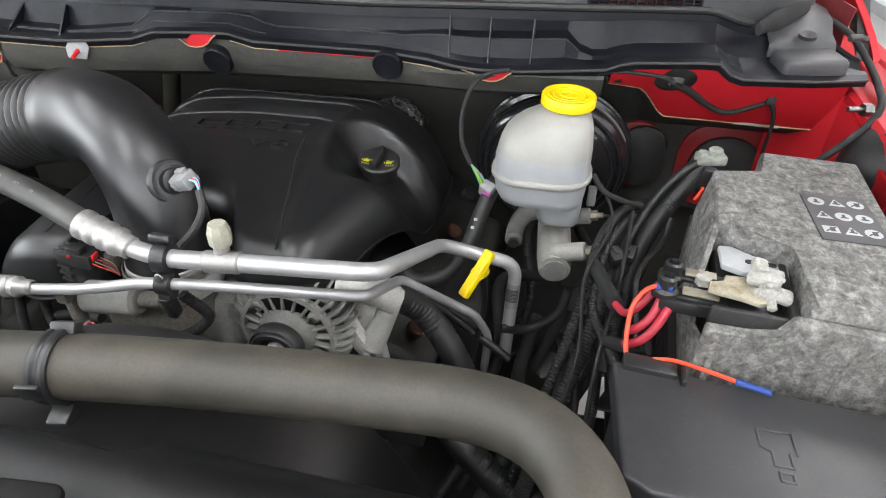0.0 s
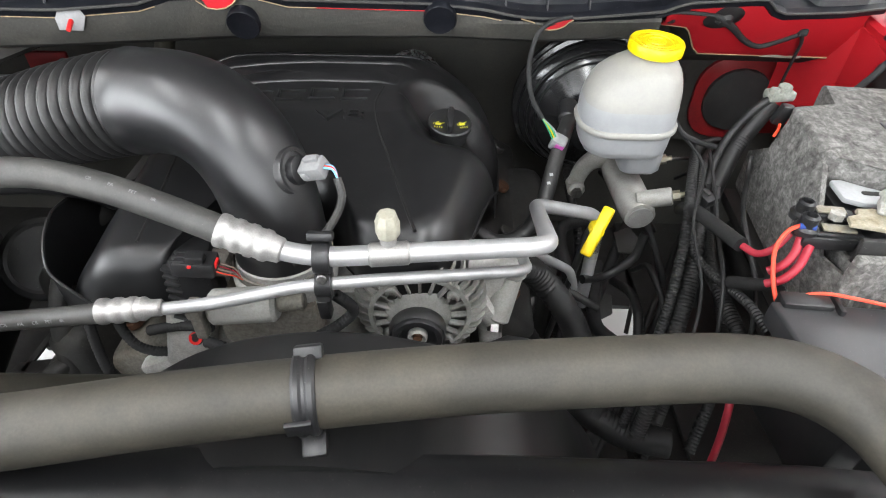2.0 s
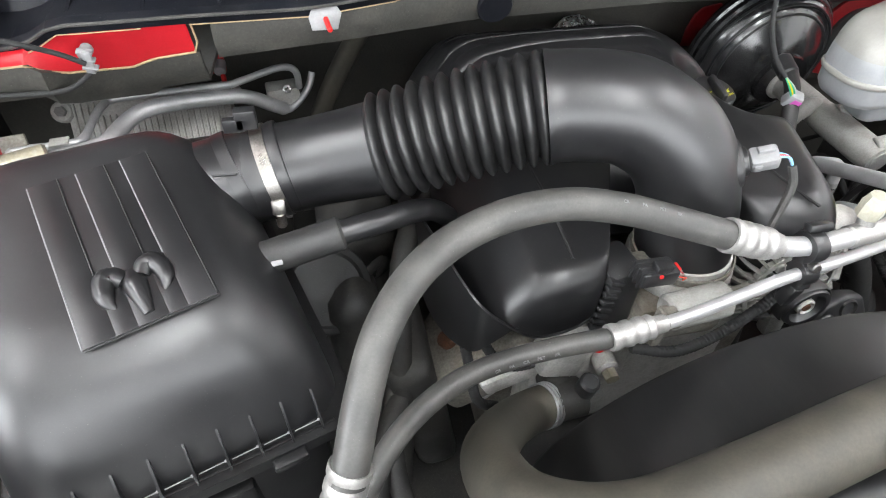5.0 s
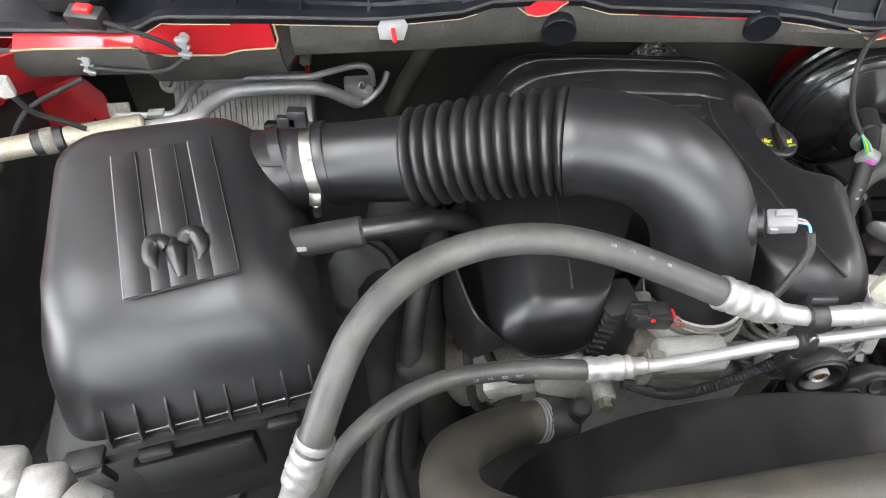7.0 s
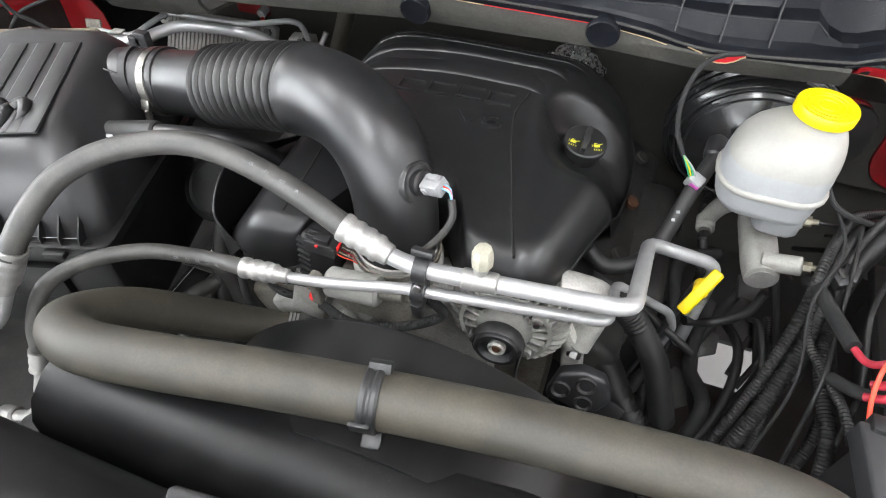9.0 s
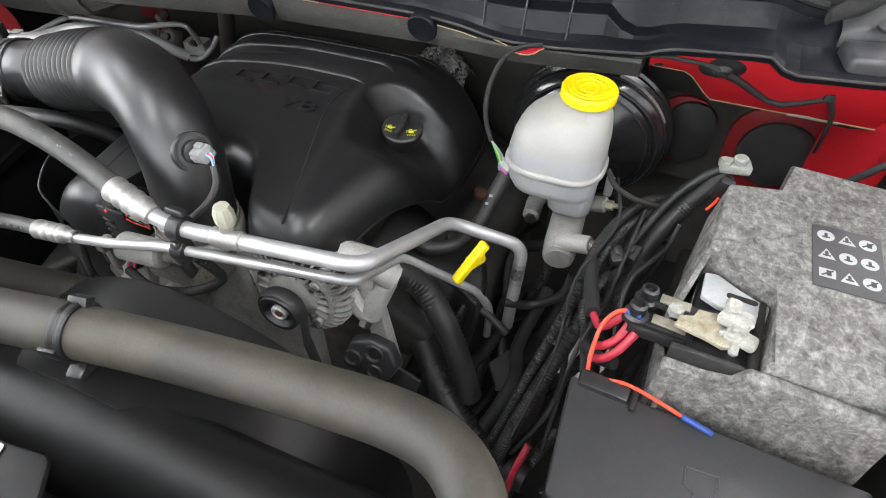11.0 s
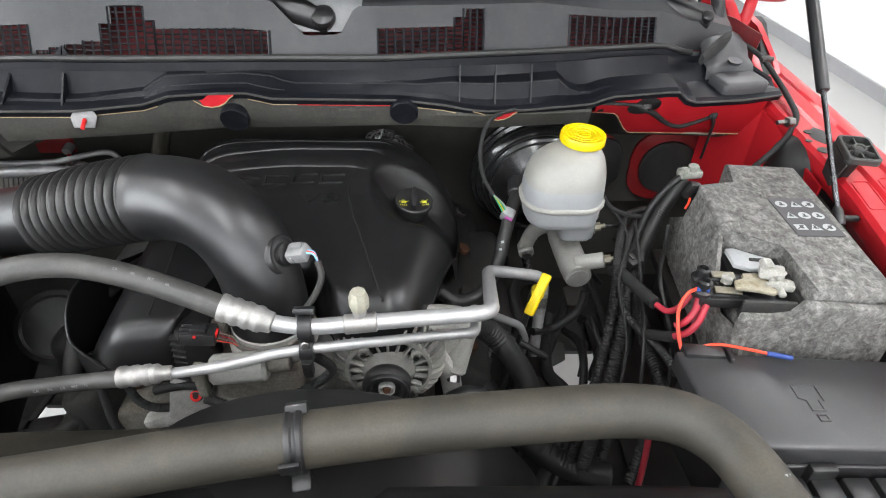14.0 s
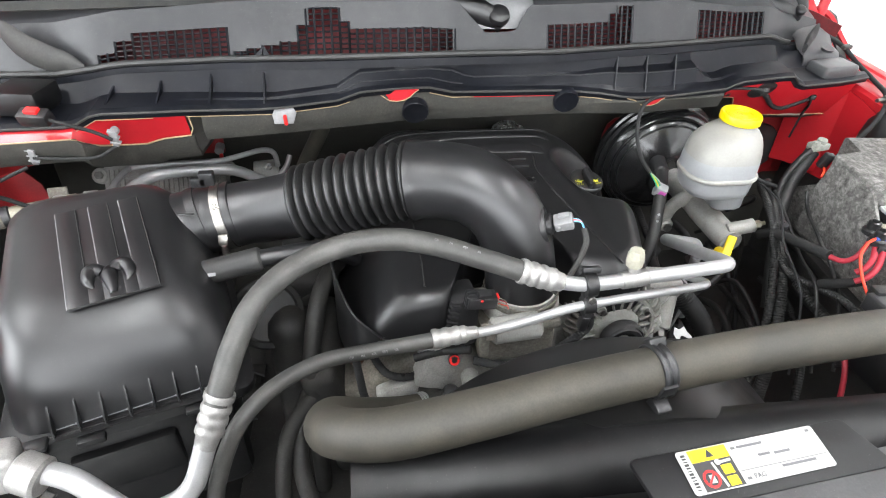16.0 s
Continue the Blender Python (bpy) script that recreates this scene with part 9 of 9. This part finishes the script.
    for pts in ([(-0.68, 0.50, 1.0), (-0.665, 0.47, 0.95), (-0.64, 0.45, 0.91), (-0.60, 0.45, 0.90), (-0.56, 0.46, 0.92)], [(-0.69, 0.47, 0.99), (-0.68, 0.44, 0.92), (-0.67, 0.43, 0.87), (-0.64, 0.44, 0.83)], [(-0.60, 0.43, 0.96), (-0.56, 0.43, 0.97), (-0.52, 0.42, 0.98)], [(-0.52, 0.40, 0.98), (-0.47, 0.39, 0.975), (-0.41, 0.40, 0.985), (-0.36, 0.41, 1.02), (-0.375, 0.40, 1.06)]):
        bm = B()
        corrugated(bm, spline(pts, 7), 0.0056, 0.0008, 0.0045)
        solo("wiring_loom", bm, TAPE, "dark wiring loom across the engine front", "wiring", "wiring looms")
    k = thing("coil_plug", (-0.547, 0.425, 0.955), "red-locked black sensor plug on the engine front", "connector")
    bm = B()
    lathe(bm, [(0.004, 0), (0.0075, 0), (0.0075, 0.006), (0.004, 0.006)], frame_to((-0.543, 0.424, 0.958), (-0.543, 0.409, 0.968)), 14)
    part("lock_ring", bm, REDP, k, "red lock ring")
    bm = B()
    rod(bm, (-0.543, 0.444, 0.950), (-0.543, 0.419, 0.960), 0.0085, 12, 0.002)
    part("body", bm, BLACK, k)
    b = thing("red_cable", (0.02, 0.33, 0.9), "thick red cable running down behind the hose", "wire")
    bm = B()
    sweep(bm, spline([(0.048, 0.385, 0.945), (0.042, 0.365, 0.925), (0.036, 0.345, 0.88), (0.03, 0.33, 0.8)], 5), 0.0042, 10)
    part("cable", bm, PINKW, b)
    g = thing("black_horn", (-0.83, 0.73, 0.92), "round black disc-shaped part beside the engine", "horn")
    bm = B()
    hm = frame_to((-0.832, 0.60, 0.91), (-0.80, 0.48, 1.03))
    lathe(bm, [(0, 0), (0.056, 0), (0.060, 0.004), (0.058, 0.010), (0.050, 0.012), (0.046, 0.009), (0.02, 0.010), (0, 0.014)], hm, 32)
    part("disc", bm, LOOMP, g)
    for an in (20, 90, 160, 250, 320):
        bm = B()
        lathe(bm, [(0, 0.0092), (0.006, 0.0092), (0.006, 0.0104), (0, 0.0104)], hm @ pose(0.036 * math.cos(radians(an)), 0.036 * math.sin(radians(an)), 0), 12)
        part("hole", bm, LOOMP, g, "dark hole in the disc")
    bm = B()
    sweep(bm, spline([hm @ Vector((0.05, 0.0, 0.0)), hm @ Vector((0.085, 0.01, -0.005)), (-0.775, 0.62, 0.84)], 4), 0.010, 8, sx=0.4)
    part("bracket_arm", bm, DEEP, g)


brakes()
dipstick()
battery()
fuse_box()
looms()
rear_left()
lower_bay()
